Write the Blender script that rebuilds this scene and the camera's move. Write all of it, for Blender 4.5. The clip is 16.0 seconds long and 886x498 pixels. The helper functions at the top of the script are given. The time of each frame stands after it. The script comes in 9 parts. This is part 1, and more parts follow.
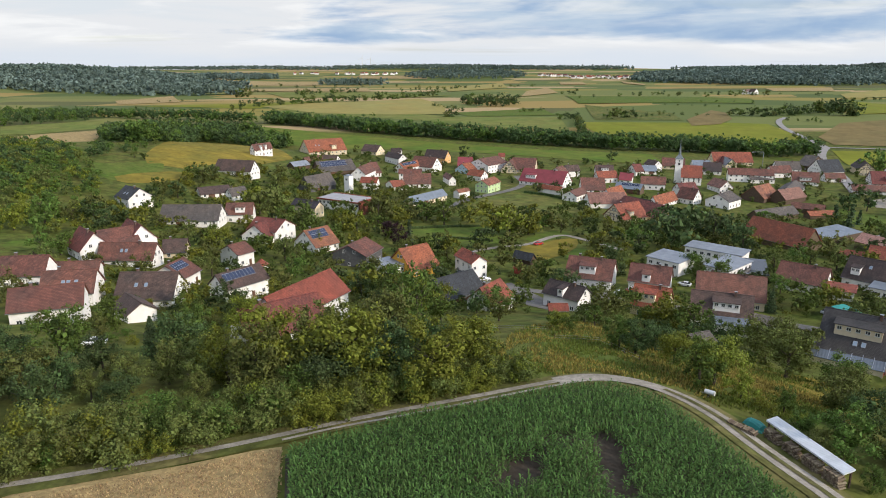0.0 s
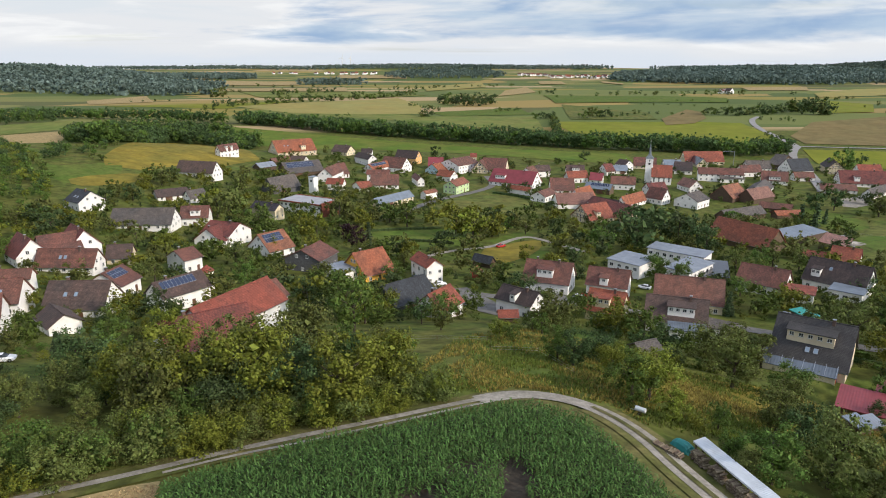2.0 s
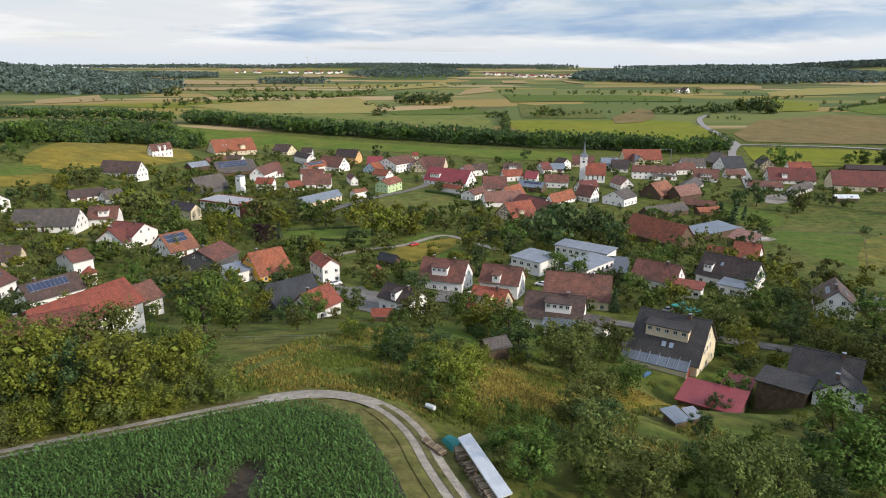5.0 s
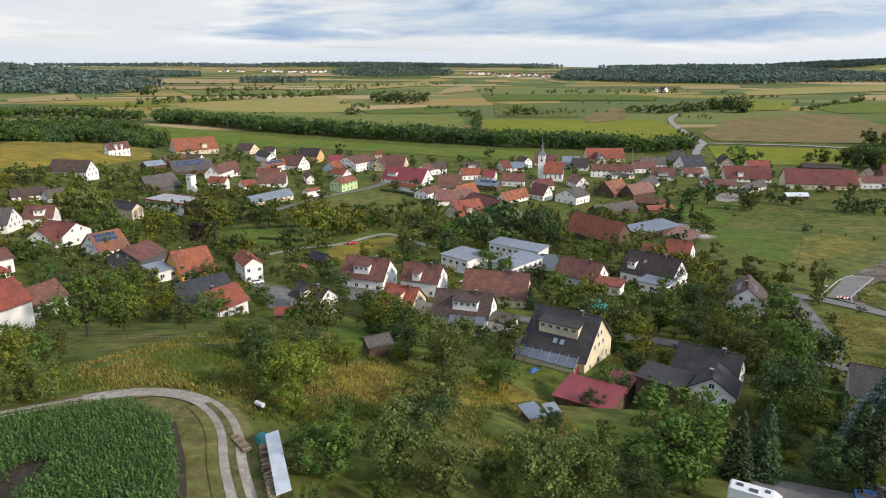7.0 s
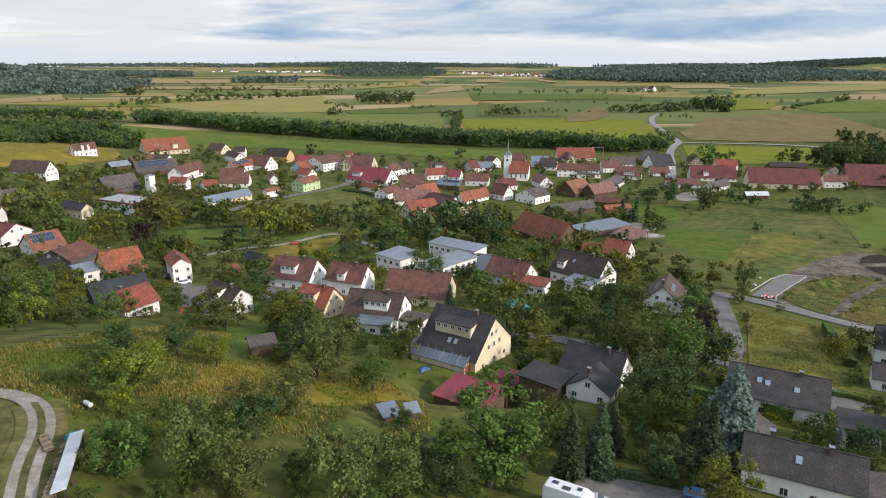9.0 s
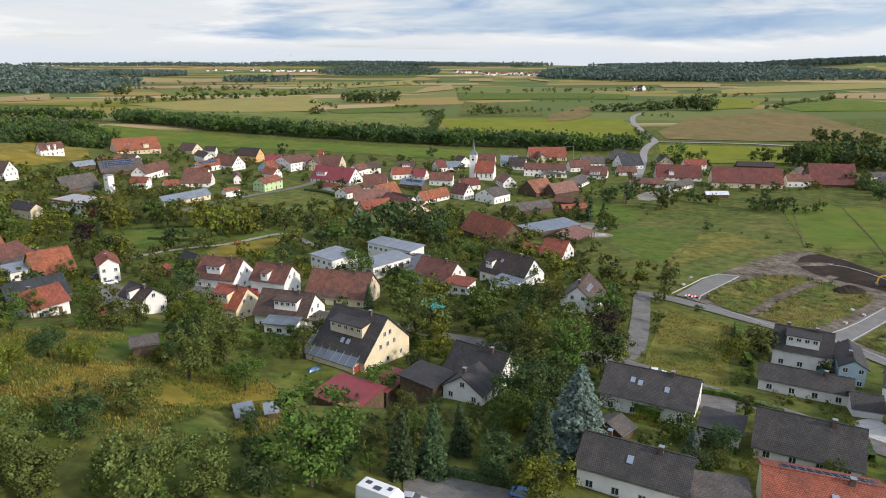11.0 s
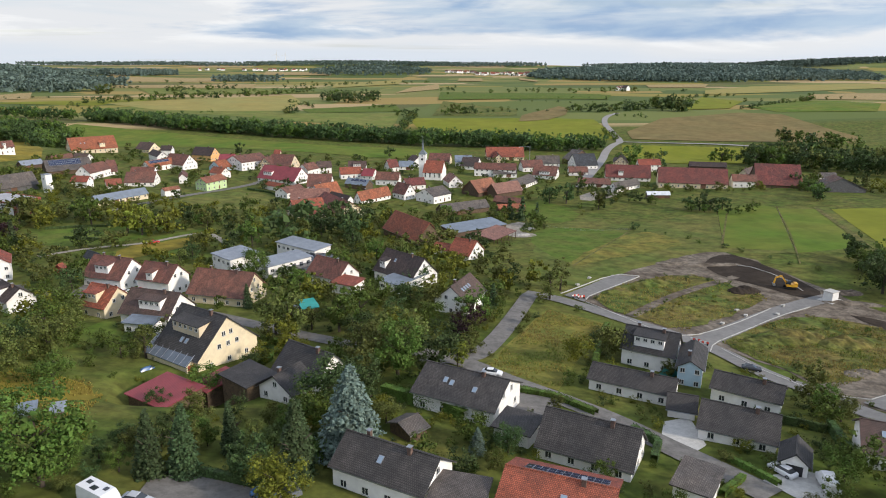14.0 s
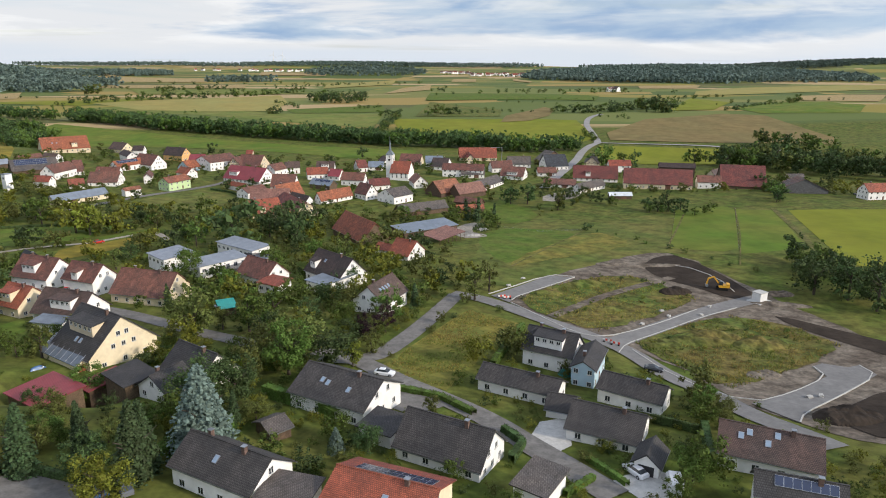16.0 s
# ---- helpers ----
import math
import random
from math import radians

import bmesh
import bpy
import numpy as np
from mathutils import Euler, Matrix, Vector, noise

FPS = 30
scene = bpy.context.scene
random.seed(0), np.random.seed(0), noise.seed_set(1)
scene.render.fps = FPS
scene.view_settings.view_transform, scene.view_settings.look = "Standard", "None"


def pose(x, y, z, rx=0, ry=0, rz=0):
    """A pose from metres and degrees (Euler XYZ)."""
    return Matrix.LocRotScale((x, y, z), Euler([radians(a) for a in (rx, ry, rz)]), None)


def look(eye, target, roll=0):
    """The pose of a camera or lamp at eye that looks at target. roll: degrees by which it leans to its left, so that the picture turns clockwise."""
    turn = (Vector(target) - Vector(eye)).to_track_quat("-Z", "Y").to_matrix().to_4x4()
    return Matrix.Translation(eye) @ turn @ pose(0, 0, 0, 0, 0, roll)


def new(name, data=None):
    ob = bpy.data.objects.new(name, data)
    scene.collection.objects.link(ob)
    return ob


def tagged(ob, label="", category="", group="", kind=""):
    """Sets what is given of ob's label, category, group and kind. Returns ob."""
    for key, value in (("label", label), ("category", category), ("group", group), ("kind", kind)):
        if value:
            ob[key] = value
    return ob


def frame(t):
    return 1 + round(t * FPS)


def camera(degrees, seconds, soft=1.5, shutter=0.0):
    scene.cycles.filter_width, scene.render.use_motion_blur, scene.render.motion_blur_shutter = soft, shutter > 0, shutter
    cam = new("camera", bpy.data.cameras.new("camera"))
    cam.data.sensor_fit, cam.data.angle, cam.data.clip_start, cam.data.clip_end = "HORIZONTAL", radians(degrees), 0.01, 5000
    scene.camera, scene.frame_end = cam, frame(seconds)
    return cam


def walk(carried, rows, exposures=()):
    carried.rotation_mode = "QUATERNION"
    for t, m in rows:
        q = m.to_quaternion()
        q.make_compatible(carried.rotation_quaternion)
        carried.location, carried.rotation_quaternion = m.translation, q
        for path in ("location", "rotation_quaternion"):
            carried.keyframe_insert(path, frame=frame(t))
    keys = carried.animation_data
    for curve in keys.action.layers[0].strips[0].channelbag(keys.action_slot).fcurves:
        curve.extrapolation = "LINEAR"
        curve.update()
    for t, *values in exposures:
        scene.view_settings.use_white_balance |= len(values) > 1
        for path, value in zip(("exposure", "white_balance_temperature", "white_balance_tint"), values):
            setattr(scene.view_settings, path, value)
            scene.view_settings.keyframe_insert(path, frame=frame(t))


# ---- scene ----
cam = camera(67.3, 16.0, 1.0, 0.2)
PATH = [
    (0, (-1.145, -3.22, 73.951), (-1.157, -1.291, 73.423), -0.1),
    (0.5, (0.364, -1.05, 74.022), (0.353, 0.879, 73.493), -0.1),
    (1, (2.484, 0.757, 73.984), (2.475, 2.686, 73.455), -0.1),
    (1.5, (5.081, 2.117, 73.812), (5.079, 4.046, 73.283), -0.1),
    (2, (7.999, 3.012, 73.613), (8.038, 4.94, 73.084), -0.1),
    (2.5, (11.307, 3.496, 73.456), (11.364, 5.424, 72.926), -0.1),
    (3, (15.014, 3.762, 73.301), (15.084, 5.69, 72.772), -0.1),
    (3.5, (18.945, 3.843, 73.159), (19.028, 5.77, 72.63), -0.1),
    (4, (23.087, 3.664, 73.121), (23.182, 5.59, 72.591), -0.0),
    (6.5, (47.426, 1.677, 72.831), (47.58, 3.598, 72.299), 0.0),
    (7, (52.93, 1.328, 72.739), (53.086, 3.249, 72.206), 0.1),
    (7.5, (58.452, 0.871, 72.667), (58.609, 2.793, 72.134), 0.1),
    (8, (63.815, 0.136, 72.823), (63.974, 2.057, 72.289), 0.1),
    (8.5, (69.419, -0.252, 72.761), (69.579, 1.669, 72.227), 0.1),
    (9, (75.297, -0.964, 72.895), (75.457, 0.957, 72.361), 0.0),
    (11.5, (103.937, -3.811, 73.33), (104.1, -1.892, 72.793), 0.0),
    (12, (109.78, -4.295, 73.331), (109.944, -2.376, 72.794), 0.1),
    (12.5, (115.704, -4.708, 73.276), (115.867, -2.788, 72.739), 0.0),
    (13, (121.406, -5.099, 73.22), (121.57, -3.179, 72.683), 0.1),
    (13.5, (126.966, -5.655, 73.275), (127.132, -3.736, 72.739), 0.1),
    (14, (132.606, -6.156, 73.263), (132.771, -4.237, 72.726), 0.1),
    (14.5, (138.438, -6.679, 73.238), (138.602, -4.759, 72.701), 0.1),
    (15, (144.106, -7.155, 73.189), (144.271, -5.235, 72.653), 0.1),
    (15.5, (149.791, -7.674, 73.134), (149.955, -5.754, 72.599), 0.1),
    (16, (155.258, -8.085, 73.161), (155.423, -6.165, 72.626), 0.2),
]
walk(cam, [(t, look(eye, target, roll)) for t, eye, target, roll in PATH])

# ---- daylight ----
SUN_TURN, SUN_HIGH = 122.0, 25.0  # degrees from north towards east, and above the horizon
world = bpy.data.worlds.new("world")
scene.world = world
world.use_nodes = True
nt = world.node_tree
nt.nodes.clear()


def wnode(kind, **values):
    n = nt.nodes.new(kind)
    for k, v in values.items():
        n.inputs[k].default_value = v
    return n


sky = nt.nodes.new("ShaderNodeTexSky")
sky.sky_type, sky.sun_disc = "NISHITA", False
sky.sun_elevation, sky.sun_rotation = radians(SUN_HIGH), radians(SUN_TURN)
out_w, bg_w = nt.nodes.new("ShaderNodeOutputWorld"), nt.nodes.new("ShaderNodeBackground")
coord = nt.nodes.new("ShaderNodeTexCoord")
split = nt.nodes.new("ShaderNodeSeparateXYZ")
nt.links.new(coord.outputs["Generated"], split.inputs[0])


def wmath(op, a, b=0.0, c=0.0):
    n = nt.nodes.new("ShaderNodeMath")
    n.operation = op
    for i, v in enumerate((a, b, c)):
        if isinstance(v, (int, float)):
            n.inputs[i].default_value = v
        else:
            nt.links.new(v, n.inputs[i])
    return n.outputs[0]


# a cloud deck: the direction is carried onto a flat layer overhead, so that clouds draw together at the horizon
up = wmath("MAXIMUM", split.outputs[2], 0.0)
lift = wmath("ADD", up, 0.05)
flat = nt.nodes.new("ShaderNodeCombineXYZ")
nt.links.new(wmath("DIVIDE", split.outputs[0], lift), flat.inputs[0])
nt.links.new(wmath("DIVIDE", split.outputs[1], lift), flat.inputs[1])


def cloud(scale, detail, shift, stretch, lo, hi):
    m = nt.nodes.new("ShaderNodeMapping")
    m.inputs["Location"].default_value, m.inputs["Scale"].default_value = shift, stretch
    nt.links.new(flat.outputs[0], m.inputs[0])
    n = wnode("ShaderNodeTexNoise", Scale=scale, Detail=detail, Roughness=0.55, Distortion=0.3)
    nt.links.new(m.outputs[0], n.inputs[0])
    r = nt.nodes.new("ShaderNodeMapRange")
    r.interpolation_type = "SMOOTHSTEP"
    r.inputs[1].default_value, r.inputs[2].default_value = lo, hi
    nt.links.new(n.outputs[0], r.inputs[0])
    return r.outputs[0]


def wmix(f, a, b):
    n = nt.nodes.new("ShaderNodeMix")
    n.data_type = "RGBA"
    for s, v in ((n.inputs[0], f), (n.inputs[6], a), (n.inputs[7], b)):
        if isinstance(v, (int, float, tuple)):
            s.default_value = v
        else:
            nt.links.new(v, s)
    return n.outputs[2]


scaled = nt.nodes.new("ShaderNodeVectorMath")
scaled.operation = "SCALE"
nt.links.new(sky.outputs[0], scaled.inputs[0])
scaled.inputs[3].default_value = 0.11
# layered cloud near the horizon: lumpy grey-blue banks over a pale haze


def bank(shift, stretch, lo, hi, detail=7.0):
    m = nt.nodes.new("ShaderNodeMapping")
    m.inputs["Location"].default_value, m.inputs["Scale"].default_value = shift, stretch
    nt.links.new(coord.outputs["Generated"], m.inputs[0])
    n = wnode("ShaderNodeTexNoise", Scale=1.0, Detail=detail, Roughness=0.56, Distortion=0.35)
    nt.links.new(m.outputs[0], n.inputs[0])
    return wramp(n.outputs[0], lo, hi)


def wramp(v, lo, hi):
    r = nt.nodes.new("ShaderNodeMapRange")
    r.interpolation_type = "SMOOTHSTEP"
    r.inputs[1].default_value, r.inputs[2].default_value = lo, hi
    nt.links.new(v, r.inputs[0])
    return r.outputs[0]


high = wmath("ADD", split.outputs[2], wmath("MULTIPLY", wmath("SUBTRACT", bank((0.35, 1.2, 0.4), (2.6, 2.6, 20.0), 0.25, 0.75), 0.5), 0.030))
haze = wmix(wramp(high, 0.004, 0.034), (0.72, 0.78, 0.86, 1), (0.80, 0.82, 0.85, 1))
haze = wmix(wmath("MULTIPLY", bank((4.2, 0.3, 1.4), (5, 5, 34), 0.46, 0.62), wramp(high, 0.020, 0.040)), haze, (0.93, 0.94, 0.95, 1))
shade = wmix(bank((7.2, 2.3, 0.1), (6, 6, 26), 0.36, 0.64), (0.33, 0.47, 0.68, 1), (0.50, 0.62, 0.76, 1))
cover = wramp(wmath("ADD", bank((1.1, 5.3, 2.2), (2.4, 2.4, 16), 0.30, 0.70), wmath("MULTIPLY", split.outputs[0], 0.8)), 0.30, 0.78)
layer = wmix(wmath("MULTIPLY", cover, wramp(high, 0.034, 0.050)), haze, shade)
layer = wmix(wmath("MULTIPLY", bank((9.4, 3.3, 6.7), (3.4, 3.4, 24), 0.50, 0.66), wramp(high, 0.050, 0.075)), layer, (0.74, 0.79, 0.84, 1))
deck = wmix(cloud(0.23, 6, (3.1, 0.4, 0), (0.5, 1, 1), 0.36, 0.66), (0.54, 0.61, 0.76, 1), (0.72, 0.79, 0.93, 1))
low = nt.nodes.new("ShaderNodeMapRange")
low.interpolation_type = "SMOOTHSTEP"
low.inputs[1].default_value, low.inputs[2].default_value = 0.45, 0.11
nt.links.new(split.outputs[2], low.inputs[0])
# the cloud is brighter on the sun's side
to_sun = nt.nodes.new("ShaderNodeVectorMath")
to_sun.operation = "DOT_PRODUCT"
to_sun.inputs[1].default_value = (math.sin(radians(SUN_TURN)), math.cos(radians(SUN_TURN)), 0.35)
nt.links.new(coord.outputs["Generated"], to_sun.inputs[0])
glow = wmath("MULTIPLY", wramp(to_sun.outputs[1], -0.1, 1.0), 0.55)
lit = nt.nodes.new("ShaderNodeVectorMath")
lit.operation = "SCALE"
nt.links.new(wmix(low.outputs[0], deck, layer), lit.inputs[0])
nt.links.new(wmath("ADD", glow, 1.0), lit.inputs[3])
deck = lit.outputs[0]
gap = wmath("MULTIPLY", cloud(0.35, 4, (1.0, 9.0, 0), (0.5, 1, 1), 0.58, 0.75), 0.3)
nt.links.new(wmix(gap, deck, scaled.outputs[0]), bg_w.inputs[0])
bg_w.inputs[1].default_value = 1.0
nt.links.new(bg_w.outputs[0], out_w.inputs[0])

sun = new("sun", bpy.data.lights.new("sun", "SUN"))
sun.data.energy, sun.data.angle, sun.data.color = 3.7, radians(6), (1.0, 0.88, 0.74)
a, e = radians(SUN_TURN), radians(SUN_HIGH)
sun.matrix_world = look((0, 0, 200), (-math.sin(a) * math.cos(e), -math.cos(a) * math.cos(e), 200 - math.sin(e)))


# ---- materials ----
def material(name, colour, rough=0.8, vary=0.25, grain=3.0, stain=0.25, bump=0.15, metal=0.0, spread=0.0, second=None, coords="Object", each=0.0):
    """A surface with fine grain and broad stains; spread: shift of tone from object to object; each: the same from loose piece to loose piece."""
    m = bpy.data.materials.new(name)
    m.use_nodes = True
    t = m.node_tree
    b = t.nodes["Principled BSDF"]
    b.inputs["Roughness"].default_value, b.inputs["Metallic"].default_value = rough, metal
    if rough >= 0.9:
        b.inputs["Specular IOR Level"].default_value = 0.12
    tc = t.nodes.new("ShaderNodeTexCoord")

    def noise_(scale, detail=4):
        n = t.nodes.new("ShaderNodeTexNoise")
        n.inputs["Scale"].default_value, n.inputs["Detail"].default_value = scale, detail
        t.links.new(tc.outputs[coords], n.inputs[0])
        return n.outputs[0]

    def mix(f, a, c, blend="MIX"):
        n = t.nodes.new("ShaderNodeMix")
        n.data_type, n.blend_type = "RGBA", blend
        for s, v in ((n.inputs[0], f), (n.inputs[6], a), (n.inputs[7], c)):
            if isinstance(v, (int, float, tuple)):
                s.default_value = v
            else:
                t.links.new(v, s)
        return n.outputs[2]

    def ramp(v, lo, hi, a, c):
        n = t.nodes.new("ShaderNodeMapRange")
        for i, w in enumerate((lo, hi, a, c)):
            n.inputs[i + 1].default_value = w
        t.links.new(v, n.inputs[0])
        return n.outputs[0]

    c4 = (*colour, 1)
    fine, broad = noise_(grain), noise_(grain * 0.09, 3)
    col = mix(ramp(broad, 0.35, 0.65, 0, 1), c4, (*second, 1)) if second else c4
    dark = tuple(v * (1 - vary) for v in colour) + (1,)
    col = mix(ramp(fine, 0.35, 0.7, 0, 1), col, dark) if not second else mix(ramp(fine, 0.35, 0.7, 0, vary), col, (0.02, 0.02, 0.015, 1))
    hsv = t.nodes.new("ShaderNodeHueSaturation")
    t.links.new(col, hsv.inputs["Color"])
    value = ramp(noise_(grain * 0.3, 5), 0.3, 0.7, 1 - stain, 1 + stain * 0.6)
    if spread or each:
        src = t.nodes.new("ShaderNodeObjectInfo").outputs["Random"] if spread else t.nodes.new("ShaderNodeNewGeometry").outputs["Random Per Island"]
        k = t.nodes.new("ShaderNodeMath")
        k.operation = "MULTIPLY"
        t.links.new(value, k.inputs[0])
        t.links.new(ramp(src, 0, 1, 1 - (spread or each), 1 + (spread or each)), k.inputs[1])
        value = k.outputs[0]
        t.links.new(ramp(src, 0, 1, 0.5 - 0.05 * (spread or each), 0.5 + 0.05 * (spread or each)), hsv.inputs["Hue"])
    t.links.new(value, hsv.inputs["Value"])
    t.links.new(hsv.outputs[0], b.inputs["Base Color"])
    if bump:
        bp = t.nodes.new("ShaderNodeBump")
        bp.inputs["Strength"].default_value = bump
        bp.inputs["Distance"].default_value = 0.3 / grain
        t.links.new(fine, bp.inputs["Height"])
        t.links.new(bp.outputs[0], b.inputs["Normal"])
    return m


def roof_material(name, colour, second, row=0.34, rough=0.75, spread=0.08):
    """Tiled roof: courses across the slope, moss and bleached streaks, tiles of slightly different tone."""
    m = material(name, colour, rough, 0.3, 2.2, 0.3, 0.0, spread=spread, second=second)
    t = m.node_tree
    b = t.nodes["Principled BSDF"]
    tc = next(n for n in t.nodes if n.bl_idname == "ShaderNodeTexCoord")
    mp = t.nodes.new("ShaderNodeMapping")
    mp.inputs["Scale"].default_value = (1, 1.3, 0)
    t.links.new(tc.outputs["Object"], mp.inputs[0])
    br = t.nodes.new("ShaderNodeTexBrick")
    for k, v in (("Scale", 1.0), ("Mortar Size", 0.06), ("Brick Width", 0.3), ("Row Height", row), ("Mortar Smooth", 0.5)):
        br.inputs[k].default_value = v
    br.inputs["Color1"].default_value, br.inputs["Color2"].default_value, br.inputs["Mortar"].default_value = (1, 1, 1, 1), (0.62, 0.62, 0.62, 1), (0.22, 0.22, 0.22, 1)
    t.links.new(mp.outputs[0], br.inputs[0])
    mx = t.nodes.new("ShaderNodeMix")
    mx.data_type, mx.blend_type = "RGBA", "MULTIPLY"
    mx.inputs[0].default_value = 0.85
    old = b.inputs["Base Color"].links[0].from_socket
    t.links.new(old, mx.inputs[6])
    t.links.new(br.outputs["Color"], mx.inputs[7])
    t.links.new(mx.outputs[2], b.inputs["Base Color"])
    bp = t.nodes.new("ShaderNodeBump")
    bp.inputs["Strength"].default_value, bp.inputs["Distance"].default_value = 0.6, 0.05
    t.links.new(br.outputs["Color"], bp.inputs["Height"])
    t.links.new(bp.outputs[0], b.inputs["Normal"])
    return m


def glassy(name, colour, rough=0.08):
    m = material(name, colour, rough, 0.1, 0.6, 0.1, 0.0)
    m.node_tree.nodes["Principled BSDF"].inputs["Specular IOR Level"].default_value = 0.8
    return m


def seamed(name, colour, step=0.5, rough=0.45, metal=0.35):
    """Sheet metal with upright seams along the fall of the roof."""
    m = material(name, colour, rough, 0.12, 1.2, 0.2, 0.0, metal)
    t = m.node_tree
    tc = next(n for n in t.nodes if n.bl_idname == "ShaderNodeTexCoord")
    w = t.nodes.new("ShaderNodeTexWave")
    w.inputs["Scale"].default_value = 1.0 / step * 0.314
    t.links.new(tc.outputs["Object"], w.inputs[0])
    bp = t.nodes.new("ShaderNodeBump")
    bp.inputs["Strength"].default_value, bp.inputs["Distance"].default_value = 0.5, 0.05
    t.links.new(w.outputs["Fac"], bp.inputs["Height"])
    t.links.new(bp.outputs[0], t.nodes["Principled BSDF"].inputs["Normal"])
    return m


ROOF = {
    "redbrown": roof_material("clay tiles red-brown", (0.300, 0.118, 0.082), (0.200, 0.096, 0.074)),
    "red": roof_material("clay tiles red", (0.480, 0.120, 0.064), (0.370, 0.105, 0.064)),
    "orange": roof_material("clay tiles orange", (0.520, 0.150, 0.068), (0.400, 0.135, 0.070)),
    "orangebrown": roof_material("clay tiles orange-brown", (0.470, 0.170, 0.090), (0.330, 0.135, 0.083)),
    "orangegrey": roof_material("clay tiles orange and grey", (0.30, 0.14, 0.09), (0.19, 0.16, 0.14)),
    "darkred": roof_material("clay tiles dark red", (0.290, 0.072, 0.056), (0.195, 0.062, 0.052)),
    "crimson": seamed("crimson sheet", (0.25, 0.045, 0.055), 0.5, 0.6, 0.0),
    "brown": roof_material("tiles brown", (0.169, 0.101, 0.081), (0.115, 0.081, 0.070)),
    "darkbrown": roof_material("tiles dark brown", (0.098, 0.062, 0.055), (0.068, 0.052, 0.049)),
    "greybrown": roof_material("weathered tiles grey-brown", (0.196, 0.161, 0.140), (0.140, 0.126, 0.119)),
    "black": roof_material("concrete tiles anthracite", (0.058, 0.056, 0.060), (0.085, 0.078, 0.075)),
    "blackbrown": roof_material("concrete tiles brown-grey", (0.094, 0.083, 0.078), (0.065, 0.061, 0.061)),
    "slate": roof_material("slate-grey tiles", (0.065, 0.075, 0.09), (0.05, 0.055, 0.065)),
    "purple": roof_material("tiles plum-grey", (0.075, 0.06, 0.085), (0.06, 0.05, 0.06)),
    "bluegrey": seamed("blue-grey sheet", (0.22, 0.26, 0.31), 0.6, 0.5),
    "metal": seamed("light grey sheet metal", (0.26, 0.29, 0.335), 0.5, 0.5, 0.2),
    "palegrey": seamed("pale grey sheet", (0.40, 0.40, 0.42), 0.5, 0.6, 0.1),
    "pink": roof_material("sun-bleached clay tiles", (0.42, 0.20, 0.15), (0.34, 0.17, 0.13)),
    "whiteroof": seamed("pale corrugated sheet", (0.66, 0.70, 0.74), 0.25, 0.5, 0.1),
    "teal": seamed("teal sheeting", (0.03, 0.30, 0.27), 0.5, 0.6, 0.0),
    "pvdark": glassy("dark solar glass", (0.018, 0.022, 0.035), 0.15),
    "pvglass": seamed("grey-blue glazed sheet", (0.16, 0.19, 0.23), 0.6, 0.25, 0.2),
}
WALL = {
    "white": material("white render", (0.84, 0.825, 0.80), 0.9, 0.05, 1.5, 0.10, 0.1, spread=0.06),
    "cream": material("cream render", (0.72, 0.62, 0.44), 0.9, 0.08, 1.5, 0.12, 0.1, spread=0.08),
    "yellow": material("yellow-orange render", (0.75, 0.42, 0.08), 0.9, 0.08, 1.5, 0.1, 0.1),
    "orangewall": material("apricot render", (0.75, 0.45, 0.2), 0.9, 0.08, 1.5, 0.1, 0.1),
    "green": material("pale green render", (0.52, 0.66, 0.36), 0.9, 0.06, 1.5, 0.1, 0.1),
    "lightblue": material("pale blue render", (0.46, 0.60, 0.68), 0.9, 0.06, 1.5, 0.1, 0.1),
    "greywood": material("grey weathered boards", (0.12, 0.12, 0.125), 0.85, 0.4, 4.0, 0.3, 0.4),
    "wood": material("brown weathered boards", (0.13, 0.085, 0.055), 0.85, 0.45, 4.0, 0.35, 0.4, spread=0.2),
    "redwood": material("red painted boards", (0.35, 0.06, 0.04), 0.8, 0.3, 4.0, 0.2, 0.3),
}
PAINT = material("white painted wood", (0.72, 0.72, 0.70), 0.6, 0.05, 2.0, 0.08, 0.0)
GLASS = glassy("window glass", (0.035, 0.042, 0.05))
PANEL = glassy("solar cells", (0.02, 0.032, 0.075), 0.18)
PANEL_FRAME = material("aluminium edging", (0.5, 0.52, 0.55), 0.4, 0.05, 2, 0.05, 0, 0.8)
CHIMNEY = material("chimney brick", (0.17, 0.115, 0.095), 0.9, 0.4, 5, 0.3, 0.4)
DARK = material("dark opening", (0.03, 0.03, 0.032), 0.8, 0.2, 2, 0.2, 0)
DOOR = material("brown door", (0.15, 0.07, 0.04), 0.6, 0.3, 3, 0.2, 0.2)
TRIM = material("dark fascia boards", (0.10, 0.075, 0.06), 0.7, 0.2, 3, 0.2, 0.2)
TIMBER = material("dark timber frame", (0.11, 0.06, 0.04), 0.8, 0.3, 4, 0.2, 0.2)
METAL = material("zinc", (0.4, 0.42, 0.45), 0.4, 0.1, 3, 0.2, 0, 0.8)
BARK = material("bark", (0.09, 0.075, 0.06), 0.95, 0.5, 5, 0.3, 0.6)


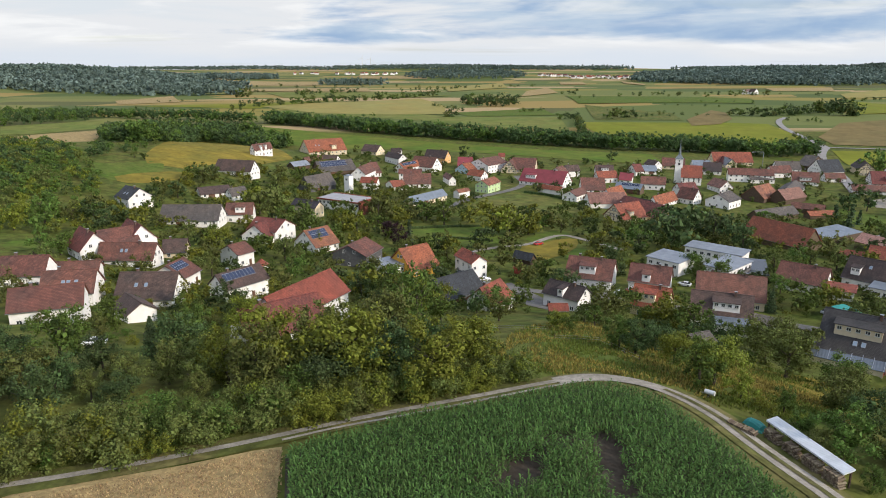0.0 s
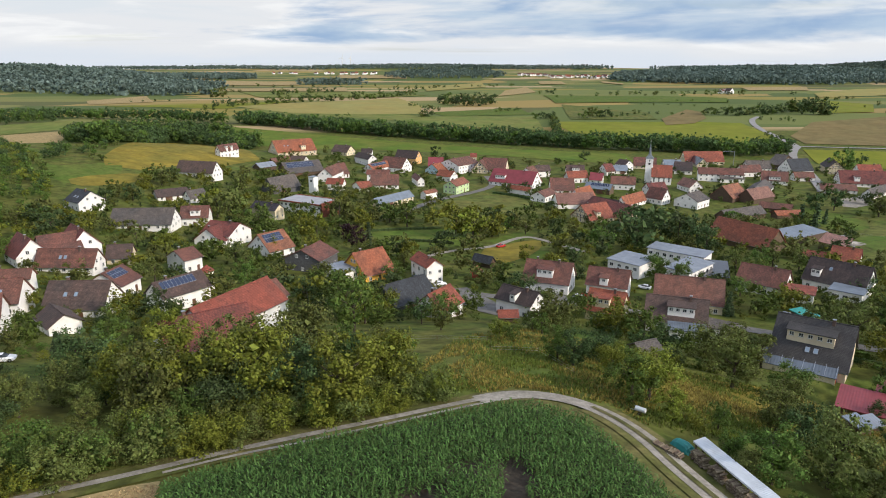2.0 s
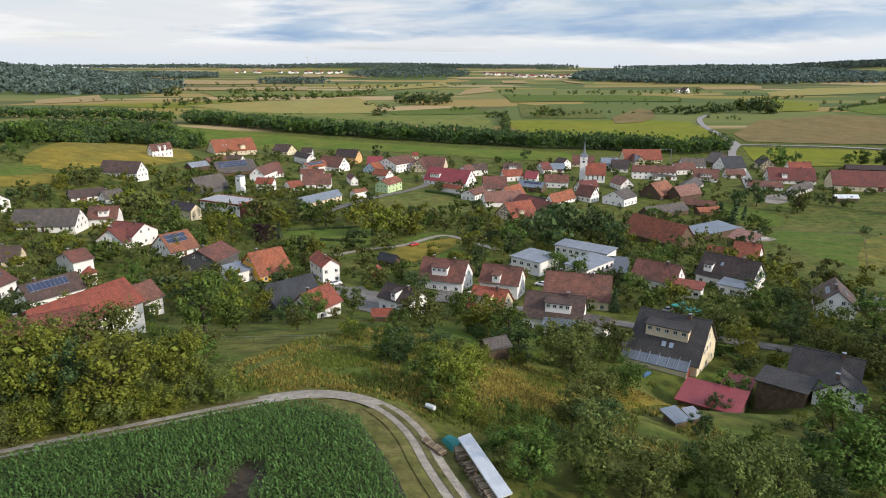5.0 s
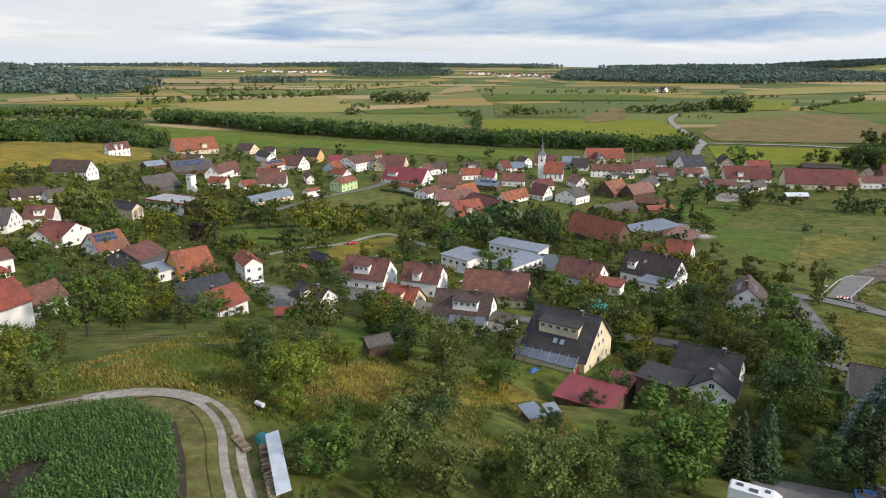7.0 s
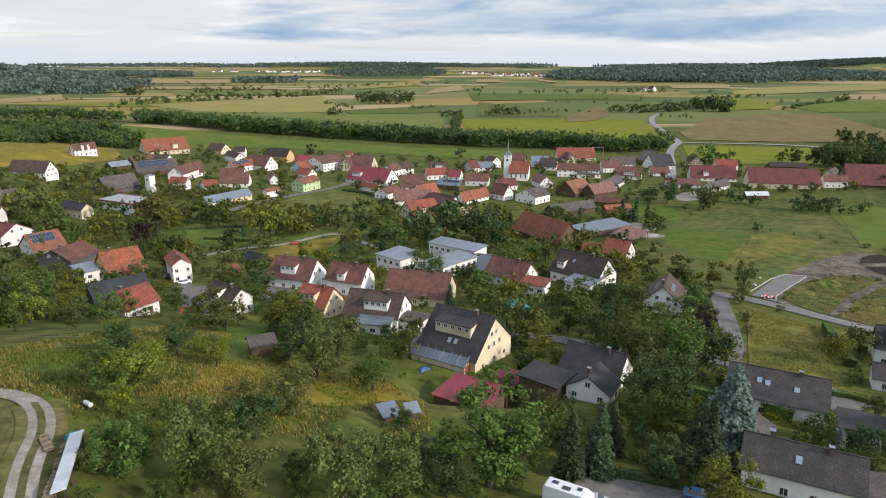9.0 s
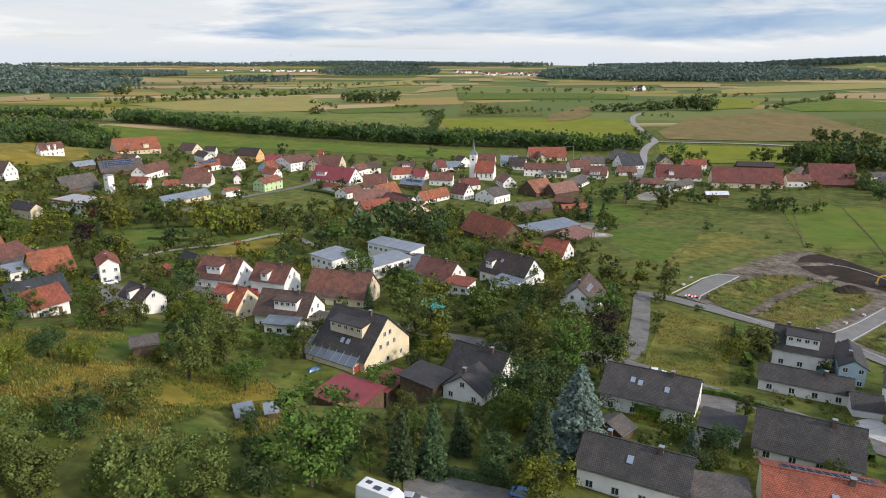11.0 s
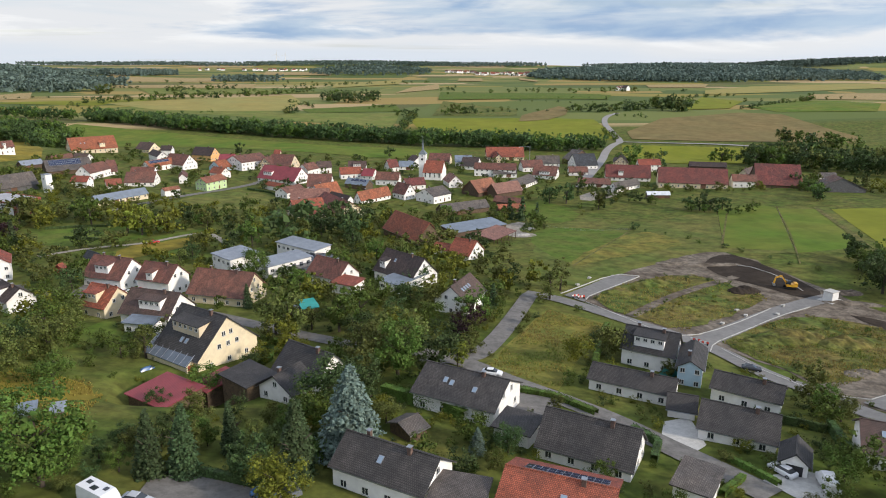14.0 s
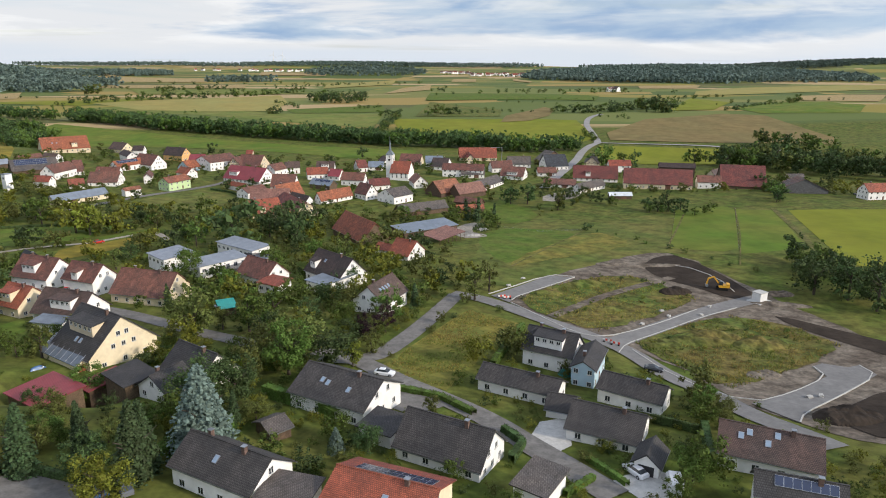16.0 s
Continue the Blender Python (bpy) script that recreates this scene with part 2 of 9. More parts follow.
def leaves(name, colour, spread=0.22, each=0.48):
    m = bpy.data.materials.new(name)
    m.use_nodes = True
    t = m.node_tree
    b = t.nodes["Principled BSDF"]
    b.inputs["Roughness"].default_value = 0.6
    b.inputs["Specular IOR Level"].default_value = 0.12
    hsv = t.nodes.new("ShaderNodeHueSaturation")
    hsv.inputs["Color"].default_value = (*colour, 1)
    isl, ob = t.nodes.new("ShaderNodeNewGeometry").outputs["Random Per Island"], t.nodes.new("ShaderNodeObjectInfo").outputs["Random"]

    def rng(src, lo, hi):
        n = t.nodes.new("ShaderNodeMapRange")
        n.inputs[3].default_value, n.inputs[4].default_value = lo, hi
        t.links.new(src, n.inputs[0])
        return n.outputs[0]

    k = t.nodes.new("ShaderNodeMath")
    k.operation = "MULTIPLY"
    t.links.new(rng(isl, 1 - each, 1 + each), k.inputs[0])
    t.links.new(rng(ob, 1 - spread, 1 + spread), k.inputs[1])
    t.links.new(k.outputs[0], hsv.inputs["Value"])
    h = t.nodes.new("ShaderNodeMath")
    h.operation = "ADD"
    t.links.new(rng(isl, -0.012, 0.012), h.inputs[0])
    t.links.new(rng(ob, 0.482, 0.512), h.inputs[1])
    t.links.new(h.outputs[0], hsv.inputs["Hue"])
    t.links.new(hsv.outputs[0], b.inputs["Base Color"])
    tr = t.nodes.new("ShaderNodeBsdfTranslucent")
    t.links.new(hsv.outputs[0], tr.inputs[0])
    mx = t.nodes.new("ShaderNodeMixShader")
    mx.inputs[0].default_value = 0.16
    t.links.new(b.outputs[0], mx.inputs[1])
    t.links.new(tr.outputs[0], mx.inputs[2])
    t.links.new(mx.outputs[0], t.nodes["Material Output"].inputs[0])
    return m


LEAF = {
    "green": leaves("broadleaf green", (0.086, 0.134, 0.028)),
    "dark": leaves("broadleaf dark", (0.062, 0.098, 0.034)),
    "yellow": leaves("broadleaf yellow-green", (0.152, 0.176, 0.026)),
    "olive": leaves("broadleaf olive", (0.112, 0.134, 0.036)),
    "conifer": leaves("conifer green", (0.052, 0.080, 0.034)),
    "blue": leaves("blue spruce needles", (0.115, 0.160, 0.132)),
    "purple": leaves("copper leaves", (0.035, 0.018, 0.022)),
    # lighter and bluer than the near leaves: distance haze put into the colour
    "forest": leaves("haze-tinted woodland leaves", (0.112, 0.155, 0.128)),
    "corn": leaves("maize leaves", (0.074, 0.142, 0.036), 0.1, 0.55),
}
GRASS = material("meadow grass", (0.088, 0.120, 0.020), 0.95, 0.25, 0.9, 0.4, 0.3, second=(0.125, 0.127, 0.023))
LAWN = material("mown lawn", (0.088, 0.148, 0.020), 0.95, 0.25, 0.9, 0.3, 0.2, second=(0.125, 0.152, 0.030))
BRIGHT = material("bright pasture", (0.138, 0.180, 0.040), 0.95, 0.15, 0.25, 0.2, 0.1, second=(0.185, 0.192, 0.052))
HAY = material("dry yellow grass", (0.285, 0.215, 0.034), 0.95, 0.25, 0.5, 0.3, 0.2, second=(0.19, 0.165, 0.030))
STUBBLE = material("straw stubble", (0.44, 0.325, 0.15), 0.95, 0.35, 2.2, 0.25, 0.4, second=(0.34, 0.26, 0.12))
BROWN = material("ripe brown crop", (0.215, 0.160, 0.065), 0.95, 0.2, 0.2, 0.2, 0.1, second=(0.185, 0.150, 0.06))
SOIL = material("bare soil", (0.235, 0.200, 0.160), 0.95, 0.4, 1.4, 0.5, 0.8, second=(0.135, 0.108, 0.084))
DARKSOIL = material("dark wet soil", (0.036, 0.027, 0.021), 1.0, 0.3, 1.0, 0.3, 0.5, second=(0.052, 0.040, 0.031))
ASPHALT = material("grey asphalt", (0.215, 0.205, 0.192), 0.9, 0.2, 2.5, 0.22, 0.15, second=(0.165, 0.158, 0.148))
NEWASPHALT = material("new asphalt", (0.225, 0.220, 0.212), 0.9, 0.12, 2.5, 0.15, 0.1, second=(0.19, 0.186, 0.18))
GRAVEL = material("pale gravel", (0.40, 0.365, 0.315), 0.95, 0.3, 3.0, 0.25, 0.4, second=(0.29, 0.265, 0.22))
KERB = material("pale concrete", (0.50, 0.49, 0.46), 0.9, 0.15, 3.0, 0.15, 0.2)


def land_material():
    """Grassland near by; far off a patchwork of long fields in different crops."""
    m = material("open land", (0.088, 0.124, 0.022), 0.95, 0.3, 0.9, 0.45, 0.3, second=(0.140, 0.142, 0.034))
    t = m.node_tree
    b = t.nodes["Principled BSDF"]
    tc = next(n for n in t.nodes if n.bl_idname == "ShaderNodeTexCoord")
    mp = t.nodes.new("ShaderNodeMapping")
    mp.inputs["Scale"].default_value, mp.inputs["Rotation"].default_value = (1 / 330, 1 / 120, 0), (0, 0, 0.12)
    t.links.new(tc.outputs["Object"], mp.inputs[0])
    vo = t.nodes.new("ShaderNodeTexVoronoi")
    vo.distance = "CHEBYCHEV"
    vo.inputs["Scale"].default_value, vo.inputs["Randomness"].default_value = 1.0, 0.85
    t.links.new(mp.outputs[0], vo.inputs[0])
    pick = t.nodes.new("ShaderNodeSeparateColor")
    t.links.new(vo.outputs["Color"], pick.inputs[0])
    ra = t.nodes.new("ShaderNodeValToRGB")
    ra.color_ramp.interpolation = "CONSTANT"
    # crop colours; the blue of each is raised slightly to stand for haze
    crops = ((0.0, (0.112, 0.142, 0.042)), (0.16, (0.180, 0.182, 0.058)), (0.32, (0.088, 0.120, 0.038)), (0.46, (0.290, 0.216, 0.075)), (0.58, (0.148, 0.170, 0.052)), (0.72, (0.385, 0.285, 0.150)), (0.84, (0.104, 0.110, 0.042)), (0.92, (0.238, 0.200, 0.053)))
    while len(ra.color_ramp.elements) < len(crops):
        ra.color_ramp.elements.new(0.5)
    for el, (pos, rgb) in zip(ra.color_ramp.elements, crops):
        el.position, el.color = pos, (*rgb, 1)
    t.links.new(pick.outputs[0], ra.inputs[0])
    sp = t.nodes.new("ShaderNodeSeparateXYZ")
    t.links.new(tc.outputs["Object"], sp.inputs[0])
    far = t.nodes.new("ShaderNodeMapRange")
    far.inputs[1].default_value, far.inputs[2].default_value = 770, 800
    t.links.new(sp.outputs[1], far.inputs[0])
    mx = t.nodes.new("ShaderNodeMix")
    mx.data_type = "RGBA"
    t.links.new(far.outputs[0], mx.inputs[0])
    t.links.new(b.inputs["Base Color"].links[0].from_socket, mx.inputs[6])
    t.links.new(ra.outputs[0], mx.inputs[7])
    t.links.new(mx.outputs[2], b.inputs["Base Color"])
    return m


LAND = land_material()


# ---- the lie of the land ----
EAST = np.array([-360, -200, -100, -40, 20, 80, 150, 240, 380.0])
NORTH = np.array([-60, 40, 80, 120, 170, 240, 340, 480, 640.0])
HEIGHTS = np.array((
    (62.3, 51.5, 43.8, 39.1, 34.5, 30.6, 25.7, 17.2, 0.3), (50.8, 42.4, 38.0, 35.0, 32.8, 25.8, 17.2, 12.2, 1.6),
    (46.9, 37.5, 33.9, 30.2, 31.7, 20.4, 13.0, 11.2, 2.8), (43.6, 32.0, 23.3, 21.5, 23.4, 12.8, 9.9, 4.1, 2.4),
    (39.5, 27.4, 15.6, 11.5, 10.3, 6.0, 6.3, 1.2, -0.1), (33.4, 20.6, 9.7, 5.4, 3.7, 2.5, 1.7, 0.2, 0.1),
    (28.0, 21.4, 7.1, 1.8, -0.4, -2.6, -4.7, -5.4, -0.5), (20.0, 21.1, 4.5, 0.3, -1.7, -2.1, -2.7, -3.7, -7.1),
    (2.5, 0.1, 2.1, 2.5, 1.3, -0.0, -1.9, -4.8, -10.4)))
# far hills: middle x and y, half widths, height
HILLS = ((1300, 2600, 560, 400, 38), (2650, 3500, 800, 420, 22), (-1280, 2150, 430, 400, 50), (-60, 4350, 620, 300, 18), (-1000, 4300, 500, 300, 10), (90, 3050, 330, 230, 20), (900, 4450, 420, 260, 14),
         (3300, 3600, 900, 600, 40), (-3300, 3600, 1300, 700, 40), (430, 1250, 260, 170, 8), (900, 900, 260, 160, 12), (-250, 1150, 300, 160, 5))


def smooth(t):
    t = np.clip(t, 0, 1)
    return t * t * (3 - 2 * t)


def weights(v, nodes):
    v = np.clip(v, nodes[0], nodes[-1])
    k = np.clip(np.searchsorted(nodes, v) - 1, 0, len(nodes) - 2)
    h = nodes[k + 1] - nodes[k]
    t = (v - nodes[k]) / h
    w, row = np.zeros((len(v), len(nodes))), np.arange(len(v))
    np.add.at(w, (row, k), 2 * t**3 - 3 * t**2 + 1)
    np.add.at(w, (row, k + 1), -2 * t**3 + 3 * t**2)
    for j, c in ((k, t**3 - 2 * t**2 + t), (k + 1, t**3 - t**2)):
        lo, hi = np.maximum(j - 1, 0), np.minimum(j + 1, len(nodes) - 1)
        g = h * c / (nodes[hi] - nodes[lo])
        np.add.at(w, (row, hi), g)
        np.add.at(w, (row, lo), -g)
    return w


def grounds(x, y):
    """Heights of the ground at many places."""
    x, y = np.atleast_1d(np.asarray(x, float)), np.atleast_1d(np.asarray(y, float))
    near = np.einsum("pi,ij,pj->p", weights(y, NORTH), HEIGHTS, weights(x, EAST))
    plain = -3 + 3 * smooth((np.abs(x) - 400) / 1500)
    f = smooth((y - 560) / 80)
    z = near * (1 - f) + plain * f + 9 * smooth((y - 640) / 300) + 8 * smooth((y - 900) / 900) + 40 * smooth((y - 2200) / 2400)
    z = z - 4.6 * np.exp(-(((x - 92) / 12) ** 4) - ((y - 115) / 8) ** 4)  # a yard cut into the slope
    for hx, hy, rx, ry, h in HILLS:
        z = z + h * np.exp(-(((x - hx) / rx) ** 2) - ((y - hy) / ry) ** 2)
    return z


def ground(x, y):
    return float(grounds(x, y)[0])


# ---- building helpers ----
from mathutils.geometry import delaunay_2d_cdt


def mesh(name, verts, faces, mats, index=None):
    me = bpy.data.meshes.new(name)
    me.from_pydata([tuple(v) for v in verts], [], faces)
    for m in mats if isinstance(mats, (list, tuple)) else [mats]:
        me.materials.append(m)
    if index is not None:
        me.polygons.foreach_set("material_index", index)
    me.update()
    return me


def part(name, me, parent, label="", m=None):
    ob = new(name, me)
    ob.parent = parent
    if m is not None:
        ob.matrix_local = m
    return tagged(ob, label) if label else ob


class Shape:
    """Gathers boxes and polygons of several materials into one mesh."""

    def __init__(self):
        self.v, self.f, self.i, self.m = [], [], [], []

    def poly(self, pts, mat):
        if mat not in self.m:
            self.m.append(mat)
        n = len(self.v)
        self.v += [tuple(p) for p in pts]
        self.f.append(tuple(range(n, n + len(pts))))
        self.i.append(self.m.index(mat))

    def prism(self, low, high, mat):
        """A closed body between two rings of points, both counter-clockwise seen from above or outside."""
        n = len(low)
        self.poly(low[::-1], mat)
        self.poly(high, mat)
        for k in range(n):
            self.poly((low[k], low[(k + 1) % n], high[(k + 1) % n], high[k]), mat)

    def box(self, x0, x1, y0, y1, z0, z1, mat):
        r = ((x0, y0), (x1, y0), (x1, y1), (x0, y1))
        self.prism([(*p, z0) for p in r], [(*p, z1) for p in r], mat)

    def tube(self, x, y, z0, z1, r0, r1, mat, n=8):
        ring = [(math.cos(2 * math.pi * k / n), math.sin(2 * math.pi * k / n)) for k in range(n)]
        self.prism([(x + r0 * c, y + r0 * s, z0) for c, s in ring], [(x + r1 * c, y + r1 * s, z1) for c, s in ring], mat)

    def mesh(self, name):
        return mesh(name, self.v, self.f, self.m, self.i)


# ---- the ground: one sheet to the horizon ----
def spaced(stops):
    vals = []
    for (a, b, n) in stops:
        vals += list(np.linspace(a, b, n, endpoint=False))
    return np.array(vals + [stops[-1][1]])


gx = spaced(((-4800, -1000, 40), (-1000, -300, 35), (-300, 480, 260), (480, 1200, 36), (1200, 4800, 40)))
gy = spaced(((-900, -60, 20), (-60, 460, 174), (460, 1000, 60), (1000, 2400, 60), (2400, 4900, 50)))
XX, YY = np.meshgrid(gx, gy)
ZZ = grounds(XX.ravel(), YY.ravel())
nx, ny = len(gx), len(gy)
cells = np.arange(nx * ny).reshape(ny, nx)
quads = np.stack([cells[:-1, :-1], cells[:-1, 1:], cells[1:, 1:], cells[1:, :-1]], -1).reshape(-1, 4)
floor_mesh = mesh("ground", np.stack([XX.ravel(), YY.ravel(), ZZ], 1).tolist(), quads.tolist(), LAND)
for p in floor_mesh.polygons:
    p.use_smooth = True
tagged(new("ground", floor_mesh), "rolling meadow ground of a valley with a village", "ground", kind="structure")


def dense(ring, step, closed=True):
    pts, n = [], len(ring)
    for k in range(n if closed else n - 1):
        a, b = Vector(ring[k]), Vector(ring[(k + 1) % n])
        m = max(1, int((b - a).length / step))
        pts += [a.lerp(b, j / m) for j in range(m)]
    return pts if closed else pts + [Vector(ring[-1])]


def rounded(pts, closed=False, rounds=2):
    """Corner cutting, for a line or ring that bends softly."""
    pts = [Vector(p) for p in pts]
    for _ in range(rounds):
        n, res = len(pts), []
        for k in range(n if closed else n - 1):
            a, b = pts[k], pts[(k + 1) % n]
            res += [a.lerp(b, 0.25), a.lerp(b, 0.75)]
        pts = res if closed else [pts[0]] + res + [pts[-1]]
    return pts


def inside(x, y, ring):
    hit, n = False, len(ring)
    for k in range(n):
        (ax, ay), (bx, by) = ring[k][:2], ring[(k + 1) % n][:2]
        if (ay > y) != (by > y) and x < (bx - ax) * (y - ay) / (by - ay) + ax:
            hit = not hit
    return hit


def patch(name, ring, mat, lift=0.1, step=4.0, label="", category="field", kind="structure", soft=1, ragged=0.0):
    """A sheet of other cover that follows the ground, with its own edge."""
    ring = dense(rounded(ring, True, soft) if soft else [Vector(p) for p in ring], step)
    if ragged:
        ring = [p + ragged * Vector((noise.noise((p.x * 0.35, p.y * 0.35, 3)), noise.noise((p.x * 0.35, p.y * 0.35, 9)))) for p in ring]
    xs, ys = [p.x for p in ring], [p.y for p in ring]
    pts = list(ring)
    for x in np.arange(min(xs) + step / 2, max(xs), step):
        for y in np.arange(min(ys) + step / 2, max(ys), step):
            if inside(x, y, ring):
                pts.append(Vector((x + 0.01 * y % 0.1, y)))
    n = len(ring)
    vs, _, fs, *_ = delaunay_2d_cdt(pts, [], [list(range(n))], 1, 1e-4)
    zs = grounds([v.x for v in vs], [v.y for v in vs]) + lift
    me = mesh(name, [(v.x, v.y, z) for v, z in zip(vs, zs)], fs, mat)
    for p in me.polygons:
        p.use_smooth = True
    if name not in ("building_site",):
        OPEN.append((ring, (min(xs), max(xs), min(ys), max(ys))))
    return tagged(new(name, me), label, category, kind=kind)


def ribbon(name, line, width, mat, lift=0.16, step=3.0, label="", category="road", soft=2, kind="structure", thick=0.0):
    """A strip along a line on the ground; thick gives it sides, as for a kerb."""
    pts = dense(rounded(line, False, soft) if soft else [Vector(p) for p in line], step, False)
    if width > 1.5:
        LINES.append((pts, width / 2))
    rows = []
    for k, p in enumerate(pts):
        d = (pts[min(k + 1, len(pts) - 1)] - pts[max(k - 1, 0)]).normalized()
        side = Vector((-d.y, d.x))
        rows.append([p + side * width * f for f in (0.5, 0.17, -0.17, -0.5)])
    flat_ = [q for r in rows for q in r]
    zs = grounds([q.x for q in flat_], [q.y for q in flat_]) + lift
    v = [(q.x, q.y, z) for q, z in zip(flat_, zs)]
    f = [(4 * k + j, 4 * k + j + 1, 4 * k + j + 5, 4 * k + j + 4) for k in range(len(rows) - 1) for j in range(3)]
    if thick:
        n = len(v)
        v += [(x, y, z - thick) for x, y, z in v]
        for k in range(len(rows) - 1):
            f += [(4 * k, 4 * k + 4, n + 4 * k + 4, n + 4 * k), (4 * k + 7, 4 * k + 3, n + 4 * k + 3, n + 4 * k + 7)]
    return tagged(new(name, mesh(name, v, f, mat)), label, category, kind=kind)


# ---- trees and bushes ----
OPEN, LINES = [], []  # rings and lines that stay free of trees
rng = np.random.default_rng(4)


def leaf_quads(pos, out, size, r, loose=0.4):
    """Small bent leaf sprays at places pos, turned loosely towards out."""
    n = len(pos)
    d = out + r.normal(0, loose, (n, 3))
    d /= np.linalg.norm(d, axis=1)[:, None]
    a = np.cross(d, r.normal(0, 1, (n, 3)))
    a /= np.linalg.norm(a, axis=1)[:, None] + 1e-9
    b = np.cross(d, a)
    s = (size * r.uniform(0.55, 1.4, n))[:, None]
    v = np.stack([pos - a * s * 0.5, pos - b * s * 0.42 - d * s * 0.16, pos + a * s * 0.6, pos + b * s * 0.42 - d * s * 0.12], 1)
    return v.reshape(-1, 3), np.arange(4 * n).reshape(-1, 4)


def crown_mesh(name, mat, seed, leaf_n, leaf, wide=0.36, low=0.22, lobes=20, lean=0.0, droop=0.0):
    """A broadleaf crown of uneven boughs for a tree one unit high: sprays over each bough, larger ones within."""
    r = np.random.default_rng(seed)
    mid, half = (1 + low) / 2, (1 - low) / 2
    cs, rs = [], []
    for k in range(lobes):
        u = r.normal(0, 1, 3)
        u /= np.linalg.norm(u)
        q = r.uniform(0.45, 0.95)
        c = np.array([u[0] * wide * q + lean * u[2], u[1] * wide * q, mid + u[2] * half * q])
        rad = r.uniform(0.20, 0.42) * wide * (1.15 - 0.35 * abs(u[2])) * (20 / max(lobes, 10)) ** 0.3
        c[2] = min(c[2], 1 - rad * r.uniform(0.6, 1.0))
        cs.append(c), rs.append(rad)
    V, F, n0 = [], [], 0
    share = np.array(rs) ** 2 / (np.array(rs) ** 2).sum()
    for c, rad, sh in zip(cs, rs, share):
        n = max(6, int(leaf_n * sh))
        d = r.normal(0, 1, (n, 3))
        d[:, 2] += 0.25
        d /= np.linalg.norm(d, axis=1)[:, None]
        squash = np.array((1.0, 1.0, r.uniform(0.7, 1.05)))
        p = c + d * squash * rad * r.uniform(0.72, 1.16, (n, 1)) * (1 + 0.3 * np.sin(6 * d[:, :1] + 5 * d[:, 1:2] + 4 * d[:, 2:] + seed + c[0] * 40))
        p[:, 2] -= droop * np.linalg.norm(p[:, :2], axis=1) ** 2 / max(wide, 0.1)
        v, f = leaf_quads(p, d, leaf, r)
        V.append(v), F.extend((f + n0).tolist())
        n0 += len(v)
        m = max(4, n // 5)
        d = r.normal(0, 1, (m, 3))
        d /= np.linalg.norm(d, axis=1)[:, None]
        v, f = leaf_quads(c + d * rad * r.uniform(0.25, 0.62, (m, 1)), d, min(leaf * 1.9, rad), r, 0.35)
        V.append(v), F.extend((f + n0).tolist())
        n0 += len(v)
    m = max(8, leaf_n // 25)
    d = r.normal(0, 1, (m, 3))
    d /= np.linalg.norm(d, axis=1)[:, None]
    v, f = leaf_quads(np.array((0, 0, mid)) + d * (wide, wide, half) * r.uniform(0.1, 0.45, (m, 1)), d, wide * 0.15, r, 0.3)
    V.append(v), F.extend((f + n0).tolist())
    return mesh(name, np.concatenate(V).tolist(), F, mat)


def conifer_mesh(name, mat, seed, whorls=15, arms=10, wide=0.2, low=0.06, leaf=0.05):
    """A conifer crown: whorls of drooping boughs that shorten towards the tip."""
    r = np.random.default_rng(seed)
    P, D = [], []
    for k in range(whorls):
        z = low + (0.97 - low) * (k / (whorls - 1)) ** 0.9
        reach = wide * (1 - (z - low) / (1 - low)) ** 0.8 + 0.012
        for a in np.linspace(0, 2 * math.pi, arms, endpoint=False) + r.uniform(0, 1):
            a += r.normal(0, 0.12)
            rr, dz = reach * r.uniform(0.62, 1.12), r.normal(0, 0.012)
            for q in np.linspace(0.3, 1, max(2, int(rr / leaf * 2.0))):
                side = r.normal(0, 0.12) * rr * q
                P.append((math.cos(a) * rr * q - math.sin(a) * side, math.sin(a) * rr * q + math.cos(a) * side, z + dz - 0.16 * rr * q - 0.12 * rr * q * q + r.normal(0, 0.006)))
                D.append((math.cos(a) * 0.5, math.sin(a) * 0.5, 0.7))
    v, f = leaf_quads(np.array(P), np.array(D), leaf * 1.45, r)
    n = len(v)
    cone = [(math.cos(t) * wide * 0.5, math.sin(t) * wide * 0.5, low + 0.03) for t in np.linspace(0, 2 * math.pi, 9)[:-1]] + [(0, 0, 0.88)]
    return mesh(name, v.tolist() + cone, f.tolist() + [(n + k, n + (k + 1) % 8, n + 8) for k in range(8)], mat)


def trunk_mesh(seed, top=0.6, thick=0.022):
    """A tapered, slightly crooked trunk with a few limbs, one unit high."""
    r = np.random.default_rng(seed)
    V, F = [], []

    def limb(a, b, r0, r1, n=6):
        a, b = Vector(a), Vector(b)
        d = (b - a).normalized()
        x = d.cross(Vector((0.3, 1, 0.2))).normalized()
        y = d.cross(x)
        k = len(V)
        for p, rad in ((a, r0), (b, r1)):
            V.extend([p + (x * math.cos(t) + y * math.sin(t)) * rad for t in np.linspace(0, 2 * math.pi, n, endpoint=False)])
        F.extend([(k + j, k + (j + 1) % n, k + n + (j + 1) % n, k + n + j) for j in range(n)])

    m1 = (r.normal(0, 0.01), r.normal(0, 0.01), top * 0.5)
    limb((0, 0, -0.06), m1, thick * 1.4, thick)
    limb(m1, (r.normal(0, 0.02), r.normal(0, 0.02), top), thick, thick * 0.5)
    for k in range(5):
        t = r.uniform(0, 2 * math.pi)
        z = r.uniform(0.3, 0.55) * top / 0.6
        limb((0, 0, z), (math.cos(t) * 0.2, math.sin(t) * 0.2, z + r.uniform(0.12, 0.25)), thick * 0.5, thick * 0.15, 5)
    return mesh("trunk", V, F, BARK)


SHAPES = {}


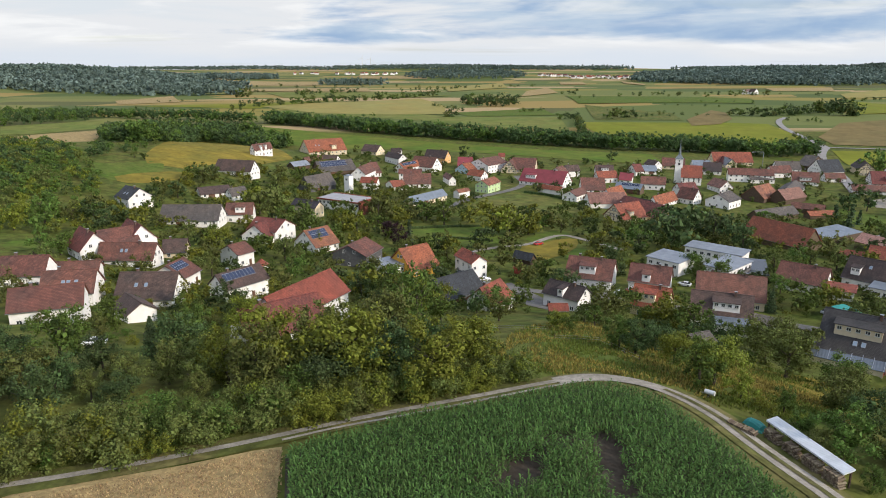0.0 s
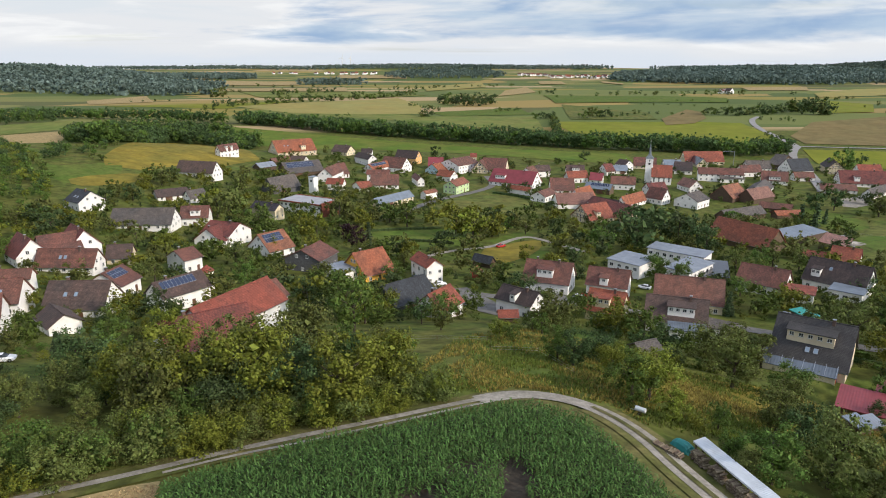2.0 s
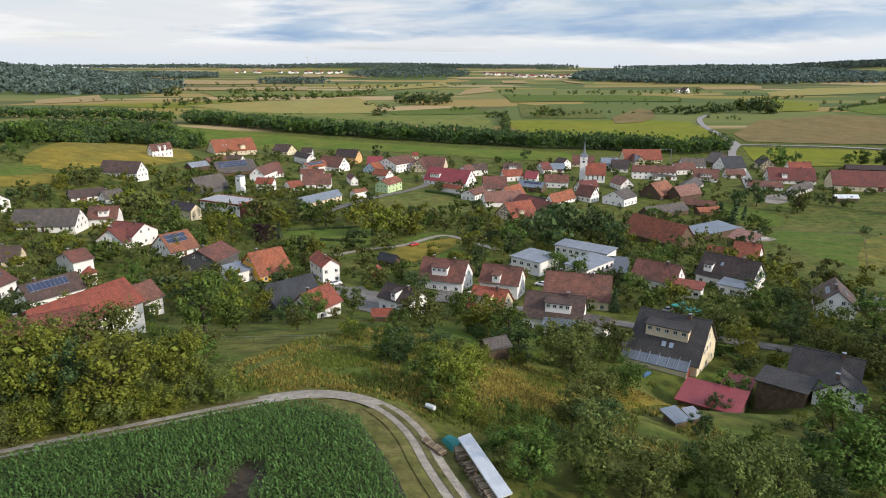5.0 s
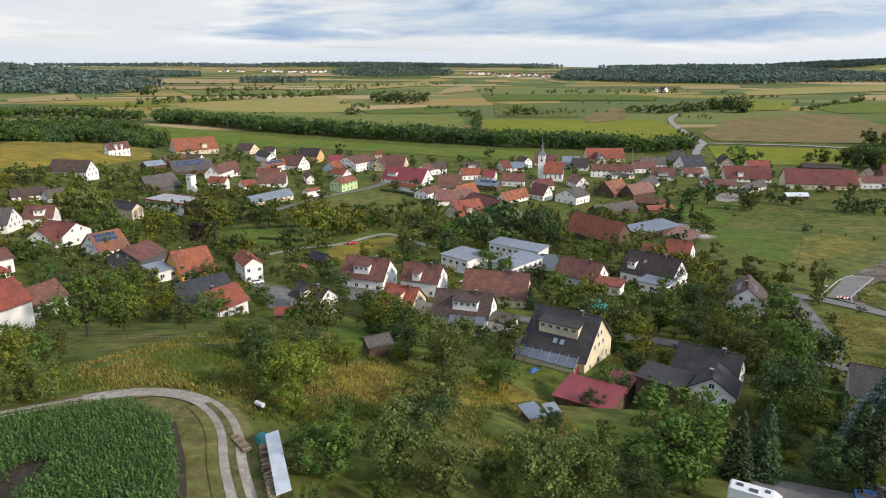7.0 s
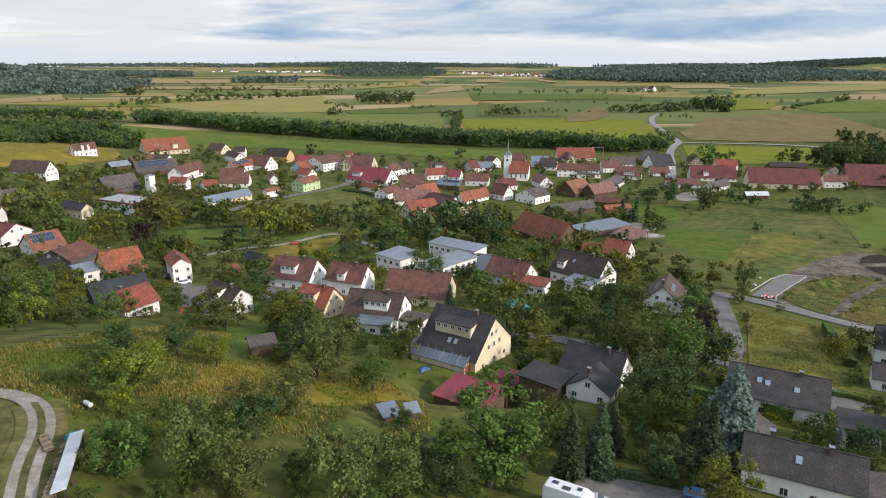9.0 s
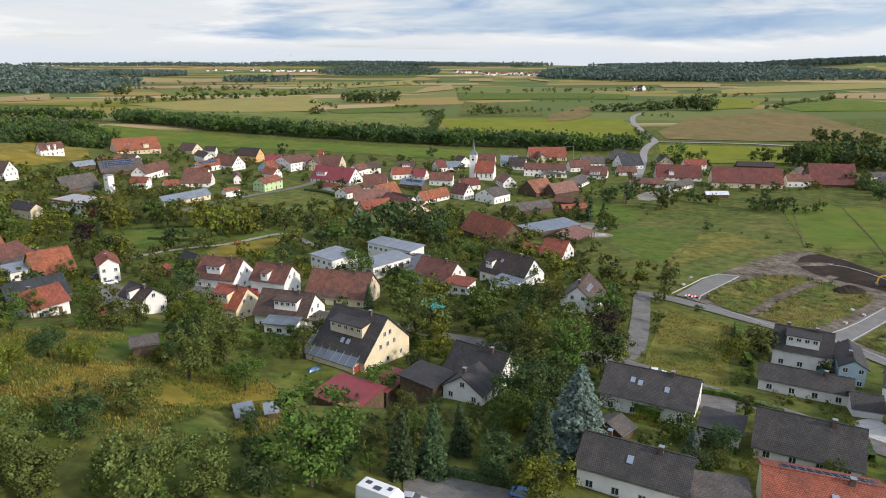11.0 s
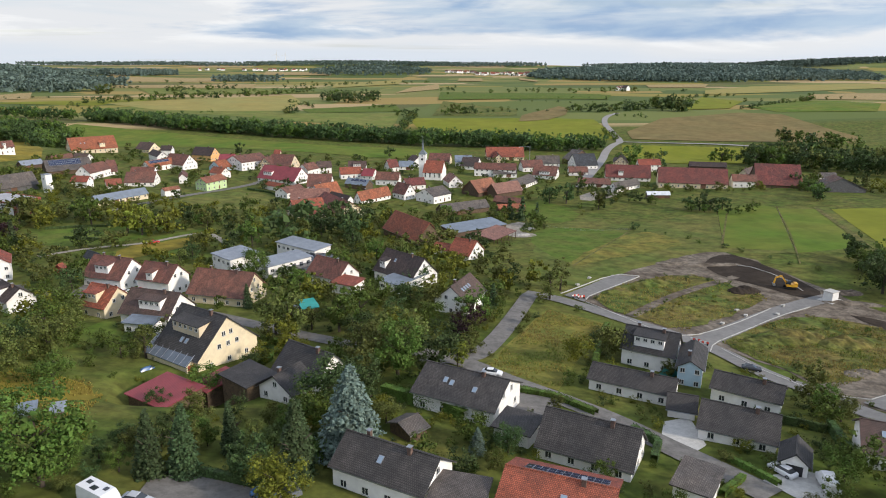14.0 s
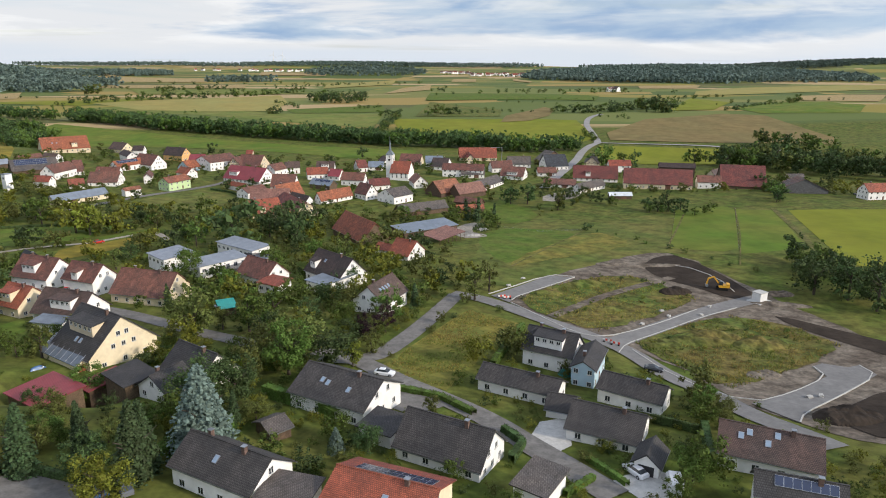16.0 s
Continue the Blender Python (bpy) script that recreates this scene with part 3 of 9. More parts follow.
def shape_of(kind, level, variant):
    """kind: a leaf colour, or conifer, blue, poplar, bush_ and a colour. level 0 is the finest."""
    key = (kind, level, variant)
    if key not in SHAPES:
        n, leaf = ((3000, 0.028), (1000, 0.043), (300, 0.078))[level]
        seed = 17 * variant + 3
        if kind in ("conifer", "blue"):
            me = conifer_mesh("crown", LEAF[kind], seed, (30, 18, 9)[level], (20, 13, 7)[level], 0.36 if kind == "blue" else 0.21, 0.05, (0.026, 0.045, 0.09)[level])
        elif kind.startswith("bush_"):
            me = crown_mesh("foliage", LEAF[kind[5:]], seed, int(n * (0.6, 0.55, 0.4)[level]), leaf * (1.3, 1.35, 1.5)[level], 0.58, -0.1, (18, 14, 9)[level])
        elif kind == "birch":
            me = crown_mesh("crown", LEAF["olive"], seed, int(n * 0.9), leaf * 0.8, 0.27, 0.1, (26, 20, 12)[level], droop=0.2)
        elif kind == "poplar":
            me = crown_mesh("crown", LEAF["green"], seed, n, leaf, 0.2, 0.08, 16)
        else:
            me = crown_mesh("crown", LEAF[kind], seed, n, leaf, (0.44, 0.38, 0.50)[variant % 3], (0.06, 0.10, 0.03)[variant % 3], (30, 22, 13)[level] + 3 * variant)
        SHAPES[key] = me
    return SHAPES[key]


TRUNKS = [trunk_mesh(k) for k in range(3)]
WORDS = {"green": "leafy green deciduous tree", "dark": "dark green deciduous tree", "yellow": "yellow-green deciduous tree", "olive": "olive-green deciduous tree", "purple": "copper-leaved deciduous tree",
         "conifer": "dark green conifer", "blue": "tall blue-grey spruce", "birch": "airy light-crowned birch", "poplar": "slim upright green tree"}
WHERE = {"garden": "in a village garden", "slope": "on the grassy slope", "hedge": "in the hedgerow beside the track", "wood": "in a dense copse", "river": "in the row along the river", "field": "standing in open farmland"}
TREES, STUFF, COUNT = [], {}, {}
KIND = {"conifer": "conifer", "blue": "spruce", "birch": "birch"}
FLAT_ARRAYS = {}


def tree(x, y, h, kind="green", where="garden", level=None, group="", stuff=""):
    """A tree or bush of height h on the ground; with stuff it joins the mass of that name."""
    if level is None:
        level = 0 if y < 125 else 1 if y < 260 else 2
    k = int(rng.integers(0, 3))
    bush = kind.startswith("bush_")
    word = "leafy " + {"yellow": "yellow-green", "olive": "olive-green"}.get(kind[5:], kind[5:]) + " bush" if bush else WORDS[kind]
    m = pose(x, y, ground(x, y), rng.normal(0, 2), rng.normal(0, 2), rng.uniform(0, 360)) @ Matrix.Diagonal((h * rng.uniform(0.88, 1.15), h * rng.uniform(0.88, 1.15), h, 1))
    TREES.append((x, y, h))
    name = "bush" if bush else KIND.get(kind, "deciduous_tree")
    COUNT[name] = COUNT.get(name, 0) + (not stuff)
    if stuff or COUNT[name] > 300:
        STUFF.setdefault(stuff or "village_greenery", []).append((kind, max(level, 1 if y < 175 else 2), k, m))
        return None
    if bush:
        ob = new(name, shape_of(kind, level, k))
        ob.matrix_world = m
    else:
        ob = new(name)
        ob.matrix_world = m
        part("trunk", TRUNKS[k], ob)
        part("crown", shape_of(kind, level, k), ob)
    return tagged(ob, f"{word} {WHERE[where]}", "bush" if bush else "tree", group)


def arrays_of(me):
    if me.name not in FLAT_ARRAYS:
        v, l = np.empty(len(me.vertices) * 3, np.float32), np.empty(len(me.loops), np.int32)
        st, to = np.empty(len(me.polygons), np.int32), np.empty(len(me.polygons), np.int32)
        me.vertices.foreach_get("co", v), me.loops.foreach_get("vertex_index", l)
        me.polygons.foreach_get("loop_start", st), me.polygons.foreach_get("loop_total", to)
        FLAT_ARRAYS[me.name] = (v.reshape(-1, 3), l, st, to)
    return FLAT_ARRAYS[me.name]


def join_stuff(name, items, label, category):
    """Many meshes at many poses, joined into one object."""
    mats, V, L, S, M, nv, nl = [], [], [], [], [], 0, 0
    for me, m in items:
        v, l, st, to = arrays_of(me)
        mat = me.materials[0]
        if mat not in mats:
            mats.append(mat)
        r = np.array(m, np.float32)
        V.append(v @ r[:3, :3].T + r[:3, 3]), L.append(l + nv), S.append(st + nl), M.append(np.full(len(st), mats.index(mat), np.int32))
        nv, nl = nv + len(v), nl + len(l)
    me = bpy.data.meshes.new(name)
    me.vertices.add(nv), me.loops.add(nl)
    me.polygons.add(sum(len(q) for q in S))
    me.vertices.foreach_set("co", np.concatenate(V).ravel())
    me.loops.foreach_set("vertex_index", np.concatenate(L))
    me.polygons.foreach_set("loop_start", np.concatenate(S))
    for q in mats:
        me.materials.append(q)
    me.polygons.foreach_set("material_index", np.concatenate(M))
    me.update(calc_edges=True)
    me.validate()
    return tagged(new(name, me), label, category, kind="stuff")


def blocked(x, y, gap):
    for bx, by, turn, l, w in BUILT:
        dx, dy = x - bx, y - by
        if abs(dx) < 40 and abs(dy) < 40:
            c, s = math.cos(radians(turn)), math.sin(radians(turn))
            if abs(dx * c + dy * s) < l + gap and abs(-dx * s + dy * c) < w + gap:
                return True
    for ring, (x0, x1, y0, y1) in OPEN:
        if x0 < x < x1 and y0 < y < y1 and inside(x, y, ring):
            return True
    return near_line(x, y, gap)


LINE_CACHE = {}


def near_line(x, y, gap):
    """Whether a place lies on a road or track."""
    if len(LINES) not in LINE_CACHE:
        LINE_CACHE[len(LINES)] = np.array([(q.x, q.y, w) for pts, w in LINES for q in pts])
    a = LINE_CACHE[len(LINES)]
    return bool((np.maximum(np.abs(a[:, 0] - x), np.abs(a[:, 1] - y)) < a[:, 2] + gap).any())


def in_view(x, y, h):
    """How tall a tree may grow so that it does not bury the house behind it."""
    for bx, by, turn, l, w in BUILT:
        if abs(bx - x) < l + 2 and 0 < by - y < 20:
            return min(h, 3.0 + 0.42 * max(0, by - y - w))
    return h


def wood(ring, step, heights, kinds, where="garden", gap=1.2, group="", shy=False, fill=1.0, level=None, stuff="", far=9999):
    """Trees scattered over an area, none nearer to the next than about step."""
    xs, ys = [p[0] for p in ring], [p[1] for p in ring]
    placed = []
    for x in np.arange(min(xs), max(xs), step):
        for y in np.arange(min(ys), max(ys), step):
            px, py = x + rng.uniform(-0.45, 0.45) * step, y + rng.uniform(-0.45, 0.45) * step
            if rng.uniform() > fill or not inside(px, py, ring) or blocked(px, py, gap):
                continue
            if any(abs(px - tx) < step * 0.5 and abs(py - ty) < step * 0.5 for tx, ty, _ in TREES[-600:]):
                continue
            h = rng.uniform(*heights)
            if shy:
                h = in_view(px, py, h)
            kind = kinds[int(rng.integers(0, len(kinds)))]
            if h < 3.4:
                kind, h = "bush_" + ("green", "dark", "yellow", "olive")[int(rng.integers(0, 4))], max(1.5, h * 0.8)
            tree(px, py, h, kind, where, level, group, stuff or ("village_greenery" if py > far else ""))


def grove(line, width, step, heights, kinds, where="field", group="", level=None, stuff=""):
    """Trees along a line."""
    for p in dense(line, step, False):
        px, py = p.x + rng.uniform(-0.3, 0.3) * step, p.y + rng.uniform(-0.5, 0.5) * width
        tree(px, py, rng.uniform(*heights), kinds[int(rng.integers(0, len(kinds)))], where, level, group, stuff)


# ---- houses ----
BUILT = []  # middle, turn, half length, half width of every building
WINDOW = {}


def window_mesh(w, h):
    """A window frame that stands a little proud of the wall, with its sill; it faces -y."""
    key = (round(w, 1), round(h, 1))
    if key not in WINDOW:
        s = Shape()
        for x0, x1, z0, z1 in ((-w / 2, -w / 2 + 0.08, 0, h), (w / 2 - 0.08, w / 2, 0, h), (-w / 2, w / 2, h - 0.08, h), (-w / 2, w / 2, 0, 0.08), (-0.04, 0.04, 0, h)):
            s.box(x0, x1, -0.05, 0.04, z0, z1, PAINT)
        s.box(-w / 2 - 0.08, w / 2 + 0.08, -0.14, 0.02, -0.07, 0.0, KERB)
        p = Shape()
        p.box(-w / 2 + 0.04, w / 2 - 0.04, -0.02, 0.03, 0.04, h - 0.04, GLASS)
        WINDOW[key] = (s.mesh("window"), p.mesh("pane"))
        s.box(-w / 2 + 0.04, w / 2 - 0.04, -0.02, 0.03, 0.04, h - 0.04, GLASS)
        WINDOW[(*key, "far")] = s.mesh("window")
    return WINDOW[key]


def add_window(house_, x, y, z, turn, w=1.1, h=1.2, near=True):
    a, b = window_mesh(w, h)
    if not near:
        return part("window", WINDOW[(round(w, 1), round(h, 1), "far")], house_, m=pose(x, y, z, 0, 0, turn))
    ob = part("window", a, house_, m=pose(x, y, z, 0, 0, turn))
    part("pane", b, ob)
    return ob


def seen_side(turn):
    """Whether a wall whose outward side has this turn faces the open south."""
    return math.cos(radians(turn)) > -0.1


def roof_slab(s, L, w, ridge, eave, over, thick, mat, side):
    """One slope of a pitched roof: a slab with thickness, from the ridge to past the eave."""
    k = (ridge - eave) / w
    y1, z1 = side * (w + over), eave - over * k
    x0, x1 = -L / 2 - over, L / 2 + over
    n = Vector((0, side * k, 1)).normalized() * thick
    top = [(x0, y1, z1), (x1, y1, z1), (x1, 0, ridge), (x0, 0, ridge)]
    if side > 0:
        top = top[::-1]
    high = [Vector(p) + n for p in top]
    s.prism([Vector(p) for p in top], high, mat)


def pv_field(parent, L, w, ridge, eave, side, x0, x1, v0, v1):
    """Rows of solar modules lying on a roof slope; v runs from eave 0 to ridge 1."""
    k = (ridge - eave) / w
    n = Vector((0, side * k, 1)).normalized()

    def at(x, v, up):
        return Vector((x, side * w * (1 - v), eave + (ridge - eave) * v)) + n * up

    slope = math.hypot(w, ridge - eave)
    cols, rows = max(1, round((x1 - x0) / 1.05)), max(1, round((v1 - v0) * slope / 1.7))
    for i in range(cols):
        for j in range(rows):
            a, b = x0 + (x1 - x0) * i / cols + 0.02, x0 + (x1 - x0) * (i + 1) / cols - 0.02
            c, d = v0 + (v1 - v0) * j / rows + 0.004, v0 + (v1 - v0) * (j + 1) / rows - 0.004
            low = [at(a, c, 0.2), at(b, c, 0.2), at(b, d, 0.2), at(a, d, 0.2)]
            high = [at(a, c, 0.3), at(b, c, 0.3), at(b, d, 0.3), at(a, d, 0.3)]
            if side > 0:
                low, high = low[::-1], high[::-1]
            s = Shape()
            s.prism(low, high, PANEL_FRAME)
            e = [p + (sum(high, Vector()) / 4 - p) * 0.05 + n * 0.006 for p in high]
            s.poly(e, PANEL)
            part("solar_panel", s.mesh("solar_panel"), parent)


def dormer(parent, x, side, w, ridge, eave, L, roof, wall, v=0.55, hh=1.5):
    """A shed dormer that stands out of a roof slope, with a row of windows."""
    y = side * w * (1 - v)
    zf = eave + (ridge - eave) * v
    out, z0 = y + side * 1.6, zf - 0.5
    y_in, zr = y - side * (w * (1 - v) * 0.0 + 1.2), zf + hh
    kk = (ridge - eave) / w
    y_back = side * max(0.15, w - (zr + 0.45 - eave) / kk)
    s = Shape()
    ya, yb = sorted((out, y_back))
    zlow = eave + (w - abs(out)) * kk - 0.25
    ring = [(out, zlow), (out, zr), (y_back, zr + 0.4), (y_back, zr - 0.6)]
    a = [(x - L / 2, p, q) for p, q in ring]
    b = [(x + L / 2, p, q) for p, q in ring]
    s.prism(a if side < 0 else a[::-1], b if side < 0 else b[::-1], wall)
    d = part("dormer", s.mesh("dormer"), parent)
    r = Shape()
    o2, zo = out + side * 0.4, zr - 0.08
    ring = [(o2, zo), (o2, zo + 0.16), (y_back, zr + 0.56), (y_back, zr + 0.4)]
    a = [(x - L / 2 - 0.3, p, q) for p, q in ring]
    b = [(x + L / 2 + 0.3, p, q) for p, q in ring]
    r.prism(a if side < 0 else a[::-1], b if side < 0 else b[::-1], roof)
    part("dormer_roof", r.mesh("dormer_roof"), d)
    n = max(1, round(L / 1.7))
    for k in range(n):
        wx = x - L / 2 + L * (k + 0.5) / n
        add_window(d, wx, out + side * 0.02, max(zlow + 0.3, zr - 1.25), 0 if side < 0 else 180, 0.95, 0.85)


def skylight(parent, x, v, side, w, ridge, eave):
    k = (ridge - eave) / w
    n = Vector((0, side * k, 1)).normalized()
    up_ = Vector((0, -side * w, ridge - eave)).normalized()
    c = Vector((x, side * w * (1 - v), eave + (ridge - eave) * v)) + n * 0.2
    e = Vector((1, 0, 0))
    low = [c - e * 0.42 - up_ * 0.6, c + e * 0.42 - up_ * 0.6, c + e * 0.42 + up_ * 0.6, c - e * 0.42 + up_ * 0.6]
    if side > 0:
        low = low[::-1]
    s = Shape()
    s.prism(low, [p + n * 0.12 for p in low], METAL)
    s.poly([p + (c - p) * 0.16 + n * 0.13 for p in low], SKYGLASS)
    part("skylight", s.mesh("skylight"), parent, "roof window with pale glass")


SKYGLASS = glassy("bright roof glass", (0.25, 0.33, 0.42), 0.05)


def house(x, y, turn, L, W, ridge, eave, roof="redbrown", wall="white", label="", category="house", group="", windows=True, near=True, chimney=1, pv=None, dorm=None, sky=(), timber=False, over=0.45, plinth=3.0, big_door=None, name=None):
    """A pitched-roof building: its middle, the turn of its ridge, length, width, heights of ridge and eaves over the ground."""
    h = new(name or ("barn" if category == "barn" else "garage" if category == "garage" else "garden_shed" if category == "shed" else "house"))
    tagged(h, label or f"{wall} building with {roof} roof", category, group)
    h.matrix_world = pose(x, y, ground(x, y), 0, 0, turn)
    BUILT.append((x, y, turn, L / 2 + 0.6, W / 2 + 0.6))
    w, wm, rm = W / 2, WALL[wall], ROOF[roof]
    s = Shape()
    a, b = -L / 2, L / 2
    ring = [(-w, -plinth), (w, -plinth), (w, eave), (0, ridge), (-w, eave)]
    s.prism([(a, p, q) for p, q in ring][::-1], [(b, p, q) for p, q in ring][::-1], wm)
    part("wall", s.mesh("wall"), h)
    for side in (-1, 1):
        r = Shape()
        roof_slab(r, L, w, ridge, eave, over, 0.18, rm, side)
        part("roof", r.mesh("roof"), h)
    if near:
        k = (ridge - eave) / w
        for side in (-1, 1):
            r = Shape()
            z = eave - over * k - 0.02
            y0, y1 = sorted((side * (w + over), side * (w + over + 0.14)))
            r.box(a - over, b + over, y0, y1, z - 0.05, z + 0.1, METAL)
            part("gutter", r.mesh("gutter"), h)
        r = Shape()
        r.box(a - over, b + over, -0.14, 0.14, ridge + 0.14, ridge + 0.28, rm)
        part("ridge_tiles", r.mesh("ridge_tiles"), h)
    for c in range(chimney):
        r = Shape()
        cx, cy = (-0.22 + 0.5 * c) * L, 0.5 if c % 2 == 0 else -0.5
        r.box(cx - 0.3, cx + 0.3, cy - 0.3, cy + 0.3, ridge - 1.2, ridge + 0.9, CHIMNEY)
        r.box(cx - 0.38, cx + 0.38, cy - 0.38, cy + 0.38, ridge + 0.9, ridge + 1.0, METAL)
        part("chimney", r.mesh("chimney"), h)
    if windows:
        floors = [0.9] + ([3.6] if eave > 4.9 else [])
        for side in (-1, 1):
            if not seen_side(turn + (0 if side < 0 else 180)):
                continue
            n = max(2, int(L / 3.4))
            for f in floors:
                if f + 1.3 > eave:
                    continue
                for j in range(n):
                    wx = a + L * (j + 0.5) / n
                    if f == 0.9 and j == n // 2 and side < 0:
                        d = Shape()
                        d.box(-0.5, 0.5, -0.06, 0.03, 0, 2.05, DOOR)
                        part("door", d.mesh("door"), h, m=pose(wx, side * w, 0.1))
                    else:
                        add_window(h, wx, side * w, f, 0 if side < 0 else 180, near=near)
        for end in (-1, 1):
            if not seen_side(turn + 90 * end):
                continue
            for f, span in [(q, w) for q in floors] + [(eave + 0.5, w * 0.5)] + ([(eave + 3.0, w * 0.2)] if ridge - eave > 5.2 else []):
                room = w * min(1.0, (ridge - f - 1.4) / max(ridge - eave, 0.1))
                if room < 0.7:
                    continue
                n = 1 if room < 1.7 else 2 if room < 4.2 else 3
                for j in range(n):
                    wy = 0 if n == 1 else (-1 + 2 * j / (n - 1)) * min(room - 0.7, span * 0.6)
                    add_window(h, end * L / 2, wy, f, 90 * end, 1.0, 1.1, near)
    if big_door:
        d = Shape()
        bx, bw, bh, side = big_door
        d.box(-bw / 2, bw / 2, -0.07, 0.03, 0, bh, DOOR if category != "garage" else DARK)
        if side in (-1, 1):
            part("barn_door", d.mesh("barn_door"), h, m=pose(bx, side * w, 0.05, 0, 0, 0 if side < 0 else 180))
        else:
            part("barn_door", d.mesh("barn_door"), h, m=pose(side / 2 * L / 2, bx, 0.05, 0, 0, 45 * side))
    for q in dorm or ():
        dormer(h, q[0], q[1], w, ridge, eave, q[2], rm, wm, *q[3:])
    for q in pv or ():
        pv_field(h, L, w, ridge, eave, *q)
    for q in sky:
        skylight(h, q[0], q[1], q[2], w, ridge, eave)
    if timber:
        for end in (-1, 1):
            for z in np.arange(eave, ridge - 0.8, 1.4):
                t_ = Shape()
                span = w * (ridge - z) / (ridge - eave)
                t_.box(-0.03, 0.03, -span, span, z, z + 0.22, TIMBER)
                part("timber_beam", t_.mesh("timber_beam"), h, m=pose(end * (L / 2 + 0.01), 0, 0))
            for j in range(5):
                yy = -w + (j + 0.5) * W / 5
                top = eave + (ridge - eave) * (1 - abs(yy) / w)
                t_ = Shape()
                t_.box(-0.04, 0.04, yy - 0.1, yy + 0.1, 0.3, top - 0.1, TIMBER)
                part("timber_post", t_.mesh("timber_post"), h, m=pose(end * (L / 2 + 0.01), 0, 0))
    return h


def flat(x, y, turn, L, W, top, roof="metal", wall="white", label="", category="hall", name="hall", fall=0.6, posts=False, windows=True, over=0.5, plinth=2.5, band=""):
    """A low building or carport under one gently falling roof sheet."""
    h = new(name)
    tagged(h, label or f"flat-roofed {wall} building", category)
    h.matrix_world = pose(x, y, ground(x, y), 0, 0, turn)
    BUILT.append((x, y, turn, L / 2 + 0.5, W / 2 + 0.5))
    rm, wm = ROOF[roof], WALL[wall]
    a, b, w = L / 2, W / 2, over
    r = Shape()
    low = [(-a - w, -b - w, top - fall / 2), (a + w, -b - w, top - fall / 2), (a + w, b + w, top + fall / 2), (-a - w, b + w, top + fall / 2)]
    r.prism(low, [(p, q, z + 0.2) for p, q, z in low], rm)
    part("roof", r.mesh("roof"), h)
    if band:
        for p, q, n, g in ((-a - w, a + w, -b - w, -1), (-a - w, a + w, b + w, 1)):
            f = Shape()
            z = top + g * fall / 2
            f.box(p, q, n - 0.35, n + 0.35, z - 0.2, z + 0.45, ROOF[band])
            part("fascia", f.mesh("fascia"), h, "red roof edge")
        f = Shape()
        f.box(a + w - 0.6, a + w + 0.12, -b - w, b + w, -1, top + fall / 2 + 0.4, ROOF[band])
        part("end_panel", f.mesh("end_panel"), h, "red end wall")
    if posts:
        for px in np.linspace(-a, a, max(2, int(L / 3) + 1)):
            for py, z in ((-b, top - fall / 2), (b, top + fall / 2)):
                p = Shape()
                p.box(px - 0.09, px + 0.09, py - 0.09, py + 0.09, -plinth, z + 0.02, WALL["wood"])
                part("post", p.mesh("post"), h)
    else:
        s = Shape()
        ring = [(-a, -b), (a, -b), (a, b), (-a, b)]
        s.prism([(*p, -plinth) for p in ring], [(p, q, top + (fall / 2 if q > 0 else -fall / 2)) for p, q in ring], wm)
        part("wall", s.mesh("wall"), h)
        if windows:
            n = max(1, int(L / 2.6))
            for j in range(n):
                for side in (-1, 1):
                    if seen_side(turn + (0 if side < 0 else 180)):
                        add_window(h, -a + L * (j + 0.5) / n, side * b, max(0.6, top - 2.4), 0 if side < 0 else 180, 1.4, 1.1)
    return h


# ---- maize ----
def maize(ring, rows=0.75, along=0.34, turn=24.0, holes=()):
    """Standing maize in rows: upright stalks with arching leaves."""
    r = np.random.default_rng(8)
    c, s = math.cos(radians(turn)), math.sin(radians(turn))
    xs = [p[0] * c + p[1] * s for p in ring]
    ys = [-p[0] * s + p[1] * c for p in ring]
    pts = []
    for v in np.arange(min(ys), max(ys), rows):
        for u in np.arange(min(xs), max(xs), along):
            uu, vv = u + r.uniform(-0.08, 0.08), v + r.uniform(-0.05, 0.05)
            x, y = uu * c - vv * s, uu * s + vv * c
            if inside(x, y, ring) and not any(inside(x + r.normal(0, 0.5), y + r.normal(0, 0.5), hole) for hole in holes):
                pts.append((x, y))
    pts = np.array(pts)
    zs = grounds(pts[:, 0], pts[:, 1])
    V, F = [], []
    for (x, y), z in zip(pts, zs):
        vigour = 0.5 + noise.noise((x * 0.12, y * 0.12, 0))
        h = r.uniform(1.75, 2.2) * (0.86 + 0.16 * vigour)
        t0 = r.uniform(0, 6.28)
        for k in range(7):
            a = t0 + k * 3.14 + r.normal(0, 0.45)
            z0 = h * (0.28 + 0.1 * k)
            ln = r.uniform(0.55, 0.9) * (1.05 - 0.07 * k)
            dx, dy, wd = math.cos(a), math.sin(a), r.uniform(0.06, 0.09)
            wx, wy = -dy * wd, dx * wd
            n = len(V)
            mx, my, mz = x + dx * ln * 0.42, y + dy * ln * 0.42, z + z0 + ln * (0.34 + 0.05 * k)
            V += [(x - wx * 0.6, y - wy * 0.6, z + z0), (x + wx * 0.6, y + wy * 0.6, z + z0), (mx + wx, my + wy, mz), (mx - wx, my - wy, mz), (x + dx * ln, y + dy * ln, mz - ln * r.uniform(0.0, 0.35))]
            F += [(n, n + 1, n + 2, n + 3), (n + 3, n + 2, n + 4)]
    me = mesh("maize", V, F, LEAF["corn"])
    return tagged(new("maize", me), "dense dark green maize standing in rows", "maize", kind="stuff")


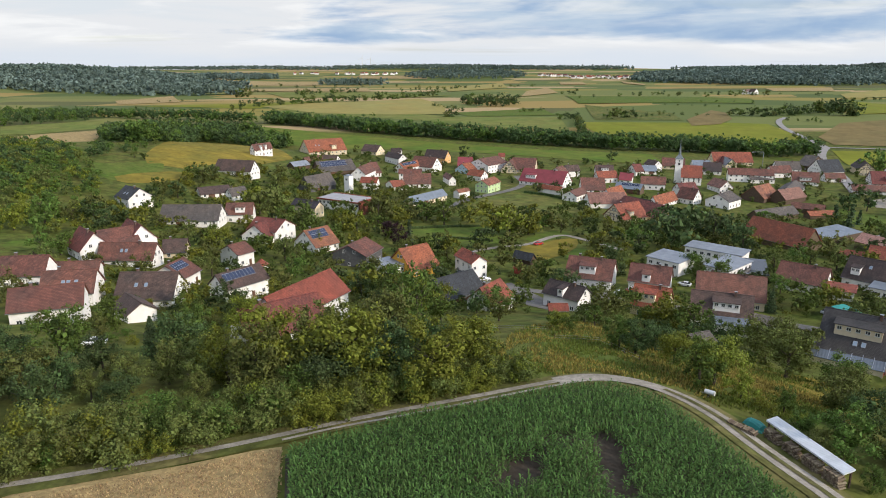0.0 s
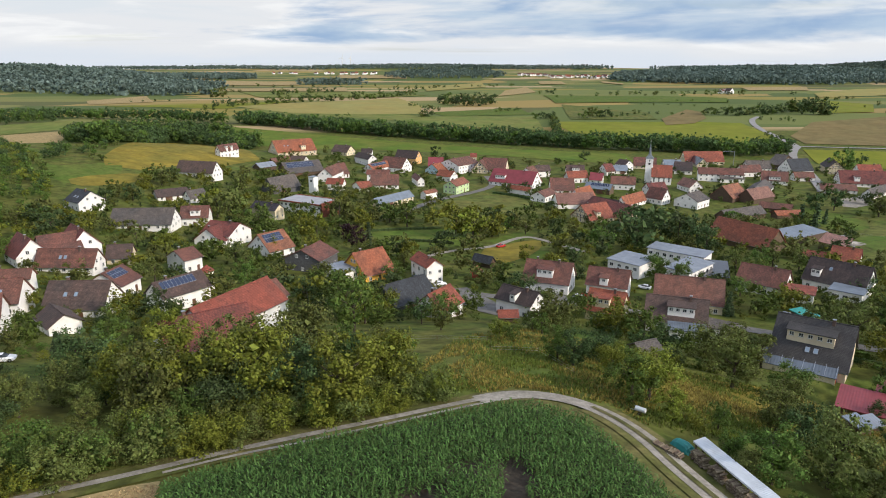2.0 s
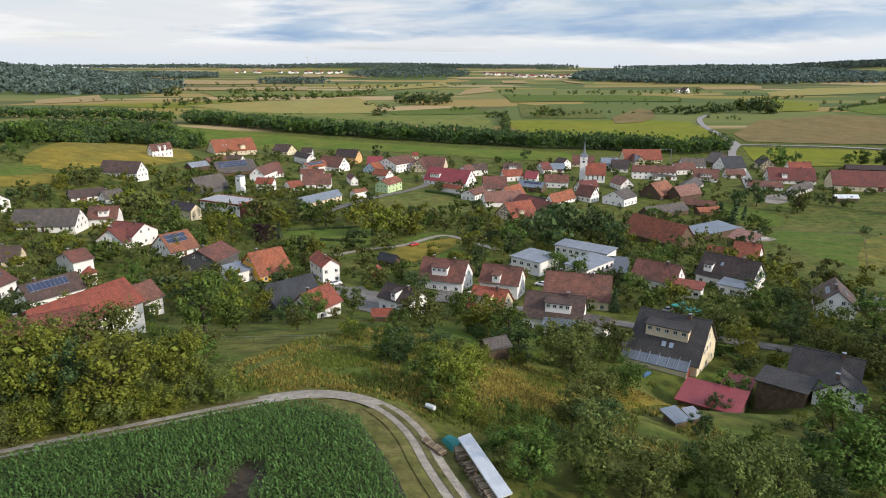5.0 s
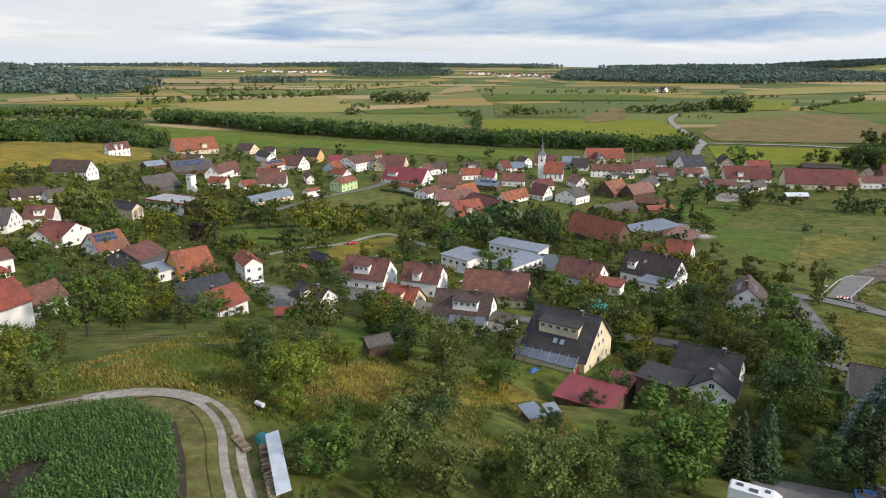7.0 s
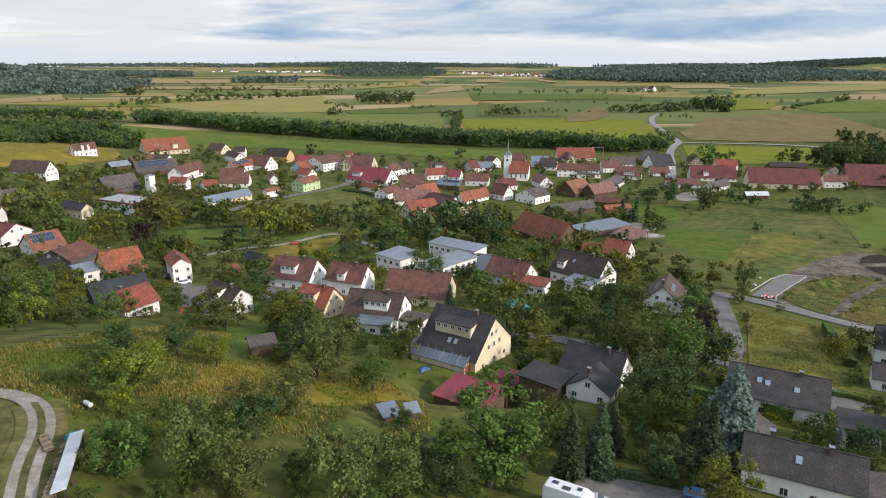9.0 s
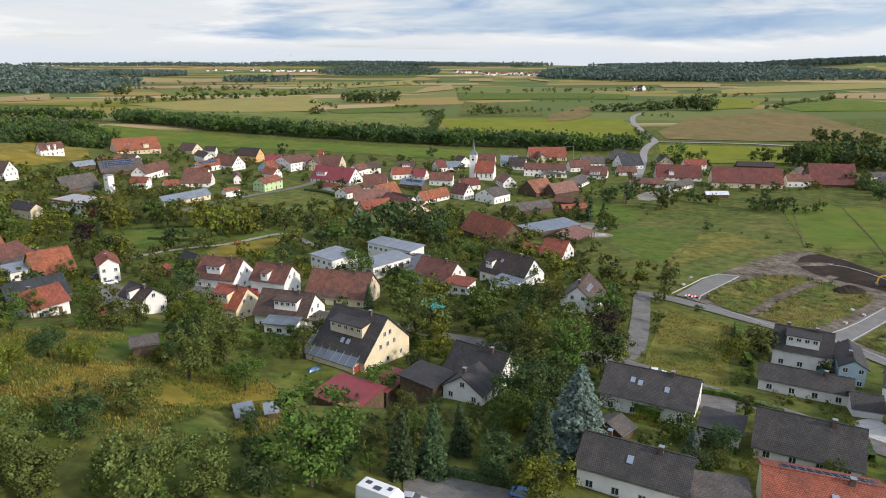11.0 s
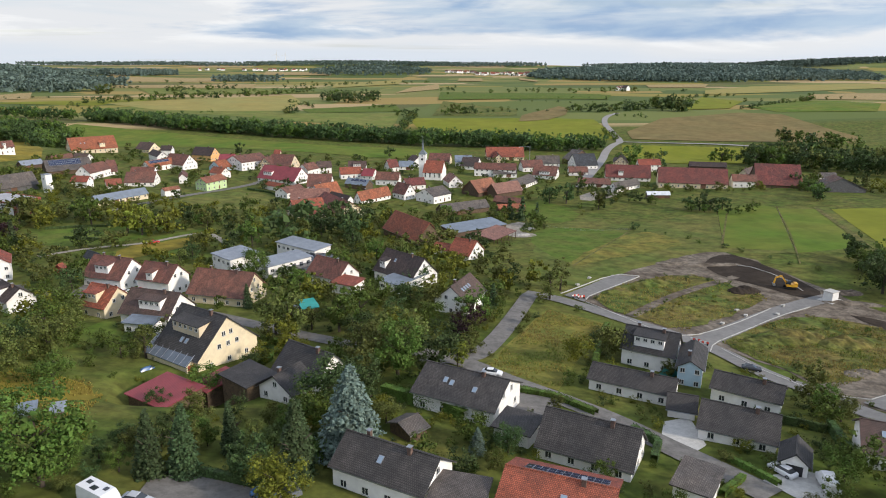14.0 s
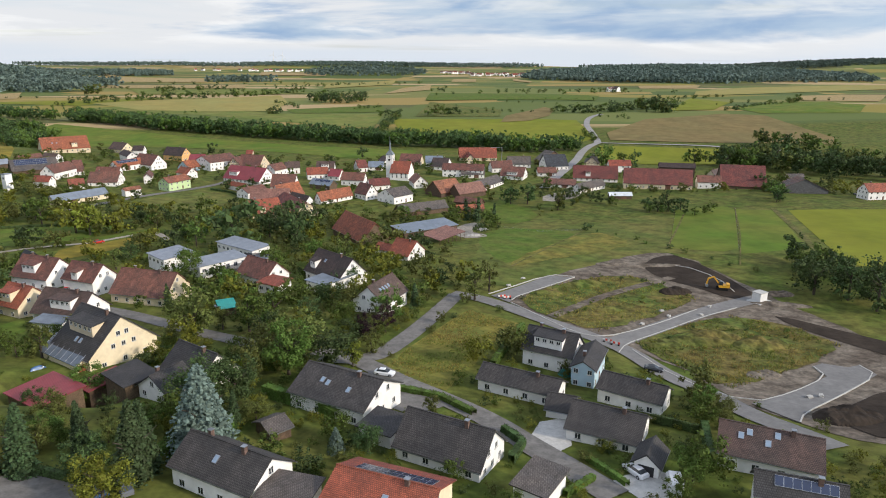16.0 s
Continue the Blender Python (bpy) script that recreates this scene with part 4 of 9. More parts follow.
CORNSOIL = material("field soil", (0.075, 0.062, 0.048), 0.95, 0.3, 1.5, 0.25, 0.5)
BRIGHT2 = material("fresh pasture", (0.098, 0.160, 0.020), 0.95, 0.15, 0.3, 0.2, 0.1, second=(0.150, 0.172, 0.030))
BRIGHTY = material("yellow-green pasture", (0.165, 0.192, 0.018), 0.95, 0.12, 0.15, 0.15, 0.1, second=(0.20, 0.205, 0.026))
HAYG = material("pale hay field", (0.30, 0.245, 0.078), 0.95, 0.12, 0.12, 0.1, 0.1, second=(0.28, 0.26, 0.085))
GRASS2 = material("rough grey-green grass", (0.104, 0.138, 0.030), 0.95, 0.25, 0.7, 0.4, 0.3, second=(0.160, 0.155, 0.042))
LOT = material("yellowing grass", (0.215, 0.185, 0.042), 0.95, 0.3, 0.9, 0.4, 0.3, second=(0.135, 0.152, 0.032))
ROUGH = material("weeds and rough grass", (0.098, 0.140, 0.028), 0.95, 0.45, 1.1, 0.6, 0.7, second=(0.185, 0.150, 0.045))
VERGE = material("dry verge grass", (0.185, 0.160, 0.062), 0.95, 0.35, 1.8, 0.4, 0.4, second=(0.105, 0.118, 0.030))
TRACKGRASS = material("worn track grass", (0.150, 0.135, 0.062), 0.95, 0.35, 2.5, 0.4, 0.4, second=(0.105, 0.110, 0.035))
ROADFAR = material("pale road surface", (0.30, 0.29, 0.28), 0.9, 0.1, 0.5, 0.1, 0.0)
# ---- fields, soil and lawns ----
patch("corn_field", ((-18.8, 60.9), (-7.6, 67.2), (3.5, 72), (10.1, 74.9), (15.9, 77.7), (21.7, 78.1), (27, 74.7), (30.5, 66.3), (32, 61.2), (33.9, 54.2), (37, 50), (34, 40), (30, 10), (-25, 10), (-14, 40)), CORNSOIL, 0.1, 4, "dark soil under standing maize", "soil", soft=0)
patch("field_edge", ((10, 72), (15.5, 80.5), (21.5, 82.5), (26, 81.5), (29.5, 77), (31.7, 71.5), (33, 66), (35.5, 59), (38, 52), (33, 52), (29, 66), (25, 74), (20, 76)), VERGE, 0.07, 4, "dry grass edge between maize and track", "field", soft=0)
patch("stubble_field", ((-43.2, 52.2), (-35.3, 56), (-28.9, 58.8), (-22.5, 61.9), (-19.6, 62.7), (-17.7, 52.7), (-16, 40), (-27, 10), (-80, 10)), STUBBLE, 0.1, 4, "harvested straw-coloured stubble field beside the track", "field", soft=0)
patch("dry_meadow", ((41.6, 110.1), (53.9, 115), (73.1, 117.7), (81.8, 109.3), (69.8, 98.7), (55.6, 92.6), (45.8, 91.2)), HAY, 0.1, 4, "dry yellow grass on the slope", "field", ragged=3)
patch("hay_meadow", ((-202.5, 467.7), (-263.3, 700.9), (-216.2, 683.1), (-135.6, 542.9), (-117.2, 501.3), (-128, 447.1), (-146.6, 423), (-155.1, 388.1), (-177.2, 385.9), (-189, 409.5)), HAY, 0.15, 14, "mown yellow hay meadow on the hill", "field", soft=0)
patch("lawn", ((-256, 436), (-233, 424), (-204, 372), (-192, 374), (-173, 400), (-160, 366), (-168, 329), (-186, 344), (-206, 372), (-240, 416)), LAWN, 0.13, 6, "green meadow slope between the woods", "field")
patch("lawn", ((-151, 211.7), (-145.6, 221.2), (-136, 212), (-141, 200)), LAWN, 0.12, 4, "small mown lawn beside the wood", "field")
patch("hay_meadow", ((-178.1, 346.4), (-153.5, 383.6), (-144.9, 368.9), (-154.8, 340.1), (-167.1, 329.2)), HAY, 0.15, 4, "mown yellow hay meadow on the hill", "field")
patch("pasture", ((-554.7, 829.1), (-503.3, 862.8), (-457, 894.6), (-418.4, 812), (-474.4, 764.8), (-507.8, 756.1)), BRIGHT, 0.3, 14, "pale green pasture beyond the trees", "field", soft=0)
patch("ploughed_strip", ((-493.5, 733.9), (-461.3, 764.7), (-416.7, 792.2), (-388, 741.5), (-278.2, 444.5), (-316.3, 467.4)), STUBBLE, 0.3, 14, "pale ploughed strip on the hillside", "field", soft=0)
patch("river_meadow", ((-236.2, 789.3), (-233.9, 827.5), (-113.3, 756.8), (-8.6, 691.8), (103.1, 631.5), (183.6, 600.1), (175.7, 535.7), (116.8, 550.2), (30.6, 597.5), (-46, 642.7), (-125.5, 648.2), (-190.6, 702)), BRIGHT2, 0.25, 14, "long fresh green meadow beside the river trees", "field", soft=0)
patch("pasture", ((161.7, 867.2), (352.7, 857.5), (399.6, 842.1), (387.5, 750.4), (371.4, 682.9), (355.9, 660.9), (249.2, 690.1), (170.6, 770.7)), BRIGHTY, 0.4, 14, "yellow-green pasture beyond the river", "field", soft=0)
patch("pasture", ((-292.5, 1019.8), (-168, 1079.1), (13.2, 942.8), (153.8, 937.2), (142.2, 781.5), (73.6, 809.1), (-74.5, 911.5)), BRIGHT, 0.4, 40, "pale green pasture beyond the river", "field", soft=0)
patch("hay_field", ((-303.5, 1102.8), (-197, 1217.4), (-54.9, 1391.6), (-3.5, 1126.3), (-4.9, 981.2), (-106.8, 972.3), (-199.1, 999.2)), HAYG, 0.7, 40, "pale yellow hay field", "field", soft=0)
patch("crop_field", ((403.6, 731), (491, 844.6), (613.2, 882.1), (655.6, 849.2), (645.9, 743.5), (636.9, 670.8), (600.5, 626.7), (471.5, 647.9), (388.2, 672.6)), BROWN, 0.5, 14, "ripe brown crop field on a low rise", "field", soft=0)
patch("pasture", ((362.4, 629.7), (493.6, 609.1), (443.8, 533.9), (375.3, 538.5), (341.3, 566.3)), BRIGHTY, 0.35, 14, "yellow-green meadow beside the road", "field", soft=0)
patch("fallow_field", ((316.4, 893.9), (403.5, 1039.1), (410, 999.5), (377.5, 897.2), (339.6, 840.2), (298.8, 825.4)), BROWN, 0.8, 40, "small brown fallow field", "field", soft=0)
patch("stubble_field", ((-650.7, 1325.9), (-604.4, 1495.2), (-502, 1273.5), (-585.6, 1203.1)), STUBBLE, 0.8, 40, "far straw-coloured stubble field", "field", soft=0)
patch("stubble_field", ((-835.8, 2098.1), (-952.4, 2654.8), (-486.6, 2596.5), (-409.8, 2230.1), (-781, 1967.4)), STUBBLE, 1.5, 90, "far straw-coloured stubble field", "field", soft=0)
patch("stubble_field", ((-639, 1828.7), (-235.5, 2009.3), (-190.1, 1700.2), (-596.3, 1715.8)), STUBBLE, 1.2, 90, "far straw-coloured stubble field", "field", soft=0)
patch("stubble_field", ((200, 1720.1), (290.8, 1988.9), (262.4, 1620.1), (153.7, 1437.7)), STUBBLE, 1.2, 40, "far straw-coloured stubble field", "field", soft=0)
patch("hay_field", ((-10.3, 2059.8), (197.7, 2464), (175.5, 1995.7), (2.6, 1693.2)), HAYG, 1.5, 90, "far pale hay field", "field", soft=0)
patch("stubble_field", ((409.5, 2515.3), (486.8, 2474.3), (455.8, 2236.1), (374.2, 2257.9)), STUBBLE, 2, 90, "far straw-coloured stubble field", "field", soft=0)
patch("stubble_field", ((613.9, 2435.8), (639.8, 2214.7), (614.4, 2137.3), (588.6, 2279.6)), STUBBLE, 2, 90, "far straw-coloured stubble field", "field", soft=0)
patch("stubble_field", ((867, 1870.4), (1054.7, 1881.3), (942.8, 1666.9), (801.4, 1681.7)), STUBBLE, 1.2, 40, "far straw-coloured stubble field", "field", soft=0)
patch("hay_field", ((876.9, 1527.4), (1093.6, 1719.2), (1508.2, 1875.1), (1630.7, 1871.3), (1420.2, 1617.4), (1008.6, 1443), (796.7, 1363.4)), HAYG, 1, 40, "far pale hay field", "field", soft=0)
patch("stubble_field", ((1026.5, 1355.2), (1136.1, 1387.1), (1234.8, 1378), (1056.1, 1164.8), (914.4, 1211.2)), STUBBLE, 0.9, 40, "far straw-coloured stubble field", "field", soft=0)
patch("pasture", ((664.3, 966.1), (864.8, 1155), (955.1, 1149.9), (849.4, 920.9), (781.8, 839.1), (662.6, 871.5)), BRIGHT2, 0.6, 40, "fresh green field on the rise", "field", soft=0)
patch("pasture", ((737.5, 1252.2), (758.7, 1137), (631.9, 941.2), (567, 947)), BRIGHTY, 0.8, 40, "yellow-green field", "field", soft=0)
patch("pasture", ((254.7, 1476.2), (565.4, 1267.9), (519.6, 1150.5), (225.3, 1170.8)), LAWN, 1.0, 40, "dark green field", "field", soft=0)
patch("hay_field", ((-450.1, 1671.5), (-212.1, 1668.8), (9.3, 1500.5), (-79.8, 1414.9), (-342.4, 1426.5)), BRIGHT, 1.0, 40, "far green field", "field", soft=0)
patch("pasture", ((-540.5, 1150.8), (-345, 1174), (-208.1, 1270.2), (-307.6, 1064.3), (-455.8, 1118.8)), BRIGHTY, 0.6, 40, "far pale green field", "field", soft=0)
patch("pasture", ((9.8, 1010.2), (150.3, 1092.6), (156.7, 967.4), (28.7, 942.3)), LAWN, 0.6, 40, "green field beyond the river", "field", soft=0)
patch("pasture", ((231.7, 1146.8), (329.3, 996.4), (308.3, 887), (194.9, 893.1)), GRASS2, 0.6, 40, "rough green slope with scattered trees", "field", soft=0)
patch("hay_field", ((-429.5, 3335.4), (-85.8, 2892.3), (-80.7, 2787.2), (-367, 2907)), STUBBLE, 2.5, 90, "far pale field", "field", soft=0)
patch("stubble_field", ((-998, 2891.5), (-944.3, 3582.8), (-824.4, 3241.8), (-904.1, 2749.5)), STUBBLE, 3, 90, "far pale field", "field", soft=0)
patch("meadow", ((193.5, 273.6), (216.1, 314.3), (244.7, 335.9), (243.8, 299.3), (293.4, 324.5), (344.1, 332.8), (373.5, 318.3), (328, 239), (295.4, 236.3), (258.7, 243.6), (218.7, 216.1), (190.6, 190.4), (189.1, 224.7)), GRASS2, 0.06, 4, "rough green meadow behind the village", "field", ragged=2)
patch("lawn", ((312, 335.6), (340.1, 337.5), (341.8, 328.5), (300.2, 247), (291.3, 242), (272, 249.6)), BRIGHT2, 0.12, 4, "green pasture with a fence", "field", soft=0)
patch("pasture", ((342.4, 328.4), (359.2, 320.4), (329.1, 244.4), (296.7, 237.9)), BRIGHT2, 0.12, 4, "green pasture with a fence", "field", soft=0)
patch("pasture", ((365.9, 318.7), (418.1, 315.4), (459, 313.9), (355.6, 197.9), (339.6, 213.3), (329.9, 221.1)), BRIGHTY, 0.12, 4, "mown yellow-green meadow", "field", soft=0)
patch("dry_meadow", ((202, 231.8), (250.9, 294.9), (263.2, 261.6), (240.1, 243.9), (219.3, 235.3), (200, 220.9)), LOT, 0.14, 4, "dry yellow grass beside the building site", "field", ragged=2)
patch("lawn", ((193.5, 273.6), (209.1, 306.7), (247.4, 292.4), (225.6, 255.5), (200.7, 225), (195.4, 238.3)), LAWN, 0.12, 4, "mown green lawn behind the houses", "field")
patch("lawn", ((216.8, 392.3), (240.8, 345.8), (225.2, 316.6), (202.9, 318.4)), LAWN, 0.12, 4, "mown green lawn behind the houses", "field")
patch("meadow", ((237.2, 284.9), (283.4, 322.4), (308.7, 331.6), (270.8, 249.7), (263.2, 261.6)), GRASS2, 0.1, 4, "rough green meadow", "field")
patch("vacant_plot", ((151.8, 124.2), (178.4, 172.7), (191.3, 160), (181.5, 141.1), (173.5, 127.4), (166.5, 113.7)), LOT, 0.12, 4, "vacant plot of yellowing grass between roads", "field", soft=0)
patch("building_site", ((189.5, 189), (218.7, 216.1), (258.7, 243.6), (271.3, 239.8), (278.9, 190.8), (287.7, 146.1), (287.3, 130.2), (246, 83.4), (233.3, 89.7), (226.1, 112.8), (224.6, 134), (202.7, 156.3)), SOIL, 0.1, 4, "churned bare soil of a building site", "soil", ragged=2)
patch("basin", ((249.6, 222.9), (260.4, 236.1), (271.6, 238), (276.6, 193.8), (272.6, 186.7), (264.6, 185.9), (260, 196.2), (250.2, 208.3)), DARKSOIL, 0.2, 4, "dark freshly dug earth basin", "soil")
patch("earth_bank", ((270.2, 172.5), (289.2, 148.1), (293.7, 139.5), (285.9, 130.3), (277.2, 146.8), (270.4, 161.3)), DARKSOIL, 0.2, 4, "dark earth bank", "soil")
patch("earth_bank", ((243.3, 103.5), (265, 117.3), (275.6, 116.7), (247.9, 85.6), (238.4, 90.8)), DARKSOIL, 0.25, 4, "heap of dark earth", "soil")
patch("rough_plot", ((194.8, 183.6), (213, 202.3), (238.8, 213.9), (250.8, 197.7), (255.3, 186.2), (233.9, 170.7), (212, 156), (199.1, 167.8)), ROUGH, 0.22, 4, "rough weedy plot on the building site", "field", ragged=2.5)
patch("rough_plot", ((218.7, 148.5), (237.5, 163), (256.6, 170.5), (270.7, 161.7), (275.1, 146), (260.3, 135.6), (230.3, 118.2), (223.7, 132.1)), ROUGH, 0.22, 4, "rough weedy plot on the building site", "field", ragged=2.5)
patch("village_green", ((8.6, 354.7), (21.5, 389.3), (47.2, 406.4), (71.6, 382.3), (73.9, 351.6), (52.5, 340.3), (31.8, 344.2), (12.8, 345.4)), GRASS2, 0.12, 4, "grey-green fenced pasture amid the village", "field")
patch("lawn", ((-22.8, 297.3), (-6.5, 307.3), (14.8, 303), (29.8, 306.6), (32.4, 281.4), (16.3, 263), (-4.8, 258.6)), LAWN, 0.1, 4, "mown green lawn among garden beds", "field")
patch("lawn", ((32.4, 281.4), (41.3, 291.6), (51, 301.3), (56.4, 292.2), (42.4, 275.7), (36.4, 264.3)), LAWN, 0.11, 4, "mown green lawn beside the path", "field")
patch("forecourt", ((10.2, 197.9), (19.6, 201.7), (29.2, 176.8), (29.2, 161.3), (19.7, 172)), ASPHALT, 0.14, 4, "grey asphalt forecourt", "pavement", soft=0)
patch("forecourt", ((36.9, 202.7), (49.6, 196.7), (48.8, 183.3), (37.4, 185)), ASPHALT, 0.2, 4, "grey asphalt forecourt", "pavement", soft=0)
patch("dry_meadow", ((25.8, 258.9), (42.4, 275.7), (56.5, 284.4), (54.5, 267.6), (46.3, 250.5), (33.1, 234.4)), HAY, 0.09, 4, "dry yellow grass beside the path", "field")
patch("lawn", ((44.4, 246.6), (54.6, 266.4), (59.1, 243.4), (45.6, 236.2)), LAWN, 0.1, 4, "mown green lawn", "field")
patch("lawn", ((33.5, 153.4), (45.6, 166.4), (47.4, 137), (56.6, 149.7), (58.9, 169.5), (67.4, 147.9), (57.8, 122), (40.9, 119.4)), LAWN, 0.1, 4, "mown green lawn below the houses", "field")
patch("meadow", ((14.1, 108.6), (21.9, 117.7), (36.7, 122.6), (37.6, 102), (27.1, 89.5), (18.7, 86.7), (11.6, 83.1)), LAWN, 0.1, 4, "fresh green meadow beside the track", "field", ragged=2)
patch("car_park", ((99.4, 77.4), (102, 79.5), (110.4, 76.9), (114.9, 75), (117.7, 71.9), (119.6, 62.8), (101.2, 61), (99.4, 72.9)), ASPHALT, 0.14, 4, "grey asphalt parking area", "pavement", soft=0)
patch("driveway", ((154.5, 113.7), (162.9, 111.9), (167, 107.4), (159.7, 101.5), (155, 105.3)), ASPHALT, 0.13, 4, "grey paved house driveway", "pavement", soft=0)
patch("driveway", ((182.4, 99.1), (188.2, 101.1), (185.6, 89.2), (182.3, 86.7), (179.5, 93.4)), KERB, 0.13, 4, "pale paved house driveway", "pavement", soft=0)
patch("driveway", ((191.2, 78.8), (196.7, 79.7), (199.7, 76.7), (196.4, 70.9), (191.2, 71.3), (188.6, 77.3)), KERB, 0.13, 4, "pale paved house driveway", "pavement", soft=0)
patch("parking_bay", ((187, 186), (211.2, 211.1), (219.6, 208.6), (195.4, 185.7), (191.6, 179.5)), NEWASPHALT, 0.26, 4, "new asphalt parking bay", "road", soft=0)
patch("turning_place", ((228.8, 108.8), (241.7, 115.6), (256.7, 125.4), (257.6, 131.9), (261.2, 133.7), (265.8, 130.8), (269.6, 132.1), (269.5, 125.8), (252.4, 114.2), (235.9, 102.6), (231.4, 97)), NEWASPHALT, 0.26, 4, "new asphalt turning place", "road", soft=0)
patch("yard", ((184, 300), (198, 322), (204, 317), (193, 296), (203, 284), (192, 276), (186, 284)), GRAVEL, 0.12, 4, "pale gravel farm yard", "pavement")
patch("yard", ((252.4, 394.9), (283.8, 409.9), (273.6, 383), (246.5, 370.6)), GRAVEL, 0.12, 4, "pale gravel farm yard", "pavement")
# ---- roads, tracks and kerbs ----
TRACK = ((-90, 34), (-45.1, 53.4), (-33.8, 59.0), (-20.3, 65.6), (-14.2, 68.5), (-7.5, 71.1), (-0.5, 73.7), (7.0, 76.9), (15.3, 81.3), (21, 83.6))
ribbon("track_verge", TRACK, 4.2, VERGE, 0.16, 3.0, "short brown-green grass along the field track", "grass")
ribbon("field_track", TRACK, 1.05, GRAVEL, 0.22, 3.0, "pale gravel wheel rut of the field track", "track")
ribbon("field_track", ((-20, 64.2), (-14.0, 67.2), (-7.4, 69.4), (-0.5, 72.0), (6.9, 75.3), (14.9, 79.5), (19, 82)), 0.5, GRAVEL, 0.22, 3.0, "narrow pale wheel rut beside the maize", "track")
BEND = ((14, 80.4), (17.5, 82.4), (21.5, 83.5), (25.6, 83), (29, 80.9), (31.7, 77.4), (33.9, 72.4), (35.2, 66.9), (37.2, 61.3), (39.2, 56.4), (41, 47), (40, 20))
ribbon("track_verge", BEND[4:], 5.4, VERGE, 0.17, 3.0, "short brown-green grass along the farm track", "grass")
ribbon("field_track", BEND, 2.9, GRAVEL, 0.22, 3.0, "pale gravel farm track bending downhill", "track")
ribbon("grass_strip", BEND[4:], 0.8, TRACKGRASS, 0.28, 3.0, "dry grass strip between wheel tracks", "grass")
ribbon("street", ((138.3, 135.9), (148.9, 129.2), (156.3, 119.1), (166.1, 109.3), (173.6, 99.9), (178.7, 89.6), (183.2, 81.5), (187.6, 73.1)), 5.5, ASPHALT, 0.18, 3.0, "grey asphalt village street", "road")
ribbon("street", ((9.3, 201.7), (27, 189.5), (41.7, 189.7), (58.6, 183.4), (71.5, 178.7), (85.3, 171.5), (107.4, 153.2), (119.1, 144.8), (128.4, 137.2)), 5, ASPHALT, 0.16, 3.0, "grey asphalt village street", "road")
ribbon("lane", ((139.6, 131.4), (150.8, 128.6), (161.4, 149.4), (176.3, 186.2)), 5, ASPHALT, 0.2, 3.0, "grey asphalt lane beside the vacant plot", "road")
ribbon("new_road", ((175, 187.6), (184.8, 181.9), (198.3, 164.2), (210.1, 150.2), (215.2, 142.1), (218.3, 126.1), (223.8, 115.6), (224.7, 101.8), (227.4, 93.5), (229.9, 84.9)), 6, NEWASPHALT, 0.24, 3.0, "new asphalt road through the building site", "road")
ribbon("new_road", ((210.5, 145.4), (225.2, 156.7), (246.9, 172.1), (265.4, 181.9), (275.9, 186.3)), 6, NEWASPHALT, 0.25, 3.0, "new asphalt spur road", "road")
ribbon("country_road", ((257.4, 412.5), (295.1, 497.2), (318.8, 554), (336.7, 600.8), (356.6, 633.4), (369.6, 650.5), (387, 732), (400.3, 803.5), (424.8, 871.3), (455.5, 913.1)), 7, ROADFAR, 0.6, 3.0, "country road leading over the hill", "road")
ribbon("country_road", ((369.6, 650.5), (407, 638.3), (459.6, 628.3), (496.6, 613.6), (538, 600.6)), 5, ROADFAR, 0.6, 3.0, "narrow country road", "road")
ribbon("footpath", ((3.2, 242.8), (15, 257.7), (33.9, 266.5), (42.1, 280.4), (51.4, 290.7), (57.8, 281.9), (70.6, 258.4)), 3, GRAVEL, 0.18, 3.0, "gravel path between gardens", "path")
ribbon("street", ((-7.4, 338), (-1.7, 354), (15.3, 386.8), (39.9, 416), (51.7, 439.1), (48.9, 473.7)), 5, ASPHALT, 0.2, 3.0, "grey asphalt village street", "road")
ribbon("pasture_path", ((311, 322.8), (292, 288), (270.8, 249.7)), 0.9, VERGE, 0.2, 3.0, "pale dry grass strip along a fence", "path")
ribbon("pasture_path", ((344, 332.8), (318, 278), (287.9, 222.4)), 0.6, VERGE, 0.2, 3.0, "pale dry grass strip along a fence", "path")
ribbon("ditch_edge", ((362, 326), (356, 311), (343, 272), (328, 235.5), (324, 218)), 2.6, VERGE, 0.2, 3.0, "strip of tall dry grass along a ditch", "grass")
ribbon("garden_path", ((200.4, 223.3), (221.5, 253.4), (249.2, 293.7)), 0.8, VERGE, 0.2, 3.0, "pale trodden footpath across the grass", "path")
ribbon("dirt_track", ((201.4, 167.0), (216.9, 182.8), (231.9, 194.8), (255.1, 208.3)), 3.2, SOIL, 0.3, 3.0, "bare earth wheel track across the weedy plot", "track")
ribbon("kerb", ((186.5, 187.8), (211.7, 212.5), (220.4, 209.9)), 0.26, KERB, 0.34, 3.0, "pale concrete kerb edging the road", "kerb", soft=1, thick=0.25)
ribbon("kerb", ((192.8, 181.9), (195.7, 186.9), (220.2, 209.2)), 0.26, KERB, 0.34, 3.0, "pale concrete kerb edging the road", "kerb", soft=1, thick=0.25)
ribbon("kerb", ((192.1, 179.5), (198.3, 167.4), (204.9, 154), (211.6, 151.3), (227, 160.4), (249.1, 176.2)), 0.26, KERB, 0.34, 3.0, "pale concrete kerb edging the road", "kerb", soft=1, thick=0.25)
ribbon("kerb", ((212, 140.3), (216, 146.7), (225.2, 153.6), (246.9, 169.1), (262.6, 177.3)), 0.26, KERB, 0.34, 3.0, "pale concrete kerb edging the road", "kerb", soft=1, thick=0.25)
